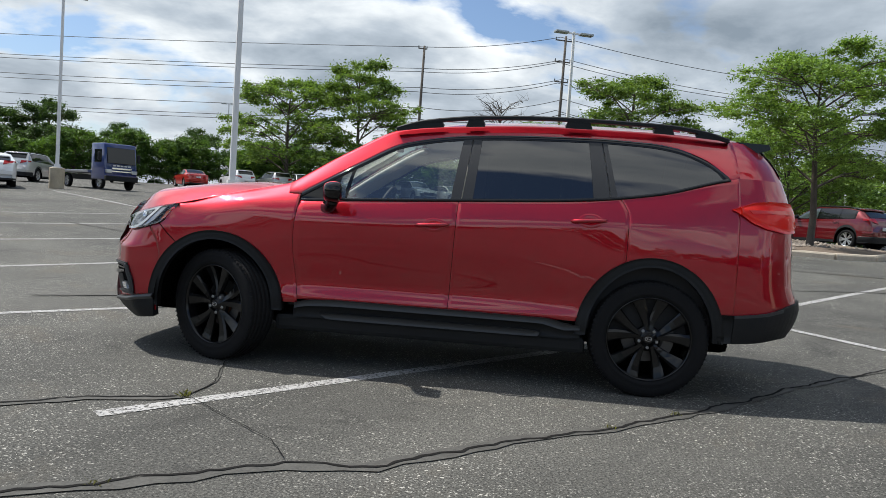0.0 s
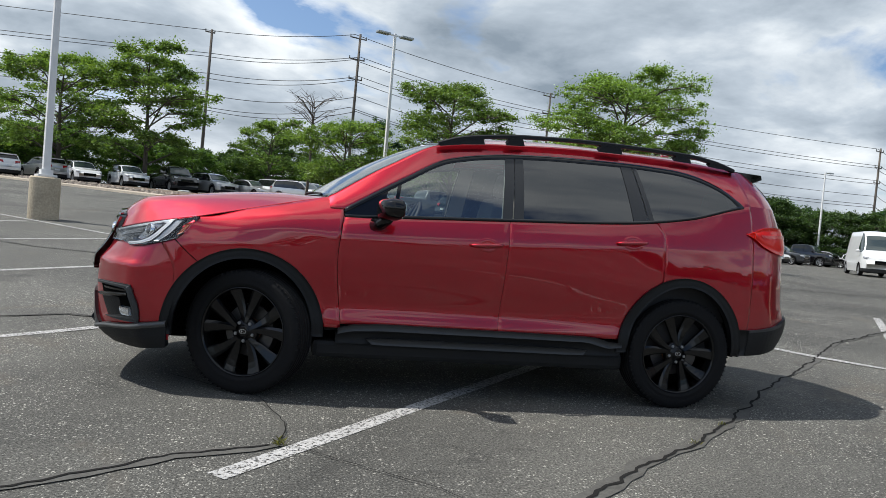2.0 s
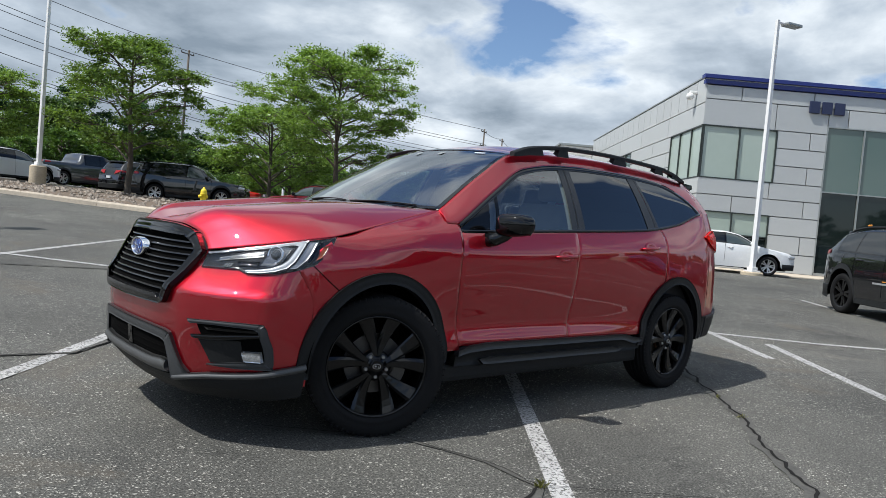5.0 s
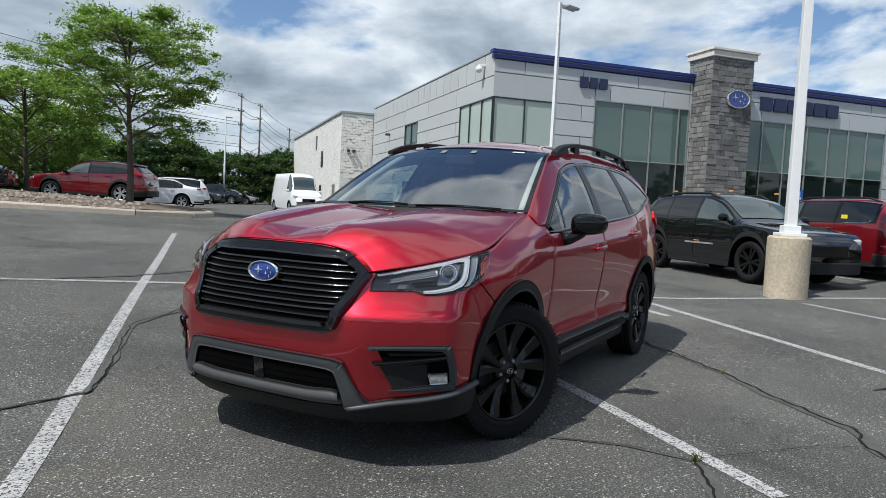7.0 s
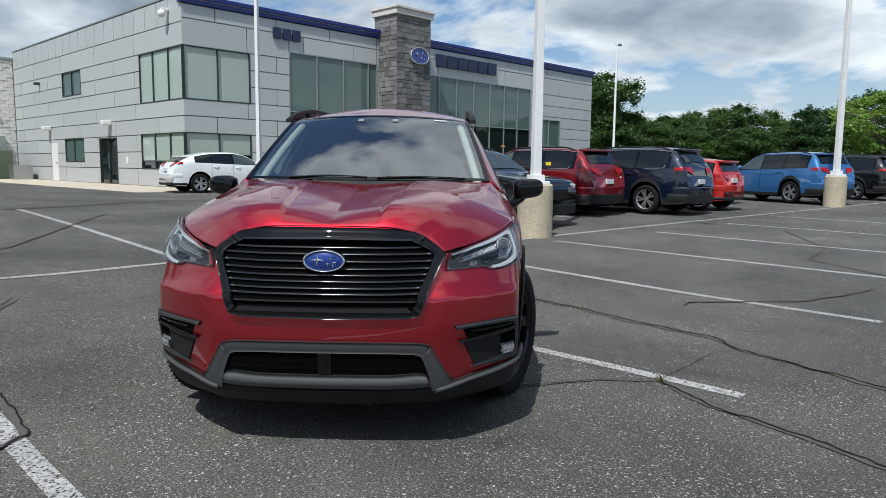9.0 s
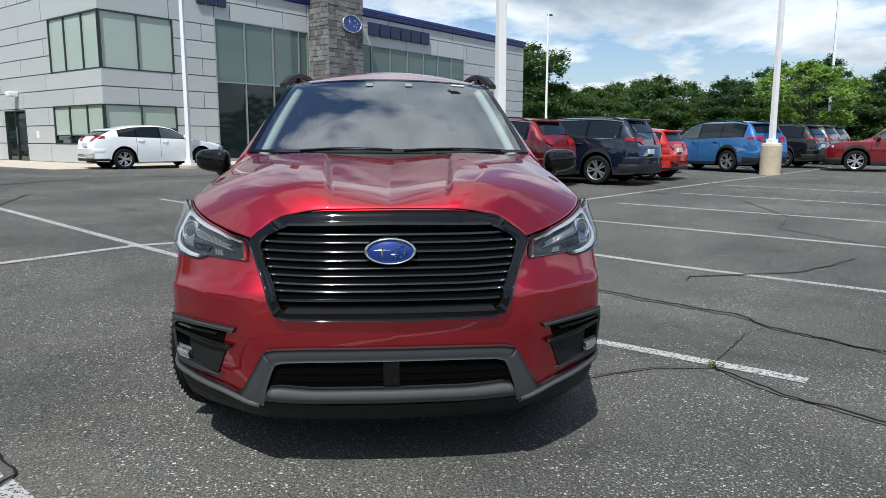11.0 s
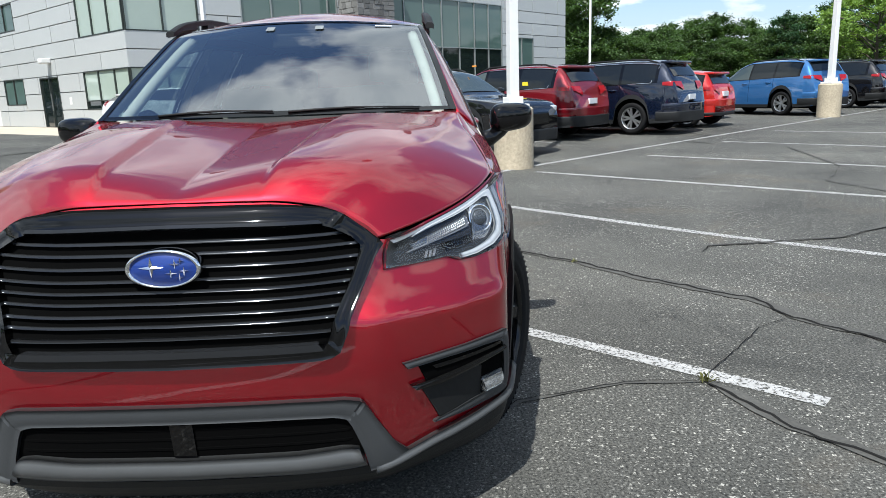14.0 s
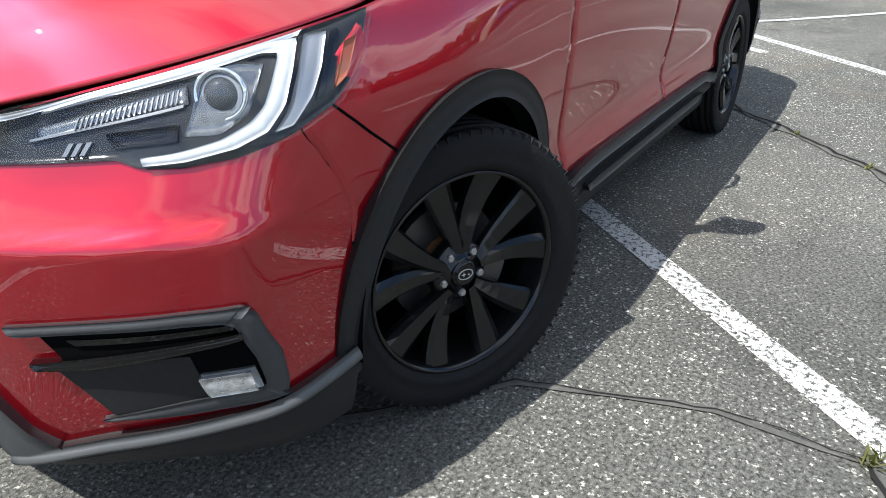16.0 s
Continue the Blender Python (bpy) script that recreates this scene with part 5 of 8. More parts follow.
HC = curve3([(-2.268, 0, 1.048), (-2.22, 0, 1.066), (-2.10, 0, 1.090), (-1.9, 0, 1.118), (-1.6, 0, 1.155), (-1.3, 0, 1.191), (-1.17, 0, 1.208)])
HS = curve3([(-2.232, 0.535, 0.928), (-2.12, 0.662, 0.957), (-1.98, 0.772, 0.991), (-1.83, 0.845, 1.023), (-1.72, 0.872, 1.046), (-1.45, 0.843, 1.113), (-1.2, 0.799, 1.175), (-0.99, 0.777, 1.226)])
HF = curve3([(-2.268, 0, 1.048), (-2.26, 0.25, 1.043), (-2.243, 0.37, 1.024), (-2.228, 0.45, 0.991), (-2.232, 0.535, 0.928)])
HR = curve3([(-1.17, 0, 1.208), (-1.14, 0.4, 1.222), (-0.99, 0.777, 1.226)])


def bonnet(u, t):
    p = (1 - t) * HF(u) + t * HR(u) + (1 - u) * HC(t) + u * HS(t) - ((1 - u) * (1 - t) * HF(0) + u * (1 - t) * HF(1) + (1 - u) * t * HR(0) + u * t * HR(1))
    s = math.sin(math.pi * u)
    lead = min(1, t / 0.17)
    z = p[2] + 0.045 * s * (lead * (2 - lead) if t < 0.435 else 1 - 0.9 * ((t - 0.435) / 0.565) ** 2)
    ridge = 0.215 + 0.10 * t
    k = min(1, max(0, (p[1] - ridge) / 0.024))
    fade = min(1, t / 0.16) * min(1, (1 - t) / 0.12 + 0.1)
    z += 0.017 * (k * k * (3 - 2 * k)) * fade * (1 - u ** 4)
    return (p[0], p[1], z)


def screen_pt(u, v):
    """Windscreen: u across from -1 to 1, v upward."""
    xe = -0.985 + 0.735 * v
    e = (xe, RY(xe), RZ(xe))
    c = (-1.135 + 0.80 * v, 0, 1.232 + 0.450 * v + 0.026 * math.sin(math.pi * v))
    k = u * u
    return (c[0] + (e[0] - c[0]) * k - 0.012 * math.sin(math.pi * v) * (1 - k), u * e[1], c[2] + (e[2] - c[2]) * k)


def build_wheel(parent, x, y, sgn, steer=0.0):
    """One wheel: tyre with tread grooves, dark alloy rim with paired blades, hub, nuts, disc."""
    w = empty("wheel")
    w.parent = parent
    w.matrix_local = pose(x, sgn * y, 0.374, 0, 0, steer) @ (Matrix.Rotation(radians(90), 4, "X") if sgn < 0 else Matrix.Rotation(radians(-90), 4, "X"))
    w["label"] = "black alloy wheel with low tyre"
    # local z points outward, 0 at the tyre's outer wall
    prof = [(0.268, -0.205), (0.285, -0.222), (0.330, -0.228), (0.362, -0.218), (0.372, -0.195)]
    for k, (a, b) in enumerate(((-0.195, -0.172), (-0.165, -0.135), (-0.127, -0.096), (-0.088, -0.058), (-0.050, -0.030))):
        prof += [(0.3745, a), (0.3745, b), (0.367, b + 0.001), (0.367, b + 0.006)]
    prof += [(0.372, -0.024), (0.364, -0.010), (0.345, -0.002), (0.318, 0.0), (0.300, -0.004), (0.296, -0.002), (0.285, -0.005), (0.272, -0.014), (0.266, -0.022)]
    bm = bmesh.new()
    lathe_into(bm, prof, 72)
    ty = part("tyre", bm, M_TYRE, w, "black tyre with grooved tread", True)
    bm = bmesh.new()
    for k in range(72):
        a = math.tau * k / 72
        for r0 in ((-0.004), ):
            m = Matrix.Rotation(a, 4, "Z") @ Matrix.Translation((0.366, 0, -0.02)) @ Matrix.Rotation(radians(20), 4, "X")
            box_into(bm, (-0.012, -0.004, -0.018), (0.0045, 0.004, 0.014), 0, m)
    part("tread_block", bm, M_TYRE, ty)
    bm = bmesh.new()
    lathe_into(bm, [(0.270, -0.018), (0.268, -0.012), (0.262, -0.012), (0.256, -0.030), (0.250, -0.09), (0.245, -0.19), (0.262, -0.20)], 64)
    rim = part("rim", bm, M_RIM, w, "satin black rim", True)
    # five pairs of twin blades
    for k in range(10):
        pair = k // 2
        base = math.tau * pair / 5 + radians(90)
        off = radians(16.6) * (1 if k % 2 else -1)
        bm = bmesh.new()
        rings = []
        for i in range(7):
            t = i / 6
            r = 0.055 + (0.258 - 0.055) * t
            a = base + off * (0.45 + 0.62 * t ** 0.8)
            half = 0.014 + 0.027 * t ** 0.9
            zt = -0.034 + 0.010 * t - 0.012 * math.sin(math.pi * t)
            c, s = math.cos(a), math.sin(a)
            sec = []
            for du, dz in ((-half, -0.035), (-half, -0.012), (-half * 0.55, -0.002), (half * 0.75, -0.010 * (1 if k % 2 else 0.2)), (half, -0.016), (half, -0.035)):
                d = du if k % 2 else -du
                sec.append(bm.verts.new((r * c - d * s, r * s + d * c, zt + dz)))
            rings.append(sec)
        for a0, a1 in zip(rings, rings[1:]):
            for j in range(5):
                bm.faces.new((a0[j], a0[j + 1], a1[j + 1], a1[j]))
        part("spoke", bm, M_RIM, rim)
    bm = bmesh.new()
    lathe_into(bm, [(0, -0.028), (0.033, -0.029), (0.036, -0.034), (0.040, -0.042), (0.070, -0.046), (0.082, -0.056), (0.084, -0.08)], 32)
    hub = part("hub", bm, M_RIM, rim, smooth=True)
    bm = bmesh.new()
    lathe_into(bm, [(0.0, -0.0265), (0.028, -0.0265), (0.030, -0.029)], 28)
    part("hub_cap", bm, M_BLKGLOSS, rim, "black cap with plain silver oval")
    bm = bmesh.new()
    lathe_into(bm, [(0.019, -0.0262), (0.0185, -0.0245), (0.0165, -0.0245), (0.016, -0.0262)], 24, Matrix.Diagonal((1.2, 0.75, 1, 1)))
    star_flat(bm, (-0.006, 0.001, -0.0245), 0.009)
    star_flat(bm, (0.009, -0.002, -0.0245), 0.006)
    part("hub_emblem", bm, M_SILVER, rim)
    for k in range(5):
        a = math.tau * k / 5 + radians(54)
        bm = bmesh.new()
        lathe_into(bm, [(0, -0.036), (0.008, -0.036), (0.011, -0.040), (0.011, -0.062)], 6, Matrix.Translation((0.058 * math.cos(a), 0.058 * math.sin(a), 0)))
        part("wheel_nut", bm, M_STEEL, rim)
    bm = bmesh.new()
    lathe_into(bm, [(0.07, -0.115), (0.160, -0.115), (0.160, -0.14), (0.07, -0.14)], 40)
    part("brake_disc", bm, M_DISC, w)
    bm = bmesh.new()
    lathe_into(bm, [(0.0, -0.10), (0.075, -0.10), (0.08, -0.14)], 24)
    part("brake_hub", bm, M_RUST, w)
    bm = bmesh.new()
    secs = []
    for k in range(8):
        a = radians(-44 + k * 9) + (0 if sgn < 0 else math.pi)
        secs.append([bm.verts.new((r * math.cos(a), r * math.sin(a), z)) for r, z in ((0.105, -0.15), (0.105, -0.088), (0.172, -0.085), (0.178, -0.15))])
    for p0, p1 in zip(secs, secs[1:]):
        for j in range(4):
            bm.faces.new((p0[j], p0[(j + 1) % 4], p1[(j + 1) % 4], p1[j]))
    bm.faces.new(secs[0]); bm.faces.new(secs[-1][::-1])
    part("brake_calliper", bm, M_DISC, w)
    # added black disc: the shade behind the spokes, put in as colour
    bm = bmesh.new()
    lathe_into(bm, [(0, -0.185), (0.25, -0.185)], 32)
    part("wheel_shade_disc", bm, M_VOID, w)


def star_flat(bm, c, r):
    vs = []
    for k in range(8):
        rr = r * (1.0 if k % 2 == 0 else 0.25)
        vs.append(bm.verts.new((c[0] + rr * math.cos(k * math.pi / 4), c[1] + rr * math.sin(k * math.pi / 4), c[2])))
    bm.faces.new(vs)


M_RIM = mat("satin_black_alloy", (0.009, 0.009, 0.0095), 0.15, 0.3, spec=0.5)


def side_out(x, z, off):
    return (x, side_y(x, z) + off, z)


def fender_out(x, z, off):
    """The front fender's surface, which runs into the nose."""
    zs, ys = side_column(x, True)
    y = spline(zs, ys)(z)
    if x < -1.76:
        k = min(1.0, (-1.76 - x) / 0.10)
        y += (nose_y(x, z) - y) * k * k * (3 - 2 * k)
    return (x, y + off, z)


def side_band(name, top, bot, off, depth, material, parent, sgn, n=30, m=3, label="", crown=0.0, smooth=True):
    return band(name, top, bot, off, depth, material, parent, sgn, n, m, label, True, crown, side_out, smooth)


def build_side(car, sgn):
    # panels
    side_panel("front_fender", SEAM_F, lift(D1, -GAP), car, sgn, True, 44, 24, 0.43)
    band("panel_gap", [(-1.853, 0.894), (-1.78, 0.828), (-1.700, 0.764)], [(-1.857, 0.891), (-1.784, 0.825), (-1.703, 0.760)], 0.0022, 0.003, M_VOID, car, sgn, 20, 1, "", True, 0.0, fender_out, False)
    d1 = side_panel("front_door", lift(D1, GAP), lift(D2, -GAP), car, sgn, False, 26, 26, 0.455)
    d2 = side_panel("rear_door", lift(D2, GAP), lift(D3, -GAP), car, sgn, False, 44, 26, 0.455)
    side_panel("rear_quarter", lift(D3, GAP), lambda z: QEND, car, sgn, False, 40, 26, 0.50)
    # added black sheet inside the panels, so the gaps read as shade
    side_panel("inner_side_shade", lambda z: -1.8, lambda z: QEND, car, sgn, False, 60, 6, 0.44, M_VOID, 0.03)
    # cladding round the arches
    for nm, (cx, rx, rz), zend in (("front_arch_cladding", FARCH, (0.335, 0.37)), ("rear_arch_cladding", RARCH, (0.37, 0.43))):
        outer, inner = [], []
        ro, so, ri, si = rx + 0.022, rz + 0.018, rx - 0.050, rz - 0.042
        for k in range(41):
            a = math.pi * k / 40
            outer.append((cx - ro * math.cos(a), 0.372 + so * math.sin(a)))
            inner.append((cx - ri * math.cos(a), 0.372 + si * math.sin(a)))
        outer = [(outer[0][0], zend[0])] + outer + [(outer[-1][0], zend[1])]
        inner = [(inner[0][0], zend[0])] + inner + [(inner[-1][0], zend[1])]
        side_band(nm, outer, inner, 0.014, 0.05, M_BLKMATT, car, sgn, 60, 3, "textured black arch cladding", 0.004)
        # wheel well liner, its shade painted in as black
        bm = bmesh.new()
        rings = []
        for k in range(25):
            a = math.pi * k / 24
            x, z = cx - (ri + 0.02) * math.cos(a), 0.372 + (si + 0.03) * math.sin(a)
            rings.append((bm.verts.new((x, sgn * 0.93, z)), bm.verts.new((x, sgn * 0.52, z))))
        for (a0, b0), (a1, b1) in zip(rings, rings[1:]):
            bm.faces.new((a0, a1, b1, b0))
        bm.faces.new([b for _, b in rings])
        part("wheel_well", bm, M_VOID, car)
    # sill cladding, in steps
    side_band("sill_cladding", [(-0.875, 0.43), (-0.80, 0.455), (-0.62, 0.468), (0.80, 0.462), (0.93, 0.43), (1.005, 0.43)], [(-0.875, 0.395), (-0.80, 0.415), (-0.60, 0.425), (0.76, 0.425), (0.90, 0.39), (1.005, 0.40)], 0.020, 0.04, M_GREYTRIM, car, sgn, 40, 2, "grey-black sill moulding")
    side_band("sill_panel", [(-0.885, 0.40), (-0.70, 0.425), (0.80, 0.425), (0.93, 0.39), (1.01, 0.40)], [(-0.885, 0.335), (-0.60, 0.335), (0.70, 0.335), (0.92, 0.335), (1.01, 0.345)], 0.006, 0.04, M_BLKMATT, car, sgn, 40, 2)
    side_band("sill_step", [(-0.70, 0.372), (-0.60, 0.378), (0.66, 0.378), (0.76, 0.370)], [(-0.66, 0.338), (-0.60, 0.335), (0.62, 0.335), (0.74, 0.338)], 0.026, 0.04, M_GREYTRIM, car, sgn, 30, 2)
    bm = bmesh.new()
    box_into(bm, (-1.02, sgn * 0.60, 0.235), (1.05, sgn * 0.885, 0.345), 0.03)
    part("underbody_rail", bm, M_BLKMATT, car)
    # window surrounds, pillars, glass
    upper_panel("roof_side", (-0.975, -0.985), (QEND, QEND), lambda x: (WT(x) + 0.022) if x < 1.86 else BELT(x) + 0.002, lambda x: RZ(x), M_HERO, car, sgn, 70, 8, 0.0, "", 0.01)
    upper_panel("window_trim", (-0.885, -0.885), (1.895, 1.875), lambda x: WT(x) - 0.005 if x < 1.85 else BELT(x) - 0.004, lambda x: min(WT(x) + 0.026, RZ(x) - 0.004), M_BLKGLOSS, car, sgn, 70, 2, 0.005, "gloss black window surround", 0.012)
    upper_panel("belt_trim", (-0.885, -0.885), (1.895, 1.87), lambda x: BELT(x) - 0.010, lambda x: BELT(x) + 0.010, M_BLKGLOSS, car, sgn, 60, 2, 0.006, "", 0.014)
    upper_panel("mirror_sail", (-0.885, -0.885), (-0.66, -0.62), lambda x: BELT(x), lambda x: WT(x), M_BLKGLOSS, d1, sgn, 8, 6, 0.001)
    upper_panel("front_door_glass", (-0.66, -0.62), (0.122, 0.168), lambda x: BELT(x), lambda x: WT(x), M_SIDEGLASS, d1, sgn, 20, 10, 0.0, "clear front door glass")
    upper_panel("glass_divider", (-0.60, -0.56), (-0.575, -0.535), lambda x: BELT(x), lambda x: WT(x), M_BLKGLOSS, d1, sgn, 2, 8, 0.003)
    upper_panel("door_pillar", (0.118, 0.164), (0.186, 0.226), lambda x: BELT(x), lambda x: WT(x), M_PILLAR, d1, sgn, 3, 8, 0.004, "satin black door pillar")
    upper_panel("door_pillar", (0.192, 0.232), (0.262, 0.290), lambda x: BELT(x), lambda x: WT(x), M_PILLAR, d2, sgn, 3, 8, 0.004, "satin black door pillar")
    upper_panel("rear_door_glass", (0.258, 0.286), (1.042, 1.008), lambda x: BELT(x), lambda x: WT(x), M_PRIVACY, d2, sgn, 20, 10, 0.0, "dark tinted rear door glass")
    upper_panel("door_pillar", (1.036, 1.002), (1.140, 1.085), lambda x: BELT(x), lambda x: WT(x), M_PILLAR, d2, sgn, 3, 8, 0.004, "satin black door pillar")
    upper_panel("quarter_pillar", (1.148, 1.092), (1.188, 1.120), lambda x: BELT(x), lambda x: WT(x), M_PILLAR, car, sgn, 2, 8, 0.003)
    upper_panel("quarter_glass", (1.184, 1.116), (1.866, 1.866), lambda x: BELT(x), lambda x: WT(x), M_PRIVACY, car, sgn, 24, 10, 0.0, "dark tinted rear quarter glass")
    # door handles with cups
    for door, x0, x1, z0, z1 in ((d1, -0.092, 0.122, 1.000, 1.016), (d2, 0.903, 1.122, 1.093, 1.110)):
        xc, zc = (x0 + x1) / 2 + 0.01, (z0 + z1) / 2
        bm = bmesh.new()
        rings = []
        for r in (1.0, 0.8, 0.5, 0.0):
            ring = []
            for k in range(24):
                a = math.tau * k / 24
                x, z = xc + 0.078 * r * math.cos(a), zc + 0.046 * r * math.sin(a)
                ring.append(bm.verts.new((x, sgn * (side_y(x, z) + (0.0015 if r == 1 else 0.001 - 0.016 * (1 - r) ** 0.6 + 0.010)), z)))
            rings.append(ring)
        for a0, a1 in zip(rings, rings[1:]):
            for k in range(24):
                bm.faces.new((a0[k], a0[(k + 1) % 24], a1[(k + 1) % 24], a1[k]))
        part("handle_cup", bm, M_HERO, door, "", True)
        bm = bmesh.new()
        pts, rad = [], []
        for k in range(11):
            t = k / 10
            x, z = x0 + (x1 - x0) * t, z0 + (z1 - z0) * t
            o = 0.030 * (1 - abs(2 * t - 1) ** 4) + 0.004
            pts.append((x, sgn * (side_y(x, z) + o), z)); rad.append(0.0125 if 0 < k < 10 else 0.008)
        tube_into(bm, pts, rad, 12)
        hd = part("door_handle", bm, M_HERO, door, "body-coloured door handle", True)
    # mirror
    mr = empty("door_mirror"); mr.parent = d1
    mr["label"] = "gloss black door mirror"
    bm = bmesh.new()
    bmesh.ops.create_uvsphere(bm, u_segments=32, v_segments=20, radius=1.0)
    for v in bm.verts:
        x, y, z = v.co
        sq = lambda a, p: math.copysign(abs(a) ** p, a)
        x, y, z = sq(x, 0.75), sq(y, 0.62), sq(z, 0.62)
        x2 = x * 0.082 if x < 0 else x * 0.045
        taper = 1 - 0.22 * (y * 0.5 + 0.5)
        v.co = Vector((-0.610 + x2 + 0.03 * y, sgn * (1.055 + 0.105 * y), 1.178 + z * 0.076 * taper - 0.012 * (y + 1) * 0 + 0.006 * y))
    part("mirror_shell", bm, M_BLKGLOSS, mr, "", True)
    bm = bmesh.new()
    tube_into(bm, [(-0.70, sgn * 0.905, 1.075), (-0.665, sgn * 0.95, 1.085), (-0.635, sgn * 1.00, 1.115), (-0.62, sgn * 1.03, 1.14)], [0.045, 0.038, 0.034, 0.03], 12)
    part("mirror_foot", bm, M_BLKGLOSS, mr, "", True)
    bm = bmesh.new()
    box_into(bm, (-0.566, sgn * 0.975, 1.125), (-0.562, sgn * 1.135, 1.225), 0.001)
    part("mirror_glass", bm, M_CHROME, mr)
    # roof rail
    rl = empty("roof_rail"); rl.parent = car
    rl["label"] = "raised black roof rail"
    top = spline([-0.30, -0.15, 0.02, 0.3, 0.85, 1.5, 1.75, 1.92], [1.662, 1.712, 1.742, 1.772, 1.790, 1.778, 1.750, 1.706])
    bm = bmesh.new()
    rings = []
    for k in range(49):
        x = -0.30 + 2.22 * k / 48
        y, z = RY(x) + 0.035, top(x)
        ring = [bm.verts.new((x, sgn * (y + a), z + b)) for a, b in ((-0.018, -0.030), (-0.020, -0.006), (-0.012, 0.0), (0.012, -0.002), (0.022, -0.010), (0.022, -0.030))]
        rings.append(ring)
    for a0, a1 in zip(rings, rings[1:]):
        for j in range(6):
            bm.faces.new((a0[j], a0[(j + 1) % 6], a1[(j + 1) % 6], a1[j]))
    bm.faces.new(rings[0]); bm.faces.new(rings[-1][::-1])
    part("rail_bar", bm, M_BLKMATT, rl)
    for xa, xb in ((-0.29, 0.02), (0.17, 0.30), (0.84, 1.02), (1.42, 1.56), (1.70, 1.91)):
        bm = bmesh.new()
        vs = []
        for x in (xa, (xa + xb) / 2, xb):
            y = RY(x) + 0.035
            inset = 0.02 if x != (xa + xb) / 2 else 0
            xt = x + (inset if x == xa else -inset if x == xb else 0)
            vs.append([bm.verts.new((q, sgn * (y + a), b)) for q, a, b in ((x, -0.02, RZ(x) + 0.012), (x, 0.022, RZ(x) - 0.012), (xt, 0.020, top(x) - 0.022), (xt, -0.018, top(x) - 0.022))])
        for a0, a1 in zip(vs, vs[1:]):
            for j in range(4):
                bm.faces.new((a0[j], a0[(j + 1) % 4], a1[(j + 1) % 4], a1[j]))
        bm.faces.new(vs[0]); bm.faces.new(vs[-1][::-1])
        part("rail_foot", bm, M_BLKMATT, rl)


def half_mirror(fn_build, car):
    for sgn in (-1, 1):
        fn_build(car, sgn)


def seam_q(z):
    """Where the bumper skin meets the fender."""
    lo, hi, x = 0.3, 1.0, SEAM_F(z)
    for _ in range(24):
        m = (lo + hi) / 2
        lo, hi = (m, hi) if nose(m, min(z, TZF(m)))[0] < x else (lo, m)
    return lo


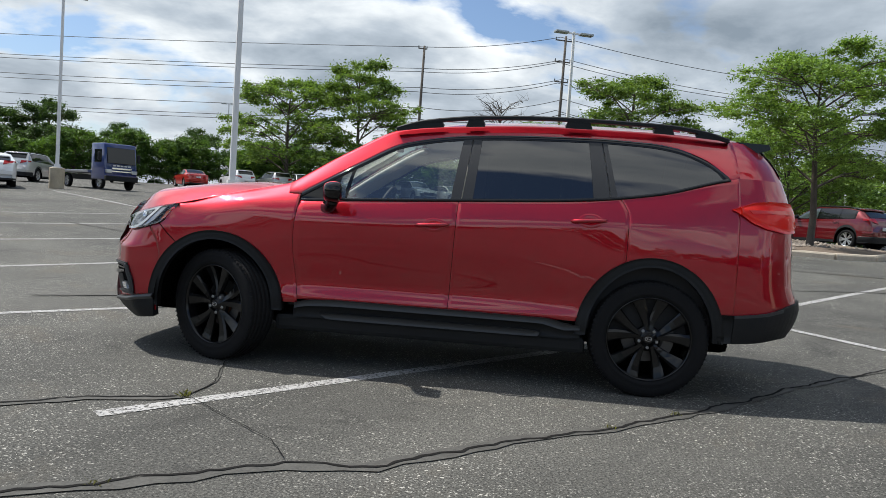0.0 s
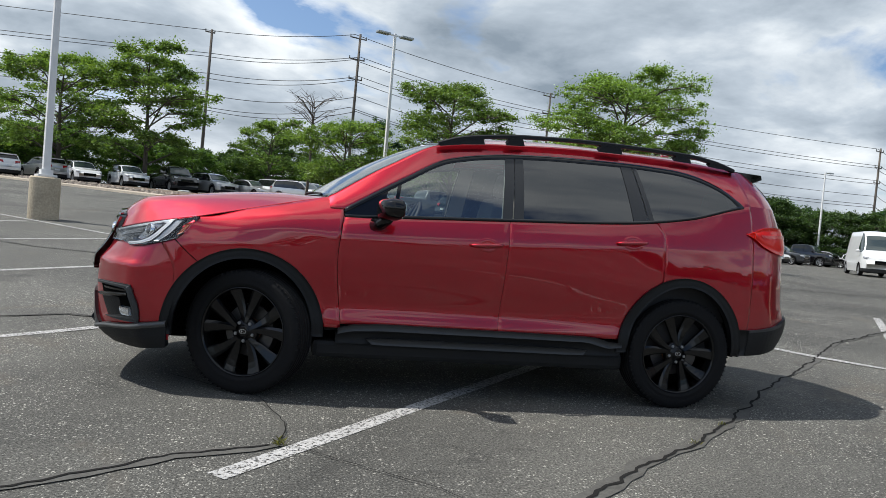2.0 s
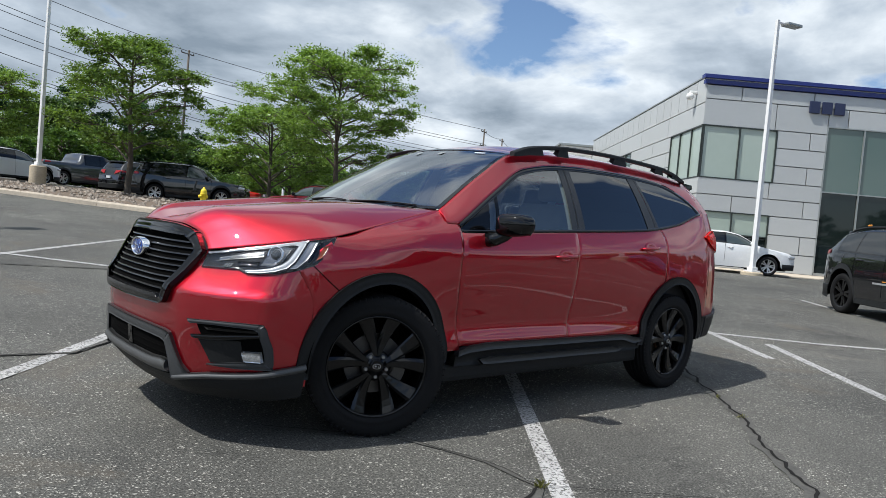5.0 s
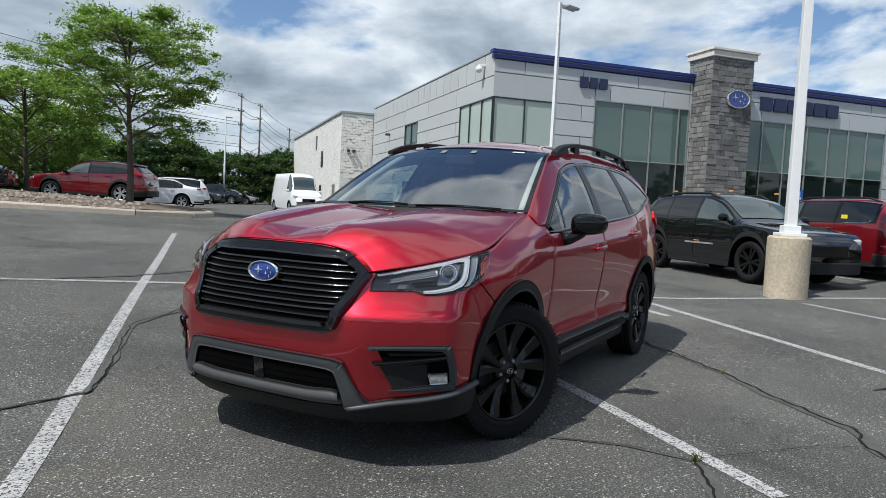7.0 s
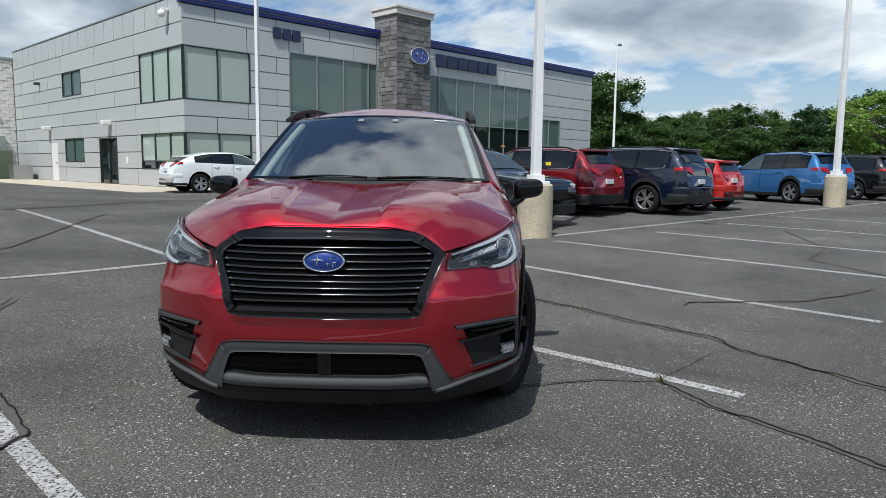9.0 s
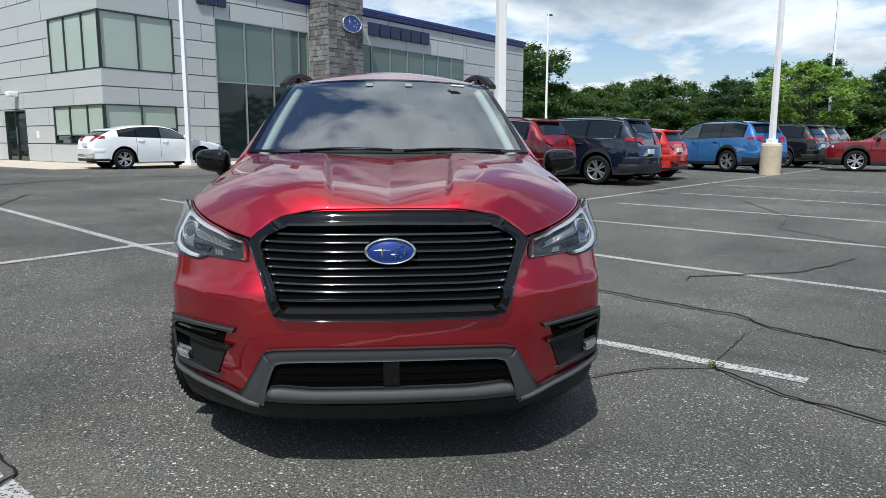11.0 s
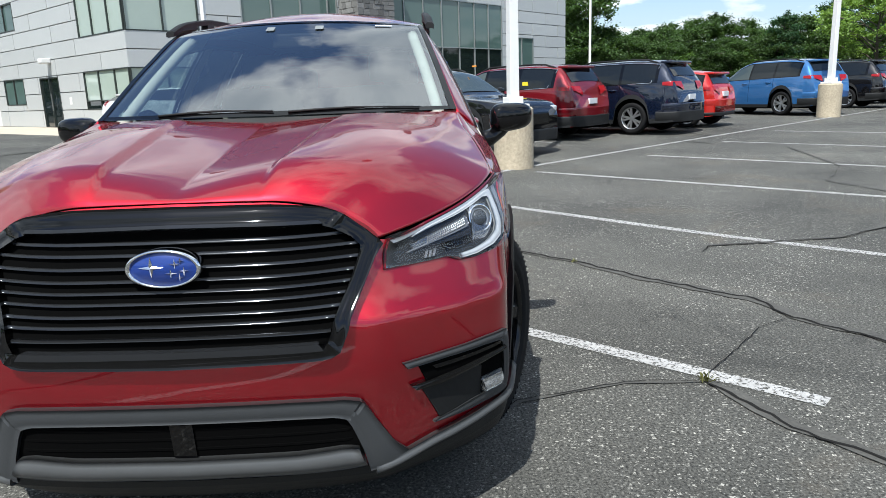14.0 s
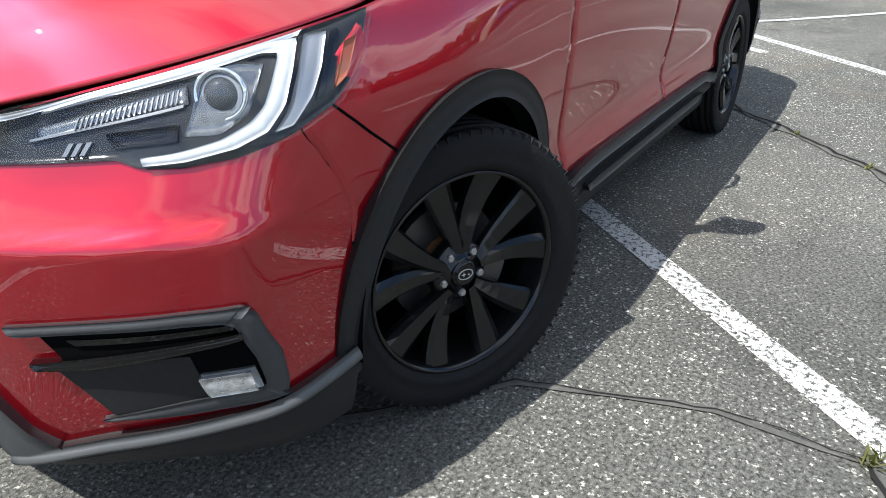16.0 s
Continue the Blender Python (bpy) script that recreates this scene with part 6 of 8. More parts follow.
def build_front(car):
    """Parts of the nose that run across the whole width."""
    table = spline([0.24, 0.36, 0.5, 0.6, 0.7, 0.76, 0.82, 0.885, 0.92, 0.96, 1.0, 1.05], [seam_q(z) for z in (0.24, 0.36, 0.5, 0.6, 0.7, 0.76, 0.82, 0.885, 0.92, 0.96, 1.0, 1.04)])

    def skin(u, v):
        q = 2 * u - 1
        z = 0.30 + (TZF(abs(q)) - 0.30) * v
        for _ in range(3):
            qq = q * table(z)
            z = 0.30 + (TZF(abs(qq)) - 0.30) * v
        return nose(q * table(z), z)
    grid("front_bumper", 110, 44, skin, M_HERO, car, -1)
    for sgn in (-1, 1):
        grid("seam_backing", 10, 14, lambda u, v: tuple(Vector(nose(0.80 + 0.2 * u, 0.45 + (min(TZF(0.80 + 0.2 * u), 1.0) - 0.45) * v)) + Vector((0.012, -0.012, -0.004))), M_HERO, car, sgn)
    cband("bumper_lip", [(0, 0.30), (0.2, 0.30), (0.41, 0.315), (0.55, 0.338), (0.75, 0.362), (0.94, 0.392), (0.985, 0.400)], [(0, 0.215), (0.2, 0.215), (0.41, 0.215), (0.55, 0.225), (0.75, 0.235), (0.94, 0.25), (0.985, 0.255)], 0.010, 0.05, M_BLKMATT, car, -1, 80, 4, "matt black lower lip", True, 0.006)
    # the intake's dark depth is painted: a black sheet on the skin, black slats
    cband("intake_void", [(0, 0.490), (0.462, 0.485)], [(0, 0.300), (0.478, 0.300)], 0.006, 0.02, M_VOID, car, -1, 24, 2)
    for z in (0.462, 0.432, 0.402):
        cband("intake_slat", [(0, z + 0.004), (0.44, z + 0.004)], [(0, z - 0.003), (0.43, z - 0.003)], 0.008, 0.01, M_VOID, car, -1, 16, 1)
    cband("radar_cover", [(0.0, 0.478), (0.030, 0.478)], [(0.0, 0.38), (0.030, 0.38)], 0.012, 0.01, M_BLKGLOSS, car, -1, 6, 2)
    cband("intake_surround", [(0, 0.534), (0.30, 0.533), (0.43, 0.528), (0.468, 0.519), (0.480, 0.508)], [(0, 0.484), (0.30, 0.483), (0.40, 0.478), (0.428, 0.468), (0.436, 0.455)], 0.018, 0.04, M_GREYTRIM, car, -1, 48, 4, "grey intake surround", False, 0.004, None, True)
    cband("skid_bar", [(0, 0.376), (0.30, 0.377), (0.42, 0.386), (0.458, 0.378)], [(0, 0.318), (0.30, 0.318), (0.42, 0.322), (0.482, 0.326)], 0.024, 0.05, M_SKID, car, -1, 40, 6, "grey skid bar", False, 0.016, None, True)
    gr = empty("grille"); gr.parent = car
    gr["label"] = "gloss black grille with thin horizontal bars"
    # black sheet on the skin paints the shade behind the bars
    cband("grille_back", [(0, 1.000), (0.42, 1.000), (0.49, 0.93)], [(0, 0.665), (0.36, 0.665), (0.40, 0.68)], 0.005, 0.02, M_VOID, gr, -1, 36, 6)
    side = spline([0.66, 0.91, 1.0], [0.392, 0.492, 0.425])
    for k, z in enumerate((0.945, 0.917, 0.886, 0.856, 0.828, 0.800, 0.770, 0.745, 0.718)):
        w = side(z)
        cband("grille_bar", [(0, z + 0.0045), (w - 0.015, z + 0.0045)], [(0, z - 0.0035), (w - 0.015, z - 0.0035)], 0.016, 0.014, M_GBAR, gr, -1, 28, 2, "", False, 0.003, None, True)
    cband("grille_frame", [(0, 1.028), (0.25, 1.026), (0.40, 1.016), (0.445, 0.998)], [(0, 0.975), (0.25, 0.973), (0.375, 0.968), (0.405, 0.957)], 0.030, 0.035, M_BLKGLOSS, gr, -1, 32, 3, "", False, 0.006, None, True)
    cband("grille_frame", [(0.395, 0.690), (0.30, 0.688), (0, 0.688)], [(0.425, 0.662), (0.395, 0.645), (0, 0.641)], 0.030, 0.035, M_BLKGLOSS, gr, -1, 32, 3, "", False, 0.005, None, True)
    cband("grille_accent", [(0, 0.690), (0.372, 0.692)], [(0, 0.674), (0.385, 0.674)], 0.040, 0.03, M_GBAR, gr, -1, 28, 2, "dark chrome lower strip")
    cband("grille_accent", [(0, 0.982), (0.375, 0.977)], [(0, 0.974), (0.385, 0.968)], 0.036, 0.03, M_GBAR, gr, -1, 28, 1)
    for sgn in (-1, 1):
        band("grille_frame", [(0.445, 0.998), (0.500, 0.955), (0.530, 0.915), (0.500, 0.84), (0.455, 0.735), (0.425, 0.662)], [(0.405, 0.957), (0.455, 0.930), (0.478, 0.905), (0.455, 0.84), (0.416, 0.745), (0.395, 0.690)], 0.030, 0.035, M_BLKGLOSS, gr, sgn, 20, 3, "", False, 0.006, None, True)


def build_nose(car, sgn):
    band("lip_edge", [(0.405, 0.320), (0.55, 0.352), (0.75, 0.378), (0.94, 0.408), (0.985, 0.418)], [(0.405, 0.296), (0.55, 0.322), (0.75, 0.346), (0.94, 0.374), (0.985, 0.382)], 0.014, 0.05, M_SKID, car, sgn, 36, 5, "grey edge of the lower lip", True, 0.016, None, True)
    band("intake_surround", [(0.468, 0.519), (0.484, 0.500), (0.510, 0.45), (0.550, 0.378), (0.590, 0.335)], [(0.428, 0.468), (0.440, 0.445), (0.450, 0.42), (0.470, 0.372), (0.492, 0.305)], 0.018, 0.04, M_GREYTRIM, car, sgn, 24, 4, "", False, 0.004, None, True)
    # fog pocket
    fp = empty("fog_lamp_pocket"); fp.parent = car
    fp["label"] = "black fog lamp pocket with blade bars"
    # black sheet gives the pocket its shaded depth by colour
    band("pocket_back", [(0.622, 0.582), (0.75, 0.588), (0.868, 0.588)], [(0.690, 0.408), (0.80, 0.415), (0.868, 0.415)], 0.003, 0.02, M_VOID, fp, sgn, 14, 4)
    band("pocket_frame", [(0.580, 0.600), (0.70, 0.606), (0.80, 0.609), (0.866, 0.609), (0.876, 0.604)], [(0.592, 0.581), (0.70, 0.586), (0.80, 0.586), (0.846, 0.583), (0.856, 0.578)], 0.010, 0.02, M_GREYTRIM, fp, sgn, 24, 4, "", False, 0.005, None, True)
    band("pocket_frame", [(0.866, 0.609), (0.882, 0.590), (0.888, 0.50), (0.886, 0.42), (0.880, 0.393)], [(0.846, 0.583), (0.858, 0.572), (0.864, 0.50), (0.862, 0.435), (0.856, 0.424)], 0.010, 0.02, M_GREYTRIM, fp, sgn, 24, 4, "", False, 0.005, None, True)
    band("pocket_frame", [(0.866, 0.428), (0.82, 0.424), (0.76, 0.417), (0.735, 0.412), (0.662, 0.396)], [(0.886, 0.392), (0.82, 0.388), (0.76, 0.386), (0.73, 0.387), (0.660, 0.391)], 0.010, 0.02, M_GREYTRIM, fp, sgn, 20, 4, "", False, 0.004, None, True)
    band("pocket_blade", [(0.598, 0.530), (0.68, 0.540), (0.78, 0.553), (0.862, 0.562)], [(0.610, 0.514), (0.68, 0.514), (0.78, 0.532), (0.862, 0.548)], 0.014, 0.03, M_BLKGLOSS, fp, sgn, 18, 4, "gloss black blade", False, 0.006, None, True)
    band("pocket_step", [(0.66, 0.572), (0.855, 0.576)], [(0.67, 0.560), (0.855, 0.566)], 0.006, 0.01, M_BLKGLOSS, fp, sgn, 8, 1)
    band("pocket_panel", [(0.628, 0.510), (0.80, 0.524), (0.800, 0.52)], [(0.676, 0.402), (0.78, 0.418), (0.795, 0.42)], 0.006, 0.01, M_BLKMATT, fp, sgn, 8, 2)
    fb = band("fog_bezel", [(0.800, 0.476), (0.858, 0.478)], [(0.806, 0.420), (0.858, 0.424)], 0.008, 0.02, M_SILVER, fp, sgn, 8, 2, "", False, 0, None, True)
    band("fog_lamp", [(0.796, 0.472), (0.852, 0.474)], [(0.802, 0.426), (0.852, 0.428)], 0.016, 0.02, M_FOG, fp, sgn, 8, 4, "clear square fog lamp", False, 0.006, None, True)
    # headlamp
    hl = empty("headlamp"); hl.parent = car
    hl["label"] = "clear headlamp with silver C-shaped running light"
    top = [(q_of(0.54), 0.922), (0.55, 0.945), (0.70, 0.980), (0.85, 1.013), (0.99, 1.036)]
    bot = [(q_of(0.54), 0.842), (0.55, 0.845), (0.605, 0.847), (0.636, 0.833), (0.69, 0.831), (0.776, 0.839), (0.874, 0.863), (0.944, 0.894), (0.985, 0.952), (0.992, 1.028)]
    band("lamp_housing", top, bot, 0.005, 0.03, M_LAMPIN, hl, sgn, 48, 8, "", True, 0, None, True)
    band("running_light", [(q_of(0.545), 0.919), (0.55, 0.942), (0.70, 0.977), (0.835, 1.008)], [(q_of(0.556), 0.911), (0.55, 0.934), (0.70, 0.968), (0.830, 0.999)], 0.011, 0.008, M_SILVER, hl, sgn, 30, 3, "", True, 0.002, None, True)
    guide = [(0.50, 0.922), (0.644, 0.957), (0.784, 0.993), (0.831, 0.995), (0.837, 0.950), (0.838, 0.904), (0.819, 0.872), (0.769, 0.852), (0.691, 0.839), (0.640, 0.836)]
    inner = [(0.50, 0.916), (0.644, 0.947), (0.772, 0.977), (0.803, 0.976), (0.803, 0.940), (0.800, 0.906), (0.782, 0.886), (0.740, 0.866), (0.672, 0.852), (0.634, 0.848)]
    band("light_guide", guide, inner, 0.013, 0.010, M_DRL, hl, sgn, 64, 4, "white C-shaped light guide", True, 0.004, None, True)
    band("guide_plate", [(0.842, 1.000), (0.848, 0.950), (0.848, 0.902), (0.832, 0.870)], [(0.890, 1.003), (0.895, 0.950), (0.890, 0.914), (0.866, 0.876)], 0.010, 0.008, M_LAMPPLATE, hl, sgn, 16, 3, "pale silver end plate", True, 0.001, None, True)
    # reflector bowls and indicator behind clear plastic
    band("turn_lamp", [(0.500, 0.896), (0.59, 0.921), (0.672, 0.943)], [(0.508, 0.880), (0.59, 0.899), (0.678, 0.918)], 0.008, 0.006, M_LAMPDARK, hl, sgn, 16, 3, "", True, 0.004, None, True)
    for k in range(20):
        q0 = 0.548 + 0.0060 * k
        zt = 0.909 + 0.26 * (q0 - 0.548)
        band("lens_rib", [(q0, zt - 0.003), (q0 + 0.0018, zt - 0.003)], [(q0, zt - 0.020), (q0 + 0.0018, zt - 0.020)], 0.0135, 0.005, M_LAMPRIB, hl, sgn, 1, 2, "", True)
    band("lamp_trim", [(0.495, 0.879), (0.58, 0.897), (0.672, 0.917)], [(0.495, 0.875), (0.58, 0.893), (0.672, 0.913)], 0.011, 0.006, M_LAMPRIB, hl, sgn, 12, 1, "", True)
    band("reflector_bowl", [(0.690, 0.968), (0.745, 0.972), (0.782, 0.965)], [(0.680, 0.875), (0.735, 0.874), (0.776, 0.898)], 0.0065, 0.004, M_LAMPDARK, hl, sgn, 12, 6, "", True, 0.002, None, True)
    for q0, z0 in ((0.545, 0.862), (0.556, 0.862), (0.567, 0.863)):
        band("lamp_trim", [(q0, z0 + 0.010), (q0 + 0.006, z0 + 0.010)], [(q0 - 0.006, z0 - 0.008), (q0, z0 - 0.008)], 0.010, 0.006, M_LAMPRIB, hl, sgn, 2, 3, "", True)
    band("lamp_shelf", [(0.585, 0.884), (0.67, 0.892)], [(0.600, 0.862), (0.675, 0.868)], 0.008, 0.006, M_BLKGLOSS, hl, sgn, 6, 2, "", True, 0.004, None, True)
    band("side_reflector", [(0.938, 0.985), (0.968, 0.993)], [(0.934, 0.918), (0.955, 0.932)], 0.010, 0.006, M_AMBER, hl, sgn, 6, 4, "dull amber side reflector", True, 0.001, None, True)
    band("lamp_trim", [(0.902, 1.004), (0.916, 1.007)], [(0.900, 0.905), (0.912, 0.908)], 0.009, 0.006, M_BLKGLOSS, hl, sgn, 4, 6, "", True)
    c = nose_out(0.724, 0.926, 0.011)
    d = (nose_out(0.724, 0.926, 0.05) - c).normalized()
    fwd = (Vector((-1, 0.10, 0)) + d * 2.2).normalized()
    fwd = Vector((fwd.x, sgn * fwd.y, fwd.z * 0.5)).normalized()
    m = Matrix.Translation((c.x, sgn * c.y, c.z)) @ fwd.to_track_quat("Z", "Y").to_matrix().to_4x4()
    bm = bmesh.new()
    lathe_into(bm, [(0.042, -0.01), (0.042, 0.008), (0.0395, 0.010), (0.0355, 0.008), (0.034, 0.000)], 36, m)
    part("projector_ring", bm, M_CHROME, hl, "", True)
    bm = bmesh.new()
    lathe_into(bm, [(0.0335, 0.000), (0.031, 0.003), (0.0275, 0.004), (0.0265, 0.003)], 36, m)
    part("projector_bezel", bm, M_LAMPPLATE, hl, "", True)
    bm = bmesh.new()
    lathe_into(bm, [(0.027, 0.002), (0.024, 0.007), (0.018, 0.011), (0.009, 0.0135), (0.0, 0.0142)], 28, m)
    part("projector_lens", bm, M_LAMPGLASS, hl, "", True)
    lens = band("lamp_lens", top, bot, 0.024, 0.016, M_LENS, hl, sgn, 30, 8, "", True, 0.006, None, True)
    lens.visible_shadow = False


# tail: plan curves by height
RQY = [0, 0.25, 0.5, 0.68, 0.82, 0.90, 0.925]
RFR = [1, 0.98, 0.92, 0.80, 0.56, 0.28, 0]
RYF, RFF = spline(Q, RQY), spline(Q, RFR)
XC = spline([0.34, 0.5, 0.62, 0.75, 0.95, 1.15, 1.3, 1.46], [2.40, 2.50, 2.53, 2.48, 2.46, 2.45, 2.42, 2.36])


def tail(q, z):
    k = side_y(QEND, z) / 0.925
    return (QEND + (XC(z) - QEND) * RFF(q), RYF(q) * k, z)


def tail_out(q, z, off):
    p = Vector(tail(q, z))
    a = Vector(tail(min(1, q + .012), z)) - Vector(tail(max(0, q - .012), z))
    n = Vector((a.y, -a.x, 0)).normalized()
    if n.x + n.y < 0:
        n = -n
    return p + n * off


def build_tail(car, sgn):
    zt = BELT(QEND)
    grid("rear_body", 40, 20, lambda u, v: tail(1 - u, 0.50 + (zt - 0.50) * v), M_HERO, car, sgn)
    band("rear_bumper", [(1.0, 0.565), (0.9, 0.575), (0.8, 0.59), (0.65, 0.64), (0.5, 0.66), (0, 0.66)], [(1.0, 0.385), (0.9, 0.39), (0.8, 0.40), (0.65, 0.42), (0.5, 0.42), (0, 0.42)], 0.014, 0.05, M_BLKMATT, car, sgn, 30, 4, "matt black rear bumper", True, 0.004, tail_out)
    band("bumper_strip", [(1.0, 0.567), (0.9, 0.577), (0.8, 0.592), (0.7, 0.62)], [(1.0, 0.550), (0.9, 0.560), (0.8, 0.575), (0.7, 0.60)], 0.020, 0.03, M_GREYTRIM, car, sgn, 20, 1, "", True, 0, tail_out)
    side_band("rear_bumper_corner", [(1.845, 0.567), (QEND, 0.567)], [(1.845, 0.385), (QEND, 0.385)], 0.014, 0.04, M_BLKMATT, car, sgn, 6, 3)
    tl = empty("tail_lamp"); tl.parent = car
    tl["label"] = "red wrap-round tail lamp"
    band("lamp_lens", [(1.0, 1.250), (0.9, 1.284), (0.8, 1.296), (0.62, 1.300), (0.5, 1.29)], [(1.0, 1.205), (0.92, 1.155), (0.82, 1.120), (0.66, 1.098), (0.5, 1.11)], 0.014, 0.03, M_REDLENS, tl, sgn, 24, 6, "", True, 0.010, tail_out, True)
    side_band("lamp_tip", [(1.90, 1.232), (QEND, 1.250)], [(1.90, 1.228), (QEND, 1.205)], 0.012, 0.02, M_REDLENS, tl, sgn, 4, 2)
    band("lamp_bar", [(0.95, 1.235), (0.7, 1.245), (0.6, 1.245)], [(0.93, 1.215), (0.7, 1.222), (0.6, 1.222)], 0.027, 0.01, M_LAMPRED, tl, sgn, 10, 1, "", True, 0, tail_out)

    def upper(u, v):
        q = 1 - u
        a = Vector(tail(q, zt))
        xt = 1.95 + (2.20 - 1.95) * RFF(q)
        b = Vector((xt, RYF(q) / 0.925 * RY(1.95) * (1 if q > 0.55 else 1), RZ(min(xt, 2.15)) + 0.05 * (1 - (RYF(q) / 0.925) ** 2)))
        p = a.lerp(b, v)
        y1 = gh_y(QEND, zt + (RZ(QEND) - zt) * v)
        return (p.x + 0.02 * math.sin(math.pi * v) * RFF(q), RYF(q) / 0.925 * y1, p.z)
    grid("tailgate_upper", 30, 10, upper, M_HERO, car, sgn)
    grid("rear_window", 16, 8, lambda u, v: tuple(Vector(upper(0.42 + 0.58 * u, 0.12 + 0.72 * v)) + Vector((0.008, 0.0, 0.004))), M_PRIVACYDK, car, sgn)


def build_centre(car):
    """Roof, bonnet, screen, spoiler, cabin."""
    def roof(u, v):
        s = 2 * u - 1
        xf, xr = -0.25 - 0.085 * (1 - s * s), 2.20 - 0.25 * abs(s) ** 3
        x = xf + (xr - xf) * v
        xe = min(max(x, -0.25), 2.15)
        c = 0.034 + 0.046 * min(1.0, v / 0.2) ** 0.7
        return (x, -s * RY(xe), RZ(xe) + c * (1 - s * s))
    grid("roof", 30, 40, roof, M_HERO, car, -1)

    def hood(u, v):
        p = bonnet(abs(2 * u - 1), v)
        return (p[0], math.copysign(p[1], 2 * u - 1), p[2])
    grid("bonnet", 150, 60, hood, M_HERO, car, -1, "", 0.008)
    ws = grid("windscreen", 40, 20, lambda u, v: screen_pt(2 * u - 1, v), M_SCREEN, car, -1, "windscreen reflecting clouds")
    ws.visible_shadow = False
    lift3 = lambda p, o: (p[0] - o * 0.55, p[1], p[2] + o * 0.83)
    for nm, fn in (("screen_border", lambda u, v: lift3(screen_pt(2 * u - 1, 0.0 + 0.035 * v), 0.003)), ("screen_border", lambda u, v: lift3(screen_pt(2 * u - 1, 0.975 + 0.025 * v), 0.003)),
                   ("screen_border", lambda u, v: lift3(screen_pt(-1 + 0.035 * u, v), 0.003)), ("screen_border", lambda u, v: lift3(screen_pt(1 - 0.035 * u, v), 0.003))):
        grid(nm, 24, 16, fn, M_BLKGLOSS, ws, -1)
    for sgn in (-1, 1):
        pts = []
        for k in range(9):
            p = screen_pt(0.915, 0.02 + 0.94 * k / 8)
            pts.append((p[0] + 0.065, sgn * (p[1] - 0.005), p[2] - 0.035))
        tube("inner_pillar", pts, [0.026] * 9, M_TRIMLIGHT, car, 10, "pale inner screen pillar trim")
    for c in (-0.19, 0.19):
        grid("screen_sensor", 3, 3, lambda u, v: lift3(screen_pt(c - 0.032 + 0.064 * u, 0.86 + 0.055 * v), 0.005), M_FRAME, ws, -1)
    grid("screen_sticker", 2, 2, lambda u, v: lift3(screen_pt(0.62 + 0.13 * u, 0.905 + 0.022 * v), 0.005), M_PLATE, ws, -1)
    # cowl and wipers

    def cowl(u, v):
        s = 2 * u - 1
        a = HR(abs(s))
        b = screen_pt(-s, 0.0)
        p = Vector((a[0], s * a[1], a[2] - 0.015)).lerp(Vector((b[0], -b[1], b[2] - 0.004)), v)
        return (p.x, -p.y, p.z)
    grid("cowl", 30, 3, cowl, M_BLKMATT, car, -1)
    for s0, s1, v1 in ((0.62, -0.02, 0.022), (-0.10, -0.80, 0.018)):
        pts = []
        for k in range(9):
            t = k / 8
            p = screen_pt(s0 + (s1 - s0) * t, 0.02 + v1 * math.sin(math.pi * t * 0.9))
            pts.append((p[0] - 0.006, p[1], p[2] + 0.006))
        tube("wiper", pts, [0.0055] * 5 + [0.004] * 4, M_BLKMATT, car, 6)
    # badge on the grille
    c = nose_out(0, 0.882, 0.040)
    mm = Matrix.Translation((c.x, 0, c.z)) @ Matrix.Rotation(radians(-90), 4, "Y") @ Matrix.Rotation(radians(90), 4, "Z") @ Matrix.Diagonal((0.097, 0.050, 1, 1))
    bm = bmesh.new()
    lathe_into(bm, [(0, 0.004), (0.86, 0.002), (0.88, 0.0)], 40, mm)
    bd = part("badge", bm, M_SIGNB, car, "blue oval badge with silver rim and plain stars", True)
    bm = bmesh.new()
    lathe_into(bm, [(0.86, 0.0), (0.89, 0.008), (0.96, 0.008), (1.0, 0.0), (1.0, -0.03)], 40, mm)
    part("badge_rim", bm, M_CHROME, bd, "", True)
    for sy, sz, r in ((0.030, 0.004, 0.028), (-0.030, 0.012, 0.013), (-0.018, -0.012, 0.014), (-0.052, -0.006, 0.012), (-0.045, 0.020, 0.010), (-0.040, -0.022, 0.011)):
        bm = bmesh.new()
        star_into(bm, (c.x - 0.004, sy, c.z + sz), r, "yz", 0.004, 1.15)
        part("star", bm, M_CHROME, bd)
    # rear spoiler
    bm = bmesh.new()
    rings = []
    for k in range(17):
        s = -1 + 2 * k / 16
        y = 0.56 * s
        z0, e = 1.70 + 0.035 * (1 - s * s), 0.10 * abs(s) ** 3
        rings.append([bm.verts.new(p) for p in ((2.0, y, z0 - 0.005), (2.30 - e, y, z0 - 0.012), (2.31 - e, y, z0 - 0.045), (2.12, y, z0 - 0.10 + 0.02 * abs(s)))])
    for a0, a1 in zip(rings, rings[1:]):
        for j in range(4):
            bm.faces.new((a0[j], a0[(j + 1) % 4], a1[(j + 1) % 4], a1[j]))
    bm.faces.new(rings[0]); bm.faces.new(rings[-1][::-1])
    part("rear_spoiler", bm, M_BLKGLOSS, car, "dark rear roof spoiler")
    # antenna fin
    bm = bmesh.new()
    vs = box_into(bm, (1.55, -0.025, 1.765), (1.75, 0.025, 1.83), 0.01)
    for v in vs:
        if v.is_valid and v.co.z > 1.80:
            v.co.x = 1.70 + (v.co.x - 1.65) * 0.3
    part("antenna", bm, M_HERO, car)
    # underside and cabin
    # underbody as a plain box, the shade under the car painted black
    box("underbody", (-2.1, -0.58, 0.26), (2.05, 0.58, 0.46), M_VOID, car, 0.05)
    box("cabin_floor", (-0.95, -0.84, 0.40), (2.0, 0.84, 0.62), M_CABIN, car)
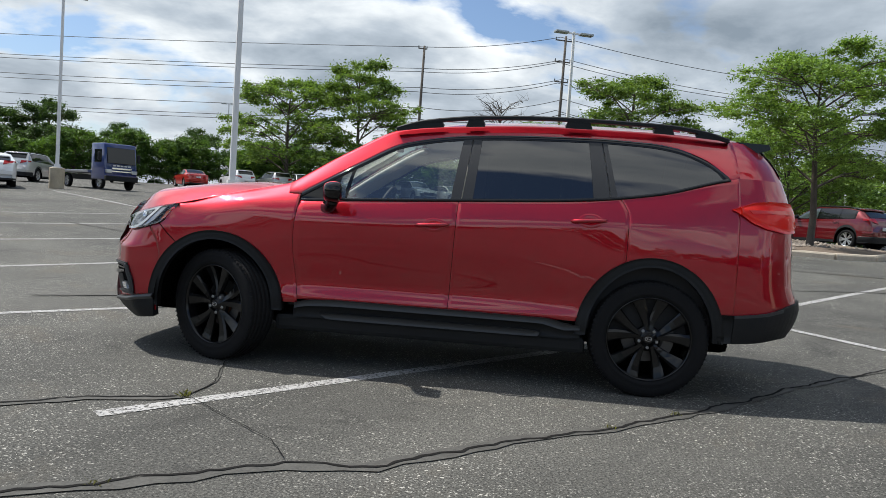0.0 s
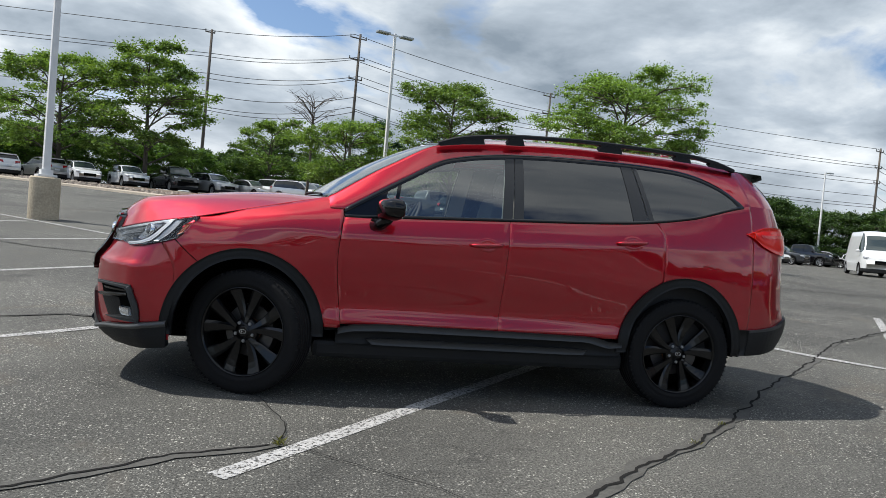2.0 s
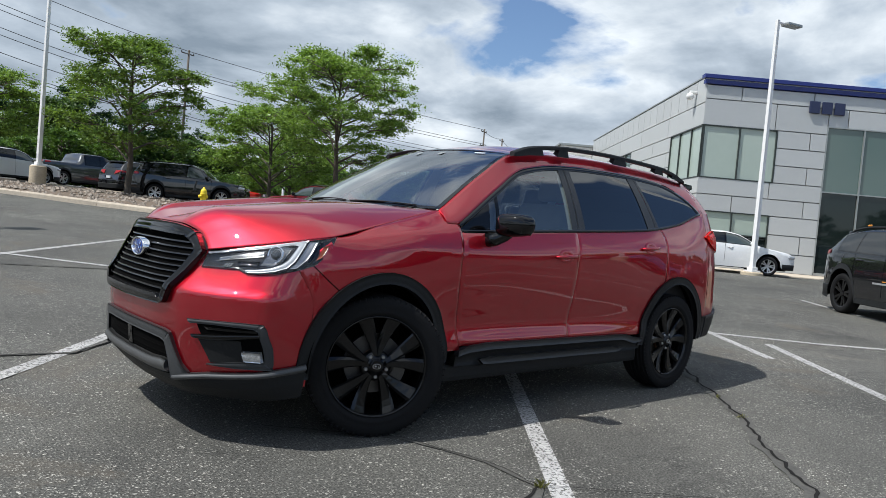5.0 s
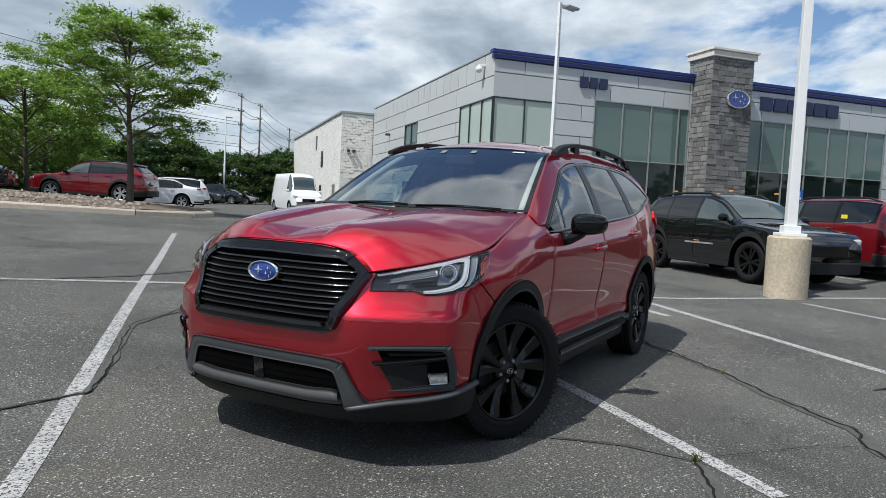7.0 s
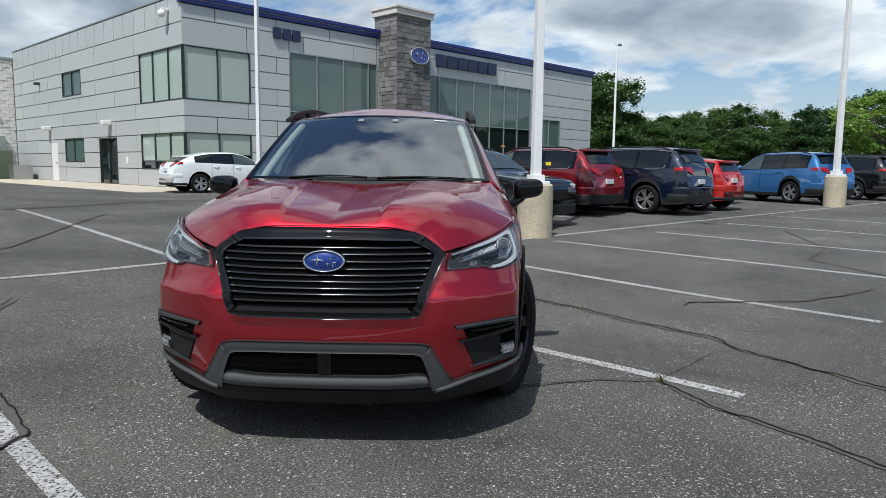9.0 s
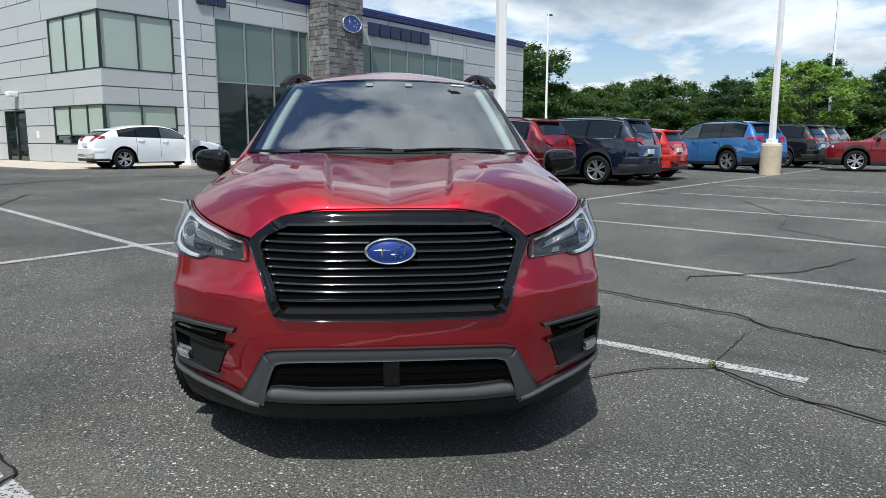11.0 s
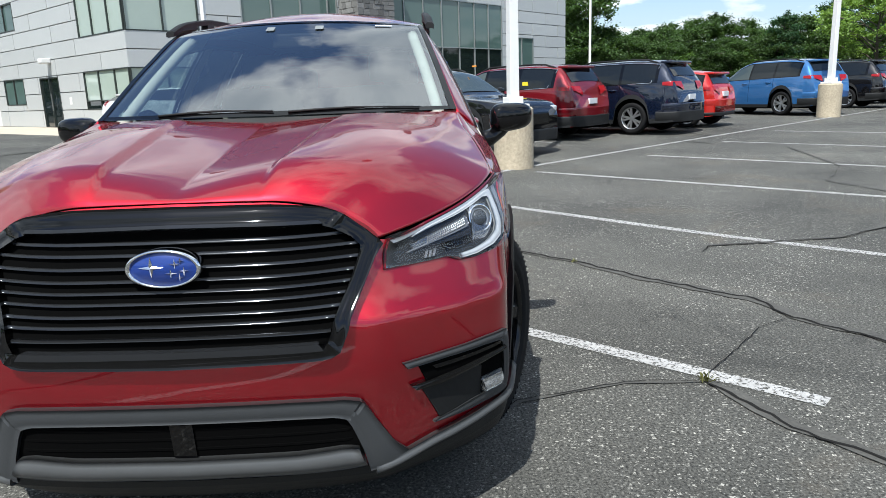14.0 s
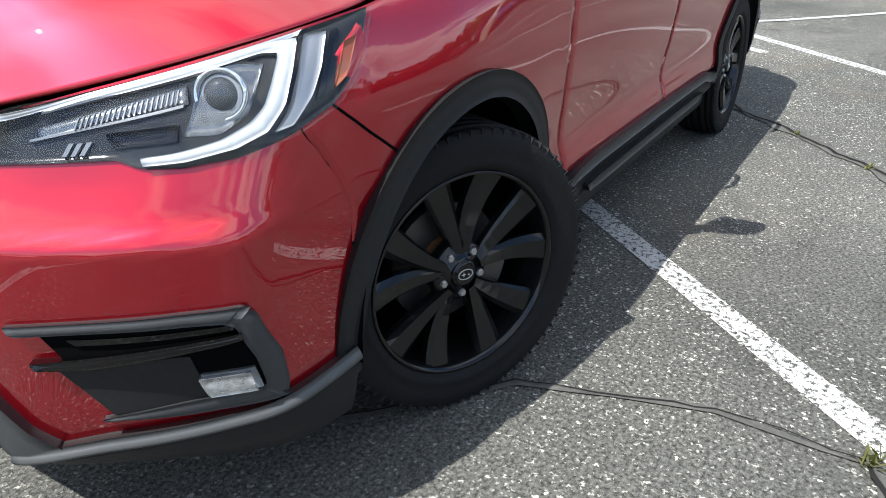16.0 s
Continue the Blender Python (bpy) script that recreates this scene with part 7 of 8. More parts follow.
    # added black block that fills the engine bay with painted shade
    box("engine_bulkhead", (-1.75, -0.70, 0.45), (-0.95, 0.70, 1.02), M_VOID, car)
    bm = bmesh.new()
    vs = box_into(bm, (-1.02, -0.80, 0.75), (-0.52, 0.80, 1.16), 0.06)
    part("dashboard", bm, M_CABIN, car, "dark dashboard", True)
    for k, y in enumerate((-0.40, 0.40)):
        st = empty("front_seat"); st.parent = car
        bm = bmesh.new(); box_into(bm, (-0.22, y - 0.26, 0.60), (0.30, y + 0.26, 0.82), 0.06)
        part("cushion", bm, M_SEAT, st, "", True)
        bm = bmesh.new(); box_into(bm, (-0.07, -0.25, 0.0), (0.07, 0.25, 0.60), 0.055, pose(0.30, y, 0.78, 0, 14, 0))
        part("backrest", bm, M_SEAT, st, "", True)
        bm = bmesh.new(); box_into(bm, (-0.05, -0.13, 0.0), (0.05, 0.13, 0.19), 0.045, pose(0.47, y, 1.385, 0, 12, 0))
        part("headrest", bm, M_SEAT, st, "", True)
    for x in (1.05, 1.75):
        rs = empty("rear_seat"); rs.parent = car
        bm = bmesh.new(); box_into(bm, (x - 0.45, -0.66, 0.60), (x + 0.02, 0.66, 0.84), 0.06)
        part("cushion", bm, M_SEAT, rs, "", True)
        bm = bmesh.new(); box_into(bm, (-0.07, -0.66, 0.0), (0.07, 0.66, 0.58), 0.055, pose(x, 0, 0.80, 0, 14, 0))
        part("backrest", bm, M_SEAT, rs, "", True)
        for y in (-0.42, 0.42):
            bm = bmesh.new(); box_into(bm, (-0.05, -0.12, 0), (0.05, 0.12, 0.17), 0.04, pose(x + 0.16, y, 1.36, 0, 12, 0))
            part("headrest", bm, M_SEAT, rs, "", True)
    bm = bmesh.new()
    m = pose(-0.42, -0.40, 1.08, 0, -65, 0)
    rings = []
    for k in range(28):
        a = math.tau * k / 28
        rings.append([bm.verts.new(m @ Vector(((0.185 + 0.016 * math.cos(b)) * math.cos(a), (0.185 + 0.016 * math.cos(b)) * math.sin(a), 0.016 * math.sin(b)))) for b in (0, 1.57, 3.14, 4.71)])
    for k in range(28):
        a0, a1 = rings[k], rings[(k + 1) % 28]
        for j in range(4):
            bm.faces.new((a0[j], a0[(j + 1) % 4], a1[(j + 1) % 4], a1[j]))
    box_into(bm, (-0.18, -0.025, -0.012), (0.18, 0.025, 0.012), 0.008, m)
    part("steering_wheel", bm, M_CABIN, car, "", True)

    def liner(u, v):
        p = roof(u, 0.03 + 0.92 * v)
        return (p[0], p[1] * 0.95, p[2] - 0.045)
    grid("headliner", 16, 16, liner, M_TRIMLIGHT, car, -1)
    for sgn in (-1, 1):
        upper_panel("inner_pillar", (-0.93, -0.95), (0.10, 0.12), lambda x: WT(x) + 0.004, lambda x: RZ(x) - 0.006, M_TRIMLIGHT, car, sgn, 24, 3, -0.032, "pale inner pillar trim")
        for a, b in (((0.12, 0.17), (0.26, 0.29)), ((1.04, 1.01), (1.18, 1.12))):
            upper_panel("inner_pillar", a, b, lambda x: BELT(x), lambda x: WT(x), M_TRIMLIGHT, car, sgn, 3, 6, -0.03)
        upper_panel("inner_pillar", (1.80, 1.78), (1.94, 1.94), lambda x: BELT(x) - 0.1, lambda x: RZ(x) - 0.01, M_TRIMLIGHT, car, sgn, 3, 6, -0.03)
        box("door_card", (-0.85, sgn * 0.80, 0.60), (1.9, sgn * 0.86, 1.10), M_CABIN, car)
    box("cabin_mirror", (-0.42, -0.12, 1.55), (-0.37, 0.12, 1.62), M_CABIN, car, 0.01)


M_PILLAR = mat("satin_black_pillar", (0.022, 0.023, 0.025), 0.38, spec=0.4)
M_SKID = mat("grey_skid_plastic", (0.060, 0.062, 0.063), 0.42, 0.0, var=0.06, scale=20)
M_GBAR = mat("dark_chrome", (0.040, 0.042, 0.046), 0.12, 0.6, spec=0.4)
M_LAMPGLASS = mat("lamp_glass", (0.045, 0.05, 0.055), 0.04, 0.1, coat=0.6)
M_LAMPRIB = mat("dull_lamp_trim", (0.26, 0.265, 0.27), 0.25, 0.6)
M_LAMPPLATE = mat("silver_lamp_plate", (0.36, 0.37, 0.385), 0.22, 0.6, var=0.1, scale=60)
M_FOG = mat("clear_fog_lens", (0.62, 0.64, 0.66), 0.10, 0.7, coat=0.8, var=0.75, scale=60)
M_LAMPIN = mat("lamp_interior", (0.022, 0.023, 0.025), 0.14, spec=0.35, var=0.5, scale=40)
M_LAMPDARK = mat("smoked_reflector", (0.20, 0.205, 0.21), 0.10, 0.8, coat=1.0, var=0.5, scale=70)
M_DRL = mat("white_light_guide", (0.46, 0.48, 0.50), 0.22, 0.1, coat=0.3, var=0.15, scale=60)
M_LAMPRED = mat("bright_red_lens", (0.75, 0.04, 0.02), 0.15, coat=0.6)
M_PRIVACYDK = mat("dark_rear_glass", (0.012, 0.013, 0.014), 0.03, coat=0.6)


def build_hero():
    car = empty("suv", label="deep red SUV with black wheels parked across white bay lines", category="car")
    half_mirror(build_side, car)
    build_front(car)
    half_mirror(build_nose, car)
    half_mirror(build_tail, car)
    build_centre(car)
    for sgn in (-1, 1):
        build_wheel(car, -1.445, 0.938 if sgn < 0 else 0.912, sgn, -24 if sgn < 0 else -14)
        build_wheel(car, 1.445, 0.938, sgn, 0)


build_hero()

# ---- other vehicles: front at +x in their own frame ----
M_TINT = mat("tinted_car_glass", (0.008, 0.010, 0.011), 0.03, spec=0.55)
M_CLEARISH = mat("reflecting_screen_glass", (0.045, 0.060, 0.060), 0.04, spec=0.9)
M_TAILDK = mat("dark_red_lamp_lens", (0.30, 0.006, 0.010), 0.10, spec=0.6)
M_ALLOY = mat("silver_alloy", (0.55, 0.56, 0.57), 0.3, 0.85)
M_HEADL = mat("clear_headlamp", (0.55, 0.57, 0.60), 0.12, 0.4, coat=0.8)
PAINTS = {
    "black": paint("black_car_paint", (0.004, 0.004, 0.005), 0.0, 0.4, 0.1),
    "red": paint("red_car_paint", (0.16, 0.005, 0.010), 0.3, 0.42, 0.1),
    "dark_red": paint("dark_red_paint", (0.13, 0.003, 0.006), 0.2, 0.4, 0.1),
    "bright_red": paint("bright_red_paint", (0.40, 0.012, 0.008), 0.0, 0.5, 0.1),
    "blue": paint("dark_blue_paint", (0.004, 0.008, 0.022), 0.2, 0.4, 0.1),
    "light_blue": paint("light_blue_paint", (0.035, 0.13, 0.32), 0.3, 0.4, 0.1),
    "white": paint("white_paint", (0.72, 0.73, 0.73), 0.0, 0.4),
    "silver": paint("silver_paint", (0.46, 0.46, 0.45), 0.6, 0.32),
    "grey": paint("grey_paint", (0.05, 0.053, 0.057), 0.4, 0.35, 0.1),
    "truck_blue": paint("truck_blue_paint", (0.008, 0.026, 0.13), 0.1, 0.4, 0.2),
}
STYLES = {
    "suv": dict(L=4.65, W=1.84, wb=2.68, fo=0.92, r=0.355, top=[(0, .70), (.012, .84), (.05, .96), (.24, 1.07), (.285, 1.14), (.42, 1.56), (.50, 1.65), (.75, 1.66), (.90, 1.60), (.955, 1.30), (.985, 1.02), (1, .70)], belt=(1.00, 1.13), win=[(.31, .505), (.52, .70), (.715, .885)], ws=(.292, .425), rg=(.905, .958)),
    "crossover": dict(L=4.47, W=1.80, wb=2.67, fo=0.90, r=0.36, top=[(0, .68), (.012, .82), (.05, .93), (.25, 1.05), (.29, 1.12), (.43, 1.50), (.52, 1.58), (.70, 1.58), (.86, 1.50), (.945, 1.22), (.985, 1.0), (1, .68)], belt=(0.98, 1.13), win=[(.315, .52), (.535, .72), (.73, .85)], ws=(.295, .435), rg=(.865, .95)),
    "wagon": dict(L=4.82, W=1.84, wb=2.745, fo=0.95, r=0.35, top=[(0, .68), (.012, .82), (.05, .93), (.26, 1.05), (.30, 1.12), (.43, 1.52), (.51, 1.61), (.76, 1.62), (.90, 1.56), (.955, 1.26), (.985, 1.02), (1, .68)], belt=(0.99, 1.10), win=[(.32, .505), (.52, .70), (.715, .885)], ws=(.305, .435), rg=(.905, .96)),
    "hatch": dict(L=4.48, W=1.78, wb=2.67, fo=0.90, r=0.335, top=[(0, .60), (.012, .72), (.05, .82), (.24, .97), (.28, 1.03), (.44, 1.40), (.54, 1.46), (.68, 1.44), (.84, 1.31), (.945, 1.09), (.985, .95), (1, .62)], belt=(0.92, 1.07), win=[(.315, .52), (.535, .70), (.71, .82)], ws=(.285, .445), rg=(.865, .95)),
    "sedan": dict(L=4.75, W=1.82, wb=2.75, fo=0.95, r=0.335, top=[(0, .58), (.012, .70), (.05, .80), (.25, .95), (.29, 1.0), (.43, 1.36), (.54, 1.44), (.68, 1.42), (.83, 1.13), (.88, 1.09), (.97, 1.04), (.99, .90), (1, .62)], belt=(0.90, 1.00), win=[(.32, .51), (.525, .70), (.715, .77)], ws=(.295, .435), rg=(.69, .825)),
    "mini": dict(L=3.85, W=1.72, wb=2.50, fo=0.70, r=0.31, top=[(0, .66), (.012, .78), (.05, .88), (.25, .95), (.29, 1.02), (.38, 1.34), (.46, 1.41), (.75, 1.40), (.92, 1.33), (.965, 1.05), (.985, .9), (1, .64)], belt=(0.92, 0.96), win=[(.31, .55), (.565, .74), (.755, .91)], ws=(.295, .385), rg=(.925, .965)),
    "van": dict(L=5.6, W=2.04, wb=3.5, fo=0.95, r=0.34, top=[(0, .70), (.01, .95), (.04, 1.15), (.13, 1.38), (.15, 1.44), (.235, 2.24), (.28, 2.46), (.35, 2.54), (.8, 2.54), (.985, 2.50), (.995, 1.5), (1, .7)], belt=(1.28, 1.30), win=[(.165, .30)], ws=(.152, .238), rg=None),
    "pickup": dict(L=5.7, W=1.98, wb=3.6, fo=0.98, r=0.39, top=[(0, .80), (.01, 1.0), (.04, 1.12), (.22, 1.22), (.25, 1.28), (.33, 1.76), (.39, 1.88), (.56, 1.87), (.615, 1.78), (.635, 1.36), (.655, 1.30), (.98, 1.30), (.993, 1.1), (1, .78)], belt=(1.18, 1.22), win=[(.265, .415), (.43, .575)], ws=(.255, .335), rg=None),
}


def small_wheel(parent, x, y, r, sgn, rim_mat):
    w = empty("wheel"); w.parent = parent
    w.matrix_local = pose(x, y, r, -90 * sgn, 0, 0)
    bm = bmesh.new()
    lathe_into(bm, [(r * .68, -0.20), (r * .93, -0.21), (r, -0.185), (r, -0.035), (r * .97, -0.008), (r * .86, 0.0), (r * .72, -0.004), (r * .69, -0.015)], 36)
    part("tyre", bm, M_TYRE, w, "", True)
    bm = bmesh.new()
    lathe_into(bm, [(r * .70, -0.012), (r * .66, -0.020), (r * .64, -0.09)], 36)
    for k in range(5):
        for o in (-0.16, 0.16):
            a0 = math.tau * k / 5
            c0, s0 = math.cos(a0 + o * .6), math.sin(a0 + o * .6)
            c1, s1 = math.cos(a0 + o * 1.3), math.sin(a0 + o * 1.3)
            h = r * .055
            p = [(r * .1 * c0 - h * s0, r * .1 * s0 + h * c0, -0.035), (r * .1 * c0 + h * s0, r * .1 * s0 - h * c0, -0.035), (r * .67 * c1 + h * 1.2 * s1, r * .67 * s1 - h * 1.2 * c1, -0.022), (r * .67 * c1 - h * 1.2 * s1, r * .67 * s1 + h * 1.2 * c1, -0.022)]
            f = [bm.verts.new(q) for q in p]
            b = [bm.verts.new((q[0], q[1], q[2] - 0.03)) for q in p]
            bm.faces.new(f)
            for i in range(4):
                bm.faces.new((f[i], b[i], b[(i + 1) % 4], f[(i + 1) % 4]))
    lathe_into(bm, [(0, -0.025), (r * .14, -0.028), (r * .17, -0.06)], 16)
    part("rim", bm, rim_mat, w)
    # added black disc that paints the shade behind the rim
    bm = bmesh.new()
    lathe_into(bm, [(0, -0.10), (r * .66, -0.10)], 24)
    part("wheel_shade_disc", bm, M_VOID, w)


def vehicle(style, colour, x, y, heading, label, rims="silver", cladding=True, rails=True, name="parked_car", detail=1, group="parked cars", scale=1.0, sticker=False, chrome=False, roof=None):
    S = STYLES[style]
    L, W, wb, r = S["L"], S["W"], S["wb"], S["r"]
    top = spline([p[0] for p in S["top"]], [p[1] for p in S["top"]])
    xf, xr = L / 2 - S["fo"], L / 2 - S["fo"] - wb
    pm = PAINTS[colour]
    car = empty(name, pose(x, y, ground_z(x, y) + 0.004, 0, 0, heading) @ Matrix.Diagonal((scale, scale, scale, 1)), label=label, category="van" if style == "van" else "pickup truck" if style == "pickup" else "car", group=group)

    def X(s):
        return L / 2 - s * L

    def hw(s):
        e = abs(2 * s - 1)
        return W / 2 * (1 - 0.20 * e ** 9 - 0.02 * e ** 2)

    def zb(s):
        return min(S["belt"][0] + (S["belt"][1] - S["belt"][0]) * s, top(s) - 0.02)

    def zl(s):
        q = X(s)
        z = 0.23 + 0.05 * abs(2 * s - 1) ** 6
        for c in (xf, xr):
            t = (q - c) / (r + 0.075)
            if abs(t) < 1:
                z = max(z, r + (r + 0.085) * math.sqrt(1 - t * t))
        return min(z, zb(s) - 0.03)

    def low_y(s, z):
        k = (z - 0.62) / 0.5
        return hw(s) * (1 - 0.045 * k * k - (0.02 if 0.5 < z < 0.62 else 0) * 0)

    def edge(s):
        dz = max(0.0, top(s) - zb(s))
        t = min(1.0, dz / 0.5)
        return hw(s) * (0.95 - 0.22 * t - 0.10 * (1 - t)), top(s) - 0.012 - 0.045 * t

    def up_y(s, z):
        ye, ze = edge(s)
        yb = low_y(s, zb(s))
        t = (z - zb(s)) / max(0.02, ze - zb(s))
        return yb + (ye - yb) * t + 0.018 * math.sin(math.pi * min(1, max(0, t)))

    def top_z(s, f):
        ye, ze = edge(s)
        return ze + (top(s) - ze) * (1 - f * f)
    ss = sorted(set(np.round(np.concatenate([np.linspace(0, 1, 44), np.linspace(0, 0.06, 6), np.linspace(0.94, 1, 6)] + [(L / 2 - c - np.cos(np.linspace(0, math.pi, 13)) * (r + 0.0745)) / L for c in (xf, xr)]), 4)))
    cols = []
    for s in ss:
        a, b = zl(s), zb(s)
        half = [(low_y(s, a + (b - a) * k / 6), a + (b - a) * k / 6) for k in range(7)]
        ye, ze = edge(s)
        half += [(up_y(s, b + (ze - b) * k / 4), b + (ze - b) * k / 4) for k in range(1, 5)]
        half += [(ye * f, top_z(s, f)) for f in (0.75, 0.5, 0.25, 0.0)]
        full = [(-yy, z) for yy, z in half] + [(yy, z) for yy, z in reversed(half[:-1])]
        cols.append([(X(s), yy, z) for yy, z in full])
    n = len(cols[0])
    vs = [p for c in cols for p in c]
    fs = [(i * n + j, i * n + j + 1, (i + 1) * n + j + 1, (i + 1) * n + j) for i in range(len(cols) - 1) for j in range(n - 1)]
    fs.append(tuple(range(n)))
    fs.append(tuple((len(cols) - 1) * n + j for j in reversed(range(n))))
    body = link_mesh("body", vs, fs, pm, car, "", True)
    # plain underbody box, shaded by its black colour
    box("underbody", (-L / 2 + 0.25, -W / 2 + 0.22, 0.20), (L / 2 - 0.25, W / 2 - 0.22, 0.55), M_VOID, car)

    def surf(nm, nu, nv, fn, m, par=car, lab=""):
        v2, f2 = [], []
        for j in range(nv + 1):
            for i in range(nu + 1):
                v2.append(fn(i / nu, j / nv))
        f2 = [(j * (nu + 1) + i, j * (nu + 1) + i + 1, (j + 1) * (nu + 1) + i + 1, (j + 1) * (nu + 1) + i) for j in range(nv) for i in range(nu)]
        return link_mesh(nm, v2, f2, m, par, lab, True)
    for sg in (-1, 1):
        wa, wz = S["win"][0][0] - 0.012, S["win"][-1][1] + 0.014

        def around(u, v):
            t = wa + (wz - wa) * u
            lo, hi = zb(t) + 0.012, max(zb(t) + 0.016, edge(t)[1] - 0.022)
            z = lo + (hi - lo) * v
            return (X(t), sg * (up_y(t, z) + 0.003), z)
        surf("window_surround", 36, 4, around, M_BLKGLOSS)
        if chrome:
            pts = []
            for k in range(13):
                t = S["win"][1][0] + (wz - S["win"][1][0]) * k / 12
                z = max(zb(t) + 0.016, edge(t)[1] - 0.024)
                pts.append((X(t), sg * (up_y(t, z) + 0.006), z))
            for k in range(1, 6):
                t = wz - (wz - S["win"][-1][0]) * k / 6
                z = zb(t) + 0.014
                pts.append((X(t), sg * (up_y(t, z) + 0.006), z))
            tube("window_strip", pts, 0.009, M_CHROME, car, 6)
        for k, (a, b) in enumerate(S["win"]):
            def fn(u, v, a=a, b=b):
                s = a + (b - a) * u
                lo = zb(s) + 0.03
                hi = max(lo + 0.01, edge(s)[1] - 0.05)
                z = lo + (hi - lo) * v
                return (X(s), sg * (up_y(s, z) + 0.006), z)
            surf("side_window", 12, 4, fn, M_CLEARISH if (k == 0 and detail) else M_TINT)
        if style not in ("van",):
            cuts = [S["win"][0][0] - 0.02] + [(p[1] + q[0]) / 2 for p, q in zip(S["win"], S["win"][1:])]
            for k, cs in enumerate(cuts[:3]):
                def seam(u, v, cs=cs):
                    z0, z1 = max(zl(cs), 0.40), zb(cs)
                    z = z0 + (z1 - z0) * v
                    return (X(cs) - 0.005 + 0.010 * u, sg * (low_y(cs, z) + 0.0015), z)
                surf("door_seam", 1, 8, seam, M_VOID)
        if cladding:
            def cl(u, v):
                s = 0.02 + 0.96 * u
                z = zl(s) + 0.095 * v
                return (X(s), sg * (low_y(s, z) + 0.008 + 0.012 * (1 - v)), z)
            surf("lower_cladding", 70, 2, cl, M_BLKMATT)
        for c in (xf, xr):
            # arch liner in black, standing for the shade around the wheel
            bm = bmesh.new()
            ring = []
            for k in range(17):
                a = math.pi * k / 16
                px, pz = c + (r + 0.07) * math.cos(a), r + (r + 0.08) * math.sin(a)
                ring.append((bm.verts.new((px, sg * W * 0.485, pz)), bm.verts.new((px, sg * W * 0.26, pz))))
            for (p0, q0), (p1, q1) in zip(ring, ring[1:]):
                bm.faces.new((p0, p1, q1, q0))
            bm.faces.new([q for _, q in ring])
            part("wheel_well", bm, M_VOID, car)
            small_wheel(car, c, sg * (W / 2 - 0.025), r, sg, M_ALLOY if rims == "silver" else M_RIM)
        # lamps, mirror, handles, rails
        sh = 0.035
        zh = top(0.03) - 0.10
        bm = bmesh.new()
        box_into(bm, (-0.16, -0.20, -0.055), (0.10, 0.17, 0.06), 0.03, pose(X(sh) - 0.02, sg * (hw(sh) - 0.19), zh, 0, 8, -sg * 28))
        part("headlamp", bm, M_HEADL, car, "", True)
        if style != "van":
            za, zc = zb(0.95) - 0.17, zb(0.95) + 0.03

            def lamp(u, v):
                if u < 0.5:
                    t = 0.925 + 0.05 * (u * 2)
                    z = min(za + 0.10 + (zc - za - 0.10) * v - (1 - u * 2) * 0.03 * v + (1 - u * 2) * 0.02, zb(t) + 0.16)
                    return (X(t), sg * ((low_y(t, z) if z < zb(t) else up_y(t, z)) + 0.012), z)
                f = 1.0 - 0.42 * (u * 2 - 1)
                z = za + 0.10 * (1 - (u * 2 - 1)) + (zc - za - 0.10 * (1 - (u * 2 - 1))) * v
                t = float(np.interp(-z, [-p[1] for p in S["top"][-4:]], [p[0] for p in S["top"][-4:]]))
                return (X(t) - 0.020, sg * edge(t)[0] * f, z)
            surf("tail_lamp", 16, 5, lamp, M_TAILDK)
        s0 = S["win"][0][0] + 0.02
        bm = bmesh.new()
        bmesh.ops.create_uvsphere(bm, u_segments=14, v_segments=8, radius=1.0)
        for v in bm.verts:
            v.co = Vector((X(s0) + v.co.x * 0.07, sg * (hw(s0) + 0.06) + v.co.y * 0.11, zb(s0) + 0.09 + v.co.z * 0.075))
        part("door_mirror", bm, pm if colour in ("white", "red", "light_blue", "blue") else M_BLKGLOSS, car, "", True)
        if detail and style not in ("van",):
            for k, sx in enumerate((S["win"][0][1] - 0.03, (S["win"][1][1] - 0.03) if len(S["win"]) > 1 else S["win"][0][1])):
                zz = zb(sx) - 0.10
                yy = low_y(sx, zz)
                tube("door_handle", [(X(sx) - 0.10, sg * (yy + 0.005), zz), (X(sx), sg * (yy + 0.035), zz), (X(sx) + 0.10, sg * (yy + 0.005), zz)], 0.014, pm, car, 6)
        if rails and style in ("suv", "wagon", "crossover"):
            pts = []
            for k in range(9):
                s = 0.46 + 0.42 * k / 8
                ye, ze = edge(s)
                pts.append((X(s), sg * (ye * 0.93), top_z(s, .93) + (0.045 if 0 < k < 8 else 0.0)))
            tube("roof_rail", pts, 0.022, M_BLKMATT, car, 6)
    if roof:
        surf("roof_panel", 10, 16, lambda u, v: (X(0.42 + 0.47 * v), (2 * u - 1) * edge(0.42 + 0.47 * v)[0], top_z(0.42 + 0.47 * v, 2 * u - 1) + 0.007), roof)
    # screens
    a, b = S["ws"]
    surf("windscreen", 12, 8, lambda u, v: (X(a + (b - a) * v) + 0.006, (2 * u - 1) * edge(a + (b - a) * v)[0] * 0.93, top_z(a + (b - a) * v, (2 * u - 1) * .93) + 0.010), M_CLEARISH)
    if S["rg"]:
        c, d = S["rg"]
        surf("rear_window", 10, 6, lambda u, v: (X(c + (d - c) * v) - 0.010, (2 * u - 1) * edge(c + (d - c) * v)[0] * 0.90, top_z(c + (d - c) * v, (2 * u - 1) * .9) + 0.008), M_TINT)
    # nose and tail
    zg = top(0.012) - 0.18
    box("grille", (L / 2 - 0.06, -0.42, zg - 0.12), (L / 2 + 0.012, 0.42, zg + 0.10), M_BLKGLOSS, car, 0.03)
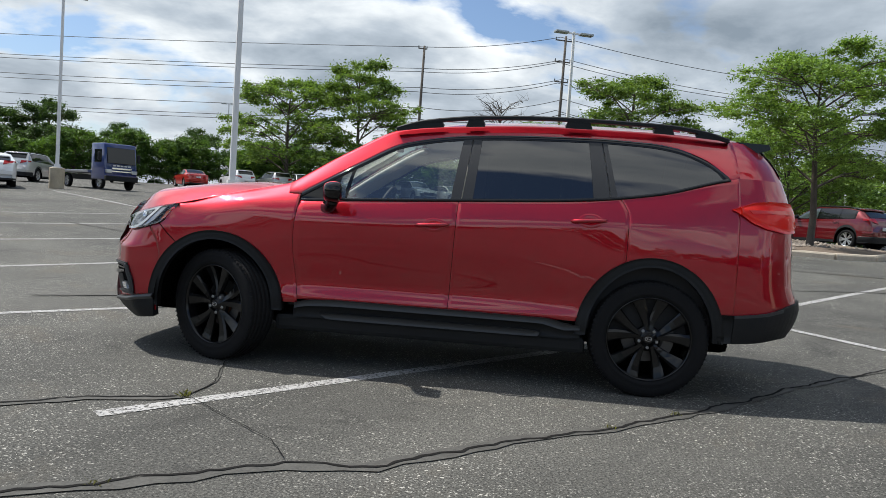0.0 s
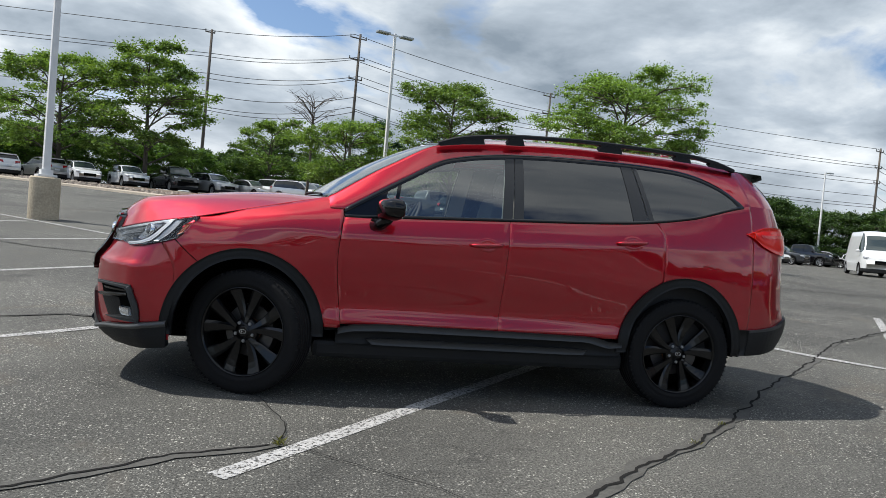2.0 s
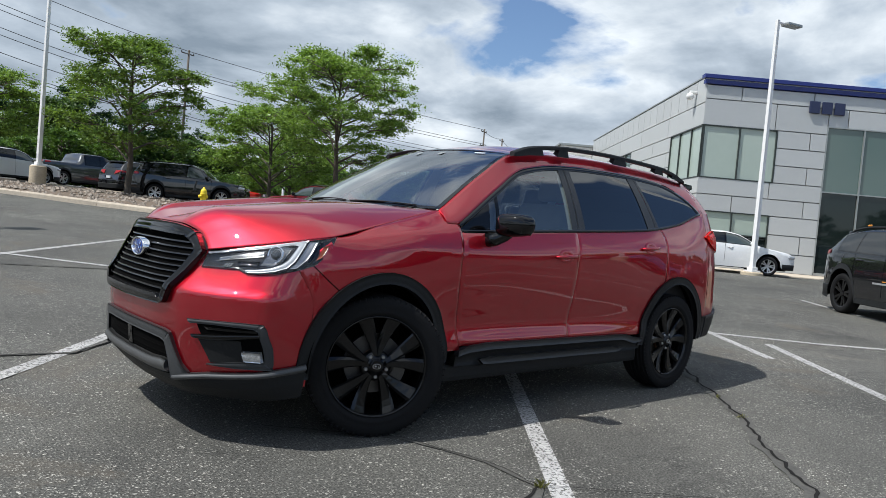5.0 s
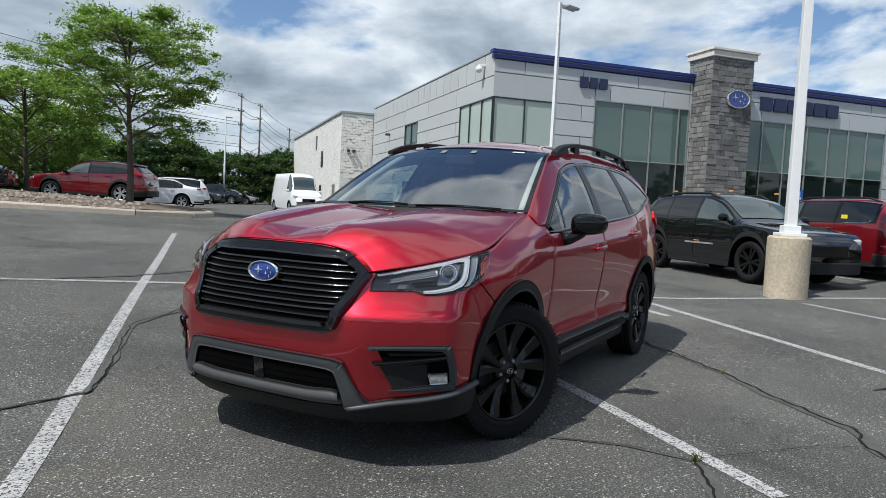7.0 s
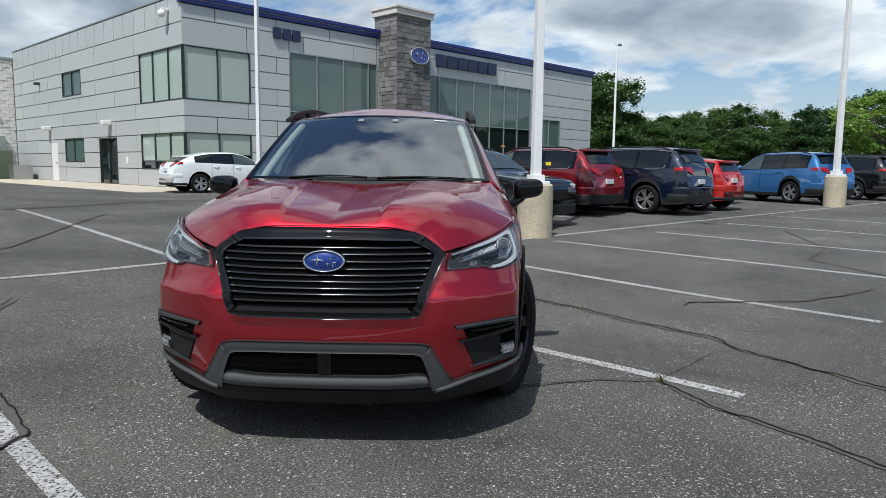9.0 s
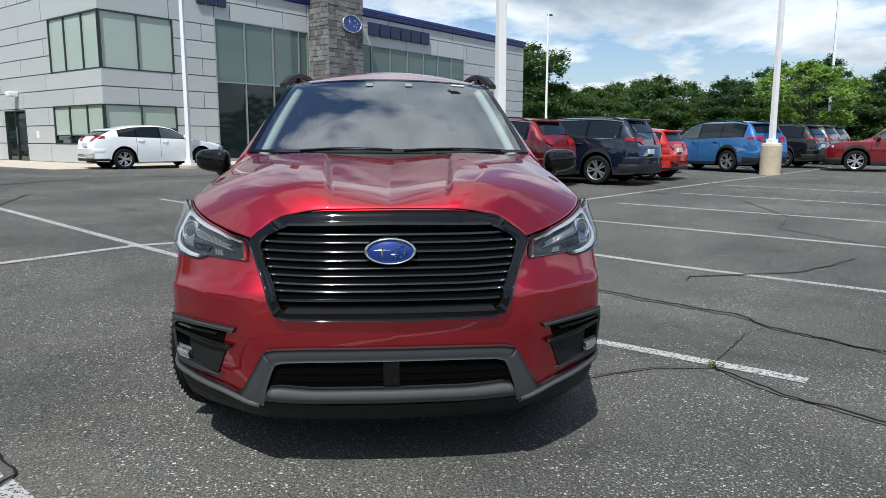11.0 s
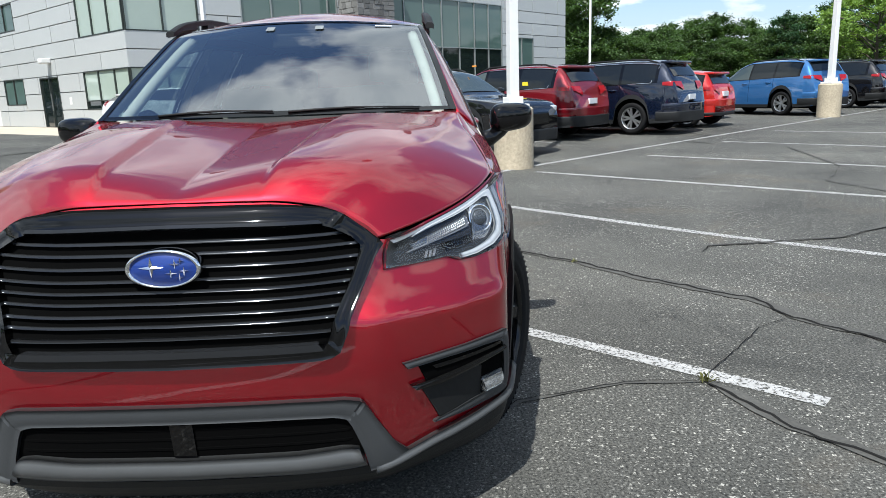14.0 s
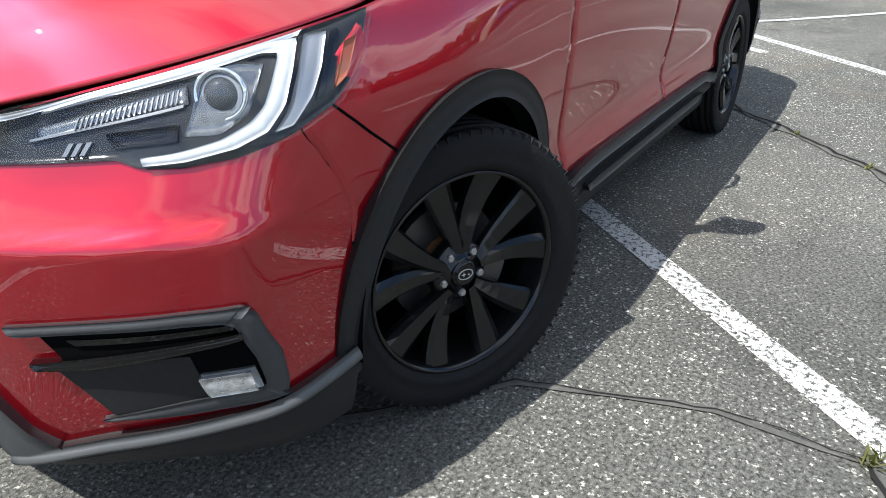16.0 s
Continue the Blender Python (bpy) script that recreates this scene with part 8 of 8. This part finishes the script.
    for nm, ends, z0, z1, mm in (("front_bumper", (0.10, 0.0), 0.24, 0.44, M_BLKMATT), ("rear_bumper", (0.90, 1.0), 0.27, 0.50 if cladding else 0.36, M_BLKMATT), ("rear_bumper_top", (0.93, 1.0), 0.50, 0.68, pm)):
        run = [(X(ends[0] + (ends[1] - ends[0]) * k / 8), low_y(ends[0] + (ends[1] - ends[0]) * k / 8, 0.45) + 0.012) for k in range(9)]
        sx = 1 if ends[1] == 0 else -1
        half = run + [(run[-1][0] + sx * 0.045, run[-1][1] * 0.82), (run[-1][0] + sx * 0.060, run[-1][1] * 0.4), (run[-1][0] + sx * 0.062, 0.0)]
        loop = half + [(px, -py) for px, py in reversed(half[:-1])]
        lev = ((z0, 0.96), (z0 + 0.03, 0.99), (z1 - 0.03, 1.0), (z1, 0.985), (z1, 0.90))
        vs3 = [(px * (1 if f > 0.95 else 0.985), py * f, z) for z, f in lev for px, py in loop]
        m3 = len(loop)
        fs3 = [(j * m3 + i, j * m3 + i + 1, (j + 1) * m3 + i + 1, (j + 1) * m3 + i) for j in range(4) for i in range(m3 - 1)]
        link_mesh(nm, vs3, fs3, mm, car, "", True)
    if S["rg"] and style != "sedan":
        sp = S["rg"][0]
        bm = bmesh.new()
        box_into(bm, (X(sp) - 0.16, -edge(sp)[0] * 0.86, top(sp) - 0.05), (X(sp) + 0.10, edge(sp)[0] * 0.86, top(sp) + 0.012), 0.02)
        part("roof_spoiler", bm, pm, car, "", True)
    box("number_plate", (-L / 2 - 0.012, -0.16, 0.74), (-L / 2 + 0.05, 0.16, 0.86), M_PLATE, car, 0.004, "pale blank number plate")
    if sticker:
        s = S["win"][2][0] + 0.03
        z = zb(s) + 0.12
        bm = bmesh.new()
        for sg in (1,):
            box_into(bm, (X(s) - 0.09, up_y(s, z) + 0.004, z - 0.04), (X(s) + 0.06, up_y(s, z) + 0.012, z + 0.06))
        part("window_sticker", bm, M_YELLOW, car, "yellow sticker on the side window")
    return car


def build_truck(x, y, heading):
    t = empty("flatbed_truck", pose(x, y, ground_z(x, y), 0, 0, heading) @ Matrix.Diagonal((0.8, 0.8, 0.8, 1)), label="blue cab-over flatbed tow truck parked by the hedge", category="truck")
    pm = PAINTS["truck_blue"]
    bm = bmesh.new()
    vs = box_into(bm, (1.3, -1.0, 0.55), (3.1, 1.0, 2.75), 0.10)
    for v in vs:
        if v.is_valid and v.co.z > 1.5 and v.co.x > 2.5:
            v.co.x -= (v.co.z - 1.5) * 0.22
    part("cab", bm, pm, t, "", True)
    bm = bmesh.new()
    vs = box_into(bm, (3.02, -0.86, 1.55), (3.11, 0.86, 2.5), 0.02)
    for v in vs:
        if v.is_valid:
            v.co.x -= (v.co.z - 1.5) * 0.22 - 0.012
    part("windscreen", bm, M_TINT, t)
    for sg in (-1, 1):
        box("side_window", (1.75, sg * 0.99, 1.6), (2.6, sg * 1.012, 2.35), M_TINT, t)
        box("headlamp", (3.0, sg * 0.62, 0.98), (3.14, sg * 0.96, 1.18), M_HEADL, t, 0.02)
        box("mirror", (2.7, sg * 1.12, 1.7), (2.82, sg * 1.3, 2.2), M_BLKMATT, t, 0.03)
        for wx in (2.35, -1.8):
            small_wheel(t, wx, sg * 0.98, 0.42, sg, M_STEEL)
    box("grille", (3.06, -0.6, 1.2), (3.13, 0.6, 1.3), M_CHROME, t, 0.01)
    box("grille", (3.06, -0.75, 1.05), (3.13, 0.75, 1.12), M_CHROME, t, 0.01)
    box("bumper", (2.95, -1.0, 0.5), (3.2, 1.0, 0.8), M_BLKMATT, t, 0.04)
    box("chassis", (-3.2, -0.45, 0.55), (2.6, 0.45, 0.85), M_BLKMATT, t)
    box("flatbed", (-3.5, -1.1, 0.95), (1.15, 1.1, 1.1), M_STEEL, t, 0.02)
    for i in range(5):
        box("name_bar", (3.105, -0.55 + i * 0.23, 1.38), (3.125, -0.38 + i * 0.23, 1.46), M_PLATE, t)


def build_vehicles():
    V = vehicle
    k = V("crossover", "black", 10.0, -0.75, 228, "black crossover with black wheels and orange accents beside a light pole", "black")
    for sg in (-1, 1):
        box("accent", (-0.35, sg * 0.905, 0.60), (0.45, sg * 0.915, 0.63), M_SILVER, k)
        box("accent", (-0.10, sg * 0.906, 0.648), (0.06, sg * 0.912, 0.662), M_ORANGE, k)
        for xx in (0.42, -1.2):
            box("rail_cap", (xx - 0.05, sg * 0.53, 1.60), (xx + 0.05, sg * 0.56, 1.63), M_ORANGE, k, 0.01)
    V("wagon", "red", 13.2, -2.3, 48, "red estate car with roof rails and a yellow window sticker", sticker=True, chrome=True)
    V("suv", "blue", 13.75, -4.75, 48, "dark blue SUV with silver wheels parked tail out", chrome=True)
    V("mini", "bright_red", 15.2, -6.5, 48, "small bright red hatchback parked tail out", cladding=False, rails=False)
    V("suv", "white", 18.6, -7.4, 228, "white SUV partly hidden behind a small red car")
    V("suv", "light_blue", 19.2, -11.4, 24, "light blue SUV with roof rails beside a light pole")
    V("wagon", "black", 22.2, -14.6, 40, "black estate car behind a light pole")
    V("suv", "grey", 25.2, -17.2, 40, "dark grey SUV in the far row")
    V("suv", "black", 28.0, -19.5, 40, "black SUV at the end of the far row")
    V("suv", "red", 17.9, -17.4, 58, "red SUV with silver wheels standing alone in the lot")
    V("sedan", "grey", 34.5, -21.5, 200, "grey saloon in front of a young tree", detail=0)
    V("hatch", "white", 20.3, 8.2, -48, "white hatchback parked along the showroom corner", cladding=False, rails=False, scale=1.0)
    V("van", "white", 31.3, 28.9, 238, "white high-roof delivery van facing the lot", cladding=False, rails=False, name="delivery_van")
    V("crossover", "dark_red", 12.9, 23.3, 120, "dark red SUV with black roof parked behind the mulch island", roof=M_BLKGLOSS)
    V("sedan", "white", 18.9, 27.4, 140, "white saloon in the row behind the island", cladding=False, rails=False)
    V("suv", "white", 21.3, 29.6, 140, "white SUV in the row behind the island")
    V("suv", "white", 24.0, 32.6, 140, "white SUV further along the row")
    V("suv", "black", 8.2, 25.9, -35, "black SUV with chrome wheels facing the island")
    V("suv", "grey", 9.6, 29.4, -35, "dark grey SUV beside a black one")
    V("sedan", "grey", 11.2, 32.6, -35, "grey saloon in the row behind the island", detail=0)
    V("sedan", "bright_red", 13.5, 34.6, 140, "bright red saloon behind parked SUVs", cladding=False, rails=False, detail=0)
    for xx, yy, st, co in ((34.0, 45.0, "sedan", "black"), (37.0, 46.5, "hatch", "white"), (40.0, 48.0, "suv", "grey"), (43.5, 49.5, "pickup", "black"), (47.5, 51.0, "sedan", "silver")):
        V(st, co, xx, yy, 300, f"distant {co} {st} parked before the pines", detail=0, name="distant_car", group="distant cars")
    V("crossover", "white", 2.79, 34.58, 22, "white crossover behind the mulch island", detail=1)
    V("suv", "black", 8.84, 33.14, 20, "black people carrier behind a locust tree")
    V("pickup", "grey", 7.29, 39.4, 20, "grey pickup truck in the middle row", detail=0)
    V("suv", "silver", -0.75, 43.6, -40, "silver SUV facing the lot", detail=0)
    row = [(-25.6, 49.4, "sedan", "bright_red", 130), (-22.3, 50.9, "suv", "white", 130), (-19.5, 51.8, "suv", "silver", 130), (-16.7, 50.9, "suv", "white", -60), (-13.4, 50.7, "suv", "white", -60),
           (-10.2, 50.4, "pickup", "black", -60), (-7.2, 49.7, "suv", "silver", -55), (-4.4, 49.0, "sedan", "silver", -50), (-2.2, 48.1, "suv", "white", -50), (0.06, 47.3, "suv", "silver", -45),
           (-30.5, 47.9, "suv", "grey", 120), (-28.2, 34.2, "suv", "silver", 100)]
    for xx, yy, st, co, h in row:
        V(st, co, xx, yy, h, f"{co.replace('_', ' ')} {st} in the far parking row by the hedge", detail=0, cladding=st != "sedan", rails=st == "suv", group="far parking row")
    V("hatch", "white", -21.9, 22.8, 130, "white hatchback beside the flatbed truck", cladding=False, rails=False)
    build_truck(-20.4, 28.1, -32)


build_vehicles()

# ---- small growth ----


def build_tuft(x, y, seed=4, n=46, h=0.07):
    """A weed growing out of a crack."""
    rnd = random.Random(seed)
    vs, fs = [], []
    for i in range(n):
        a, r = rnd.uniform(0, 6.28), rnd.uniform(0.0, 0.035)
        px, py = x + math.cos(a) * r, y + math.sin(a) * r
        lx, ly, hh = rnd.uniform(-1, 1) * h * 0.8, rnd.uniform(-1, 1) * h * 0.8, h * rnd.uniform(0.4, 1.1)
        wx, wy = rnd.uniform(-1, 1) * 0.003, rnd.uniform(-1, 1) * 0.003
        k = len(vs)
        vs += [(px - wx, py - wy, 0.004), (px + wx, py + wy, 0.004), (px + lx * 0.5 + wx * 2, py + ly * 0.5 + wy * 2, hh * 0.7), (px + lx, py + ly, hh)]
        fs.append((k, k + 1, k + 2, k + 3))
    t = link_mesh("weed_tuft", vs, fs, M_WEED)
    tagged(t, "small dry green weed growing from an asphalt crack", "weed", group="weeds")


M_WEED = leaf_material("weed_blades", (0.13, 0.13, 0.045))
for wx, wy, ws in ((-1.165, -1.86, 0.045), (1.12, -1.70, 0.035), (1.55, -1.32, 0.03), (-0.93, -3.05, 0.03)):
    build_tuft(wx, wy, int(50 + wx * 10), 26 if ws > 0.04 else 14, ws)


# ---- fire hydrant in the planting island ----


def build_hydrant(x, y):
    h = empty("fire_hydrant", pose(x, y, ground_z(x, y) + 0.10, 0, 0, 30), label="yellow cast-iron fire hydrant in the mulch island", category="hydrant")
    bm = bmesh.new()
    lathe_into(bm, [(0, -0.1), (0.15, -0.1), (0.15, 0.03), (0.11, 0.04), (0.10, 0.42), (0.125, 0.44), (0.125, 0.48), (0.10, 0.50)], 20)
    part("barrel", bm, M_YELLOW, h, smooth=True)
    bm = bmesh.new()
    lathe_into(bm, [(0.115, 0.50), (0.115, 0.53), (0.10, 0.60), (0.06, 0.65), (0.03, 0.66), (0.03, 0.71), (0, 0.71)], 20)
    part("bonnet_cap", bm, M_YELLOW, h, smooth=True)
    for a in (0, 90, 180):
        bm = bmesh.new()
        lathe_into(bm, [(0.05, 0.08), (0.05, 0.15), (0.065, 0.155), (0.065, 0.19), (0.02, 0.20), (0.02, 0.22), (0, 0.22)], 12, pose(0, 0, 0.36, 0, 90, 0) if a == 0 else Matrix.Rotation(radians(a), 4, "Z") @ pose(0, 0, 0.36, 0, 90, 0))
        part("outlet_cap", bm, M_YELLOW, h, smooth=True)


build_hydrant(6.9, 21.5)


# ---- accessible parking sign by the showroom ----


def build_parking_sign(x, y, h):
    z = ground_z(x, y)
    p = empty("parking_sign", pose(x, y, z, 0, 0, -42), label="blue accessible parking sign on a thin steel post", category="sign")
    bm = bmesh.new()
    lathe_into(bm, [(0, -0.1), (0.03, -0.1), (0.03, h + 0.25), (0, h + 0.25)], 10)
    part("post", bm, M_STEEL, p)
    plate = box("plate", (-0.21, -0.045, h - 0.27), (0.21, -0.033, h + 0.27), M_SIGNBLUE, p, 0.005)
    box("symbol", (-0.02, -0.052, h - 0.02), (0.05, -0.046, h + 0.18), M_PLATE, plate)
    box("symbol", (-0.11, -0.052, h - 0.17), (0.11, -0.046, h - 0.05), M_PLATE, plate)


M_SIGNBLUE = mat("sign_plate_blue", (0.01, 0.10, 0.45), 0.4)
build_parking_sign(31.03, -1.01, 2.14)
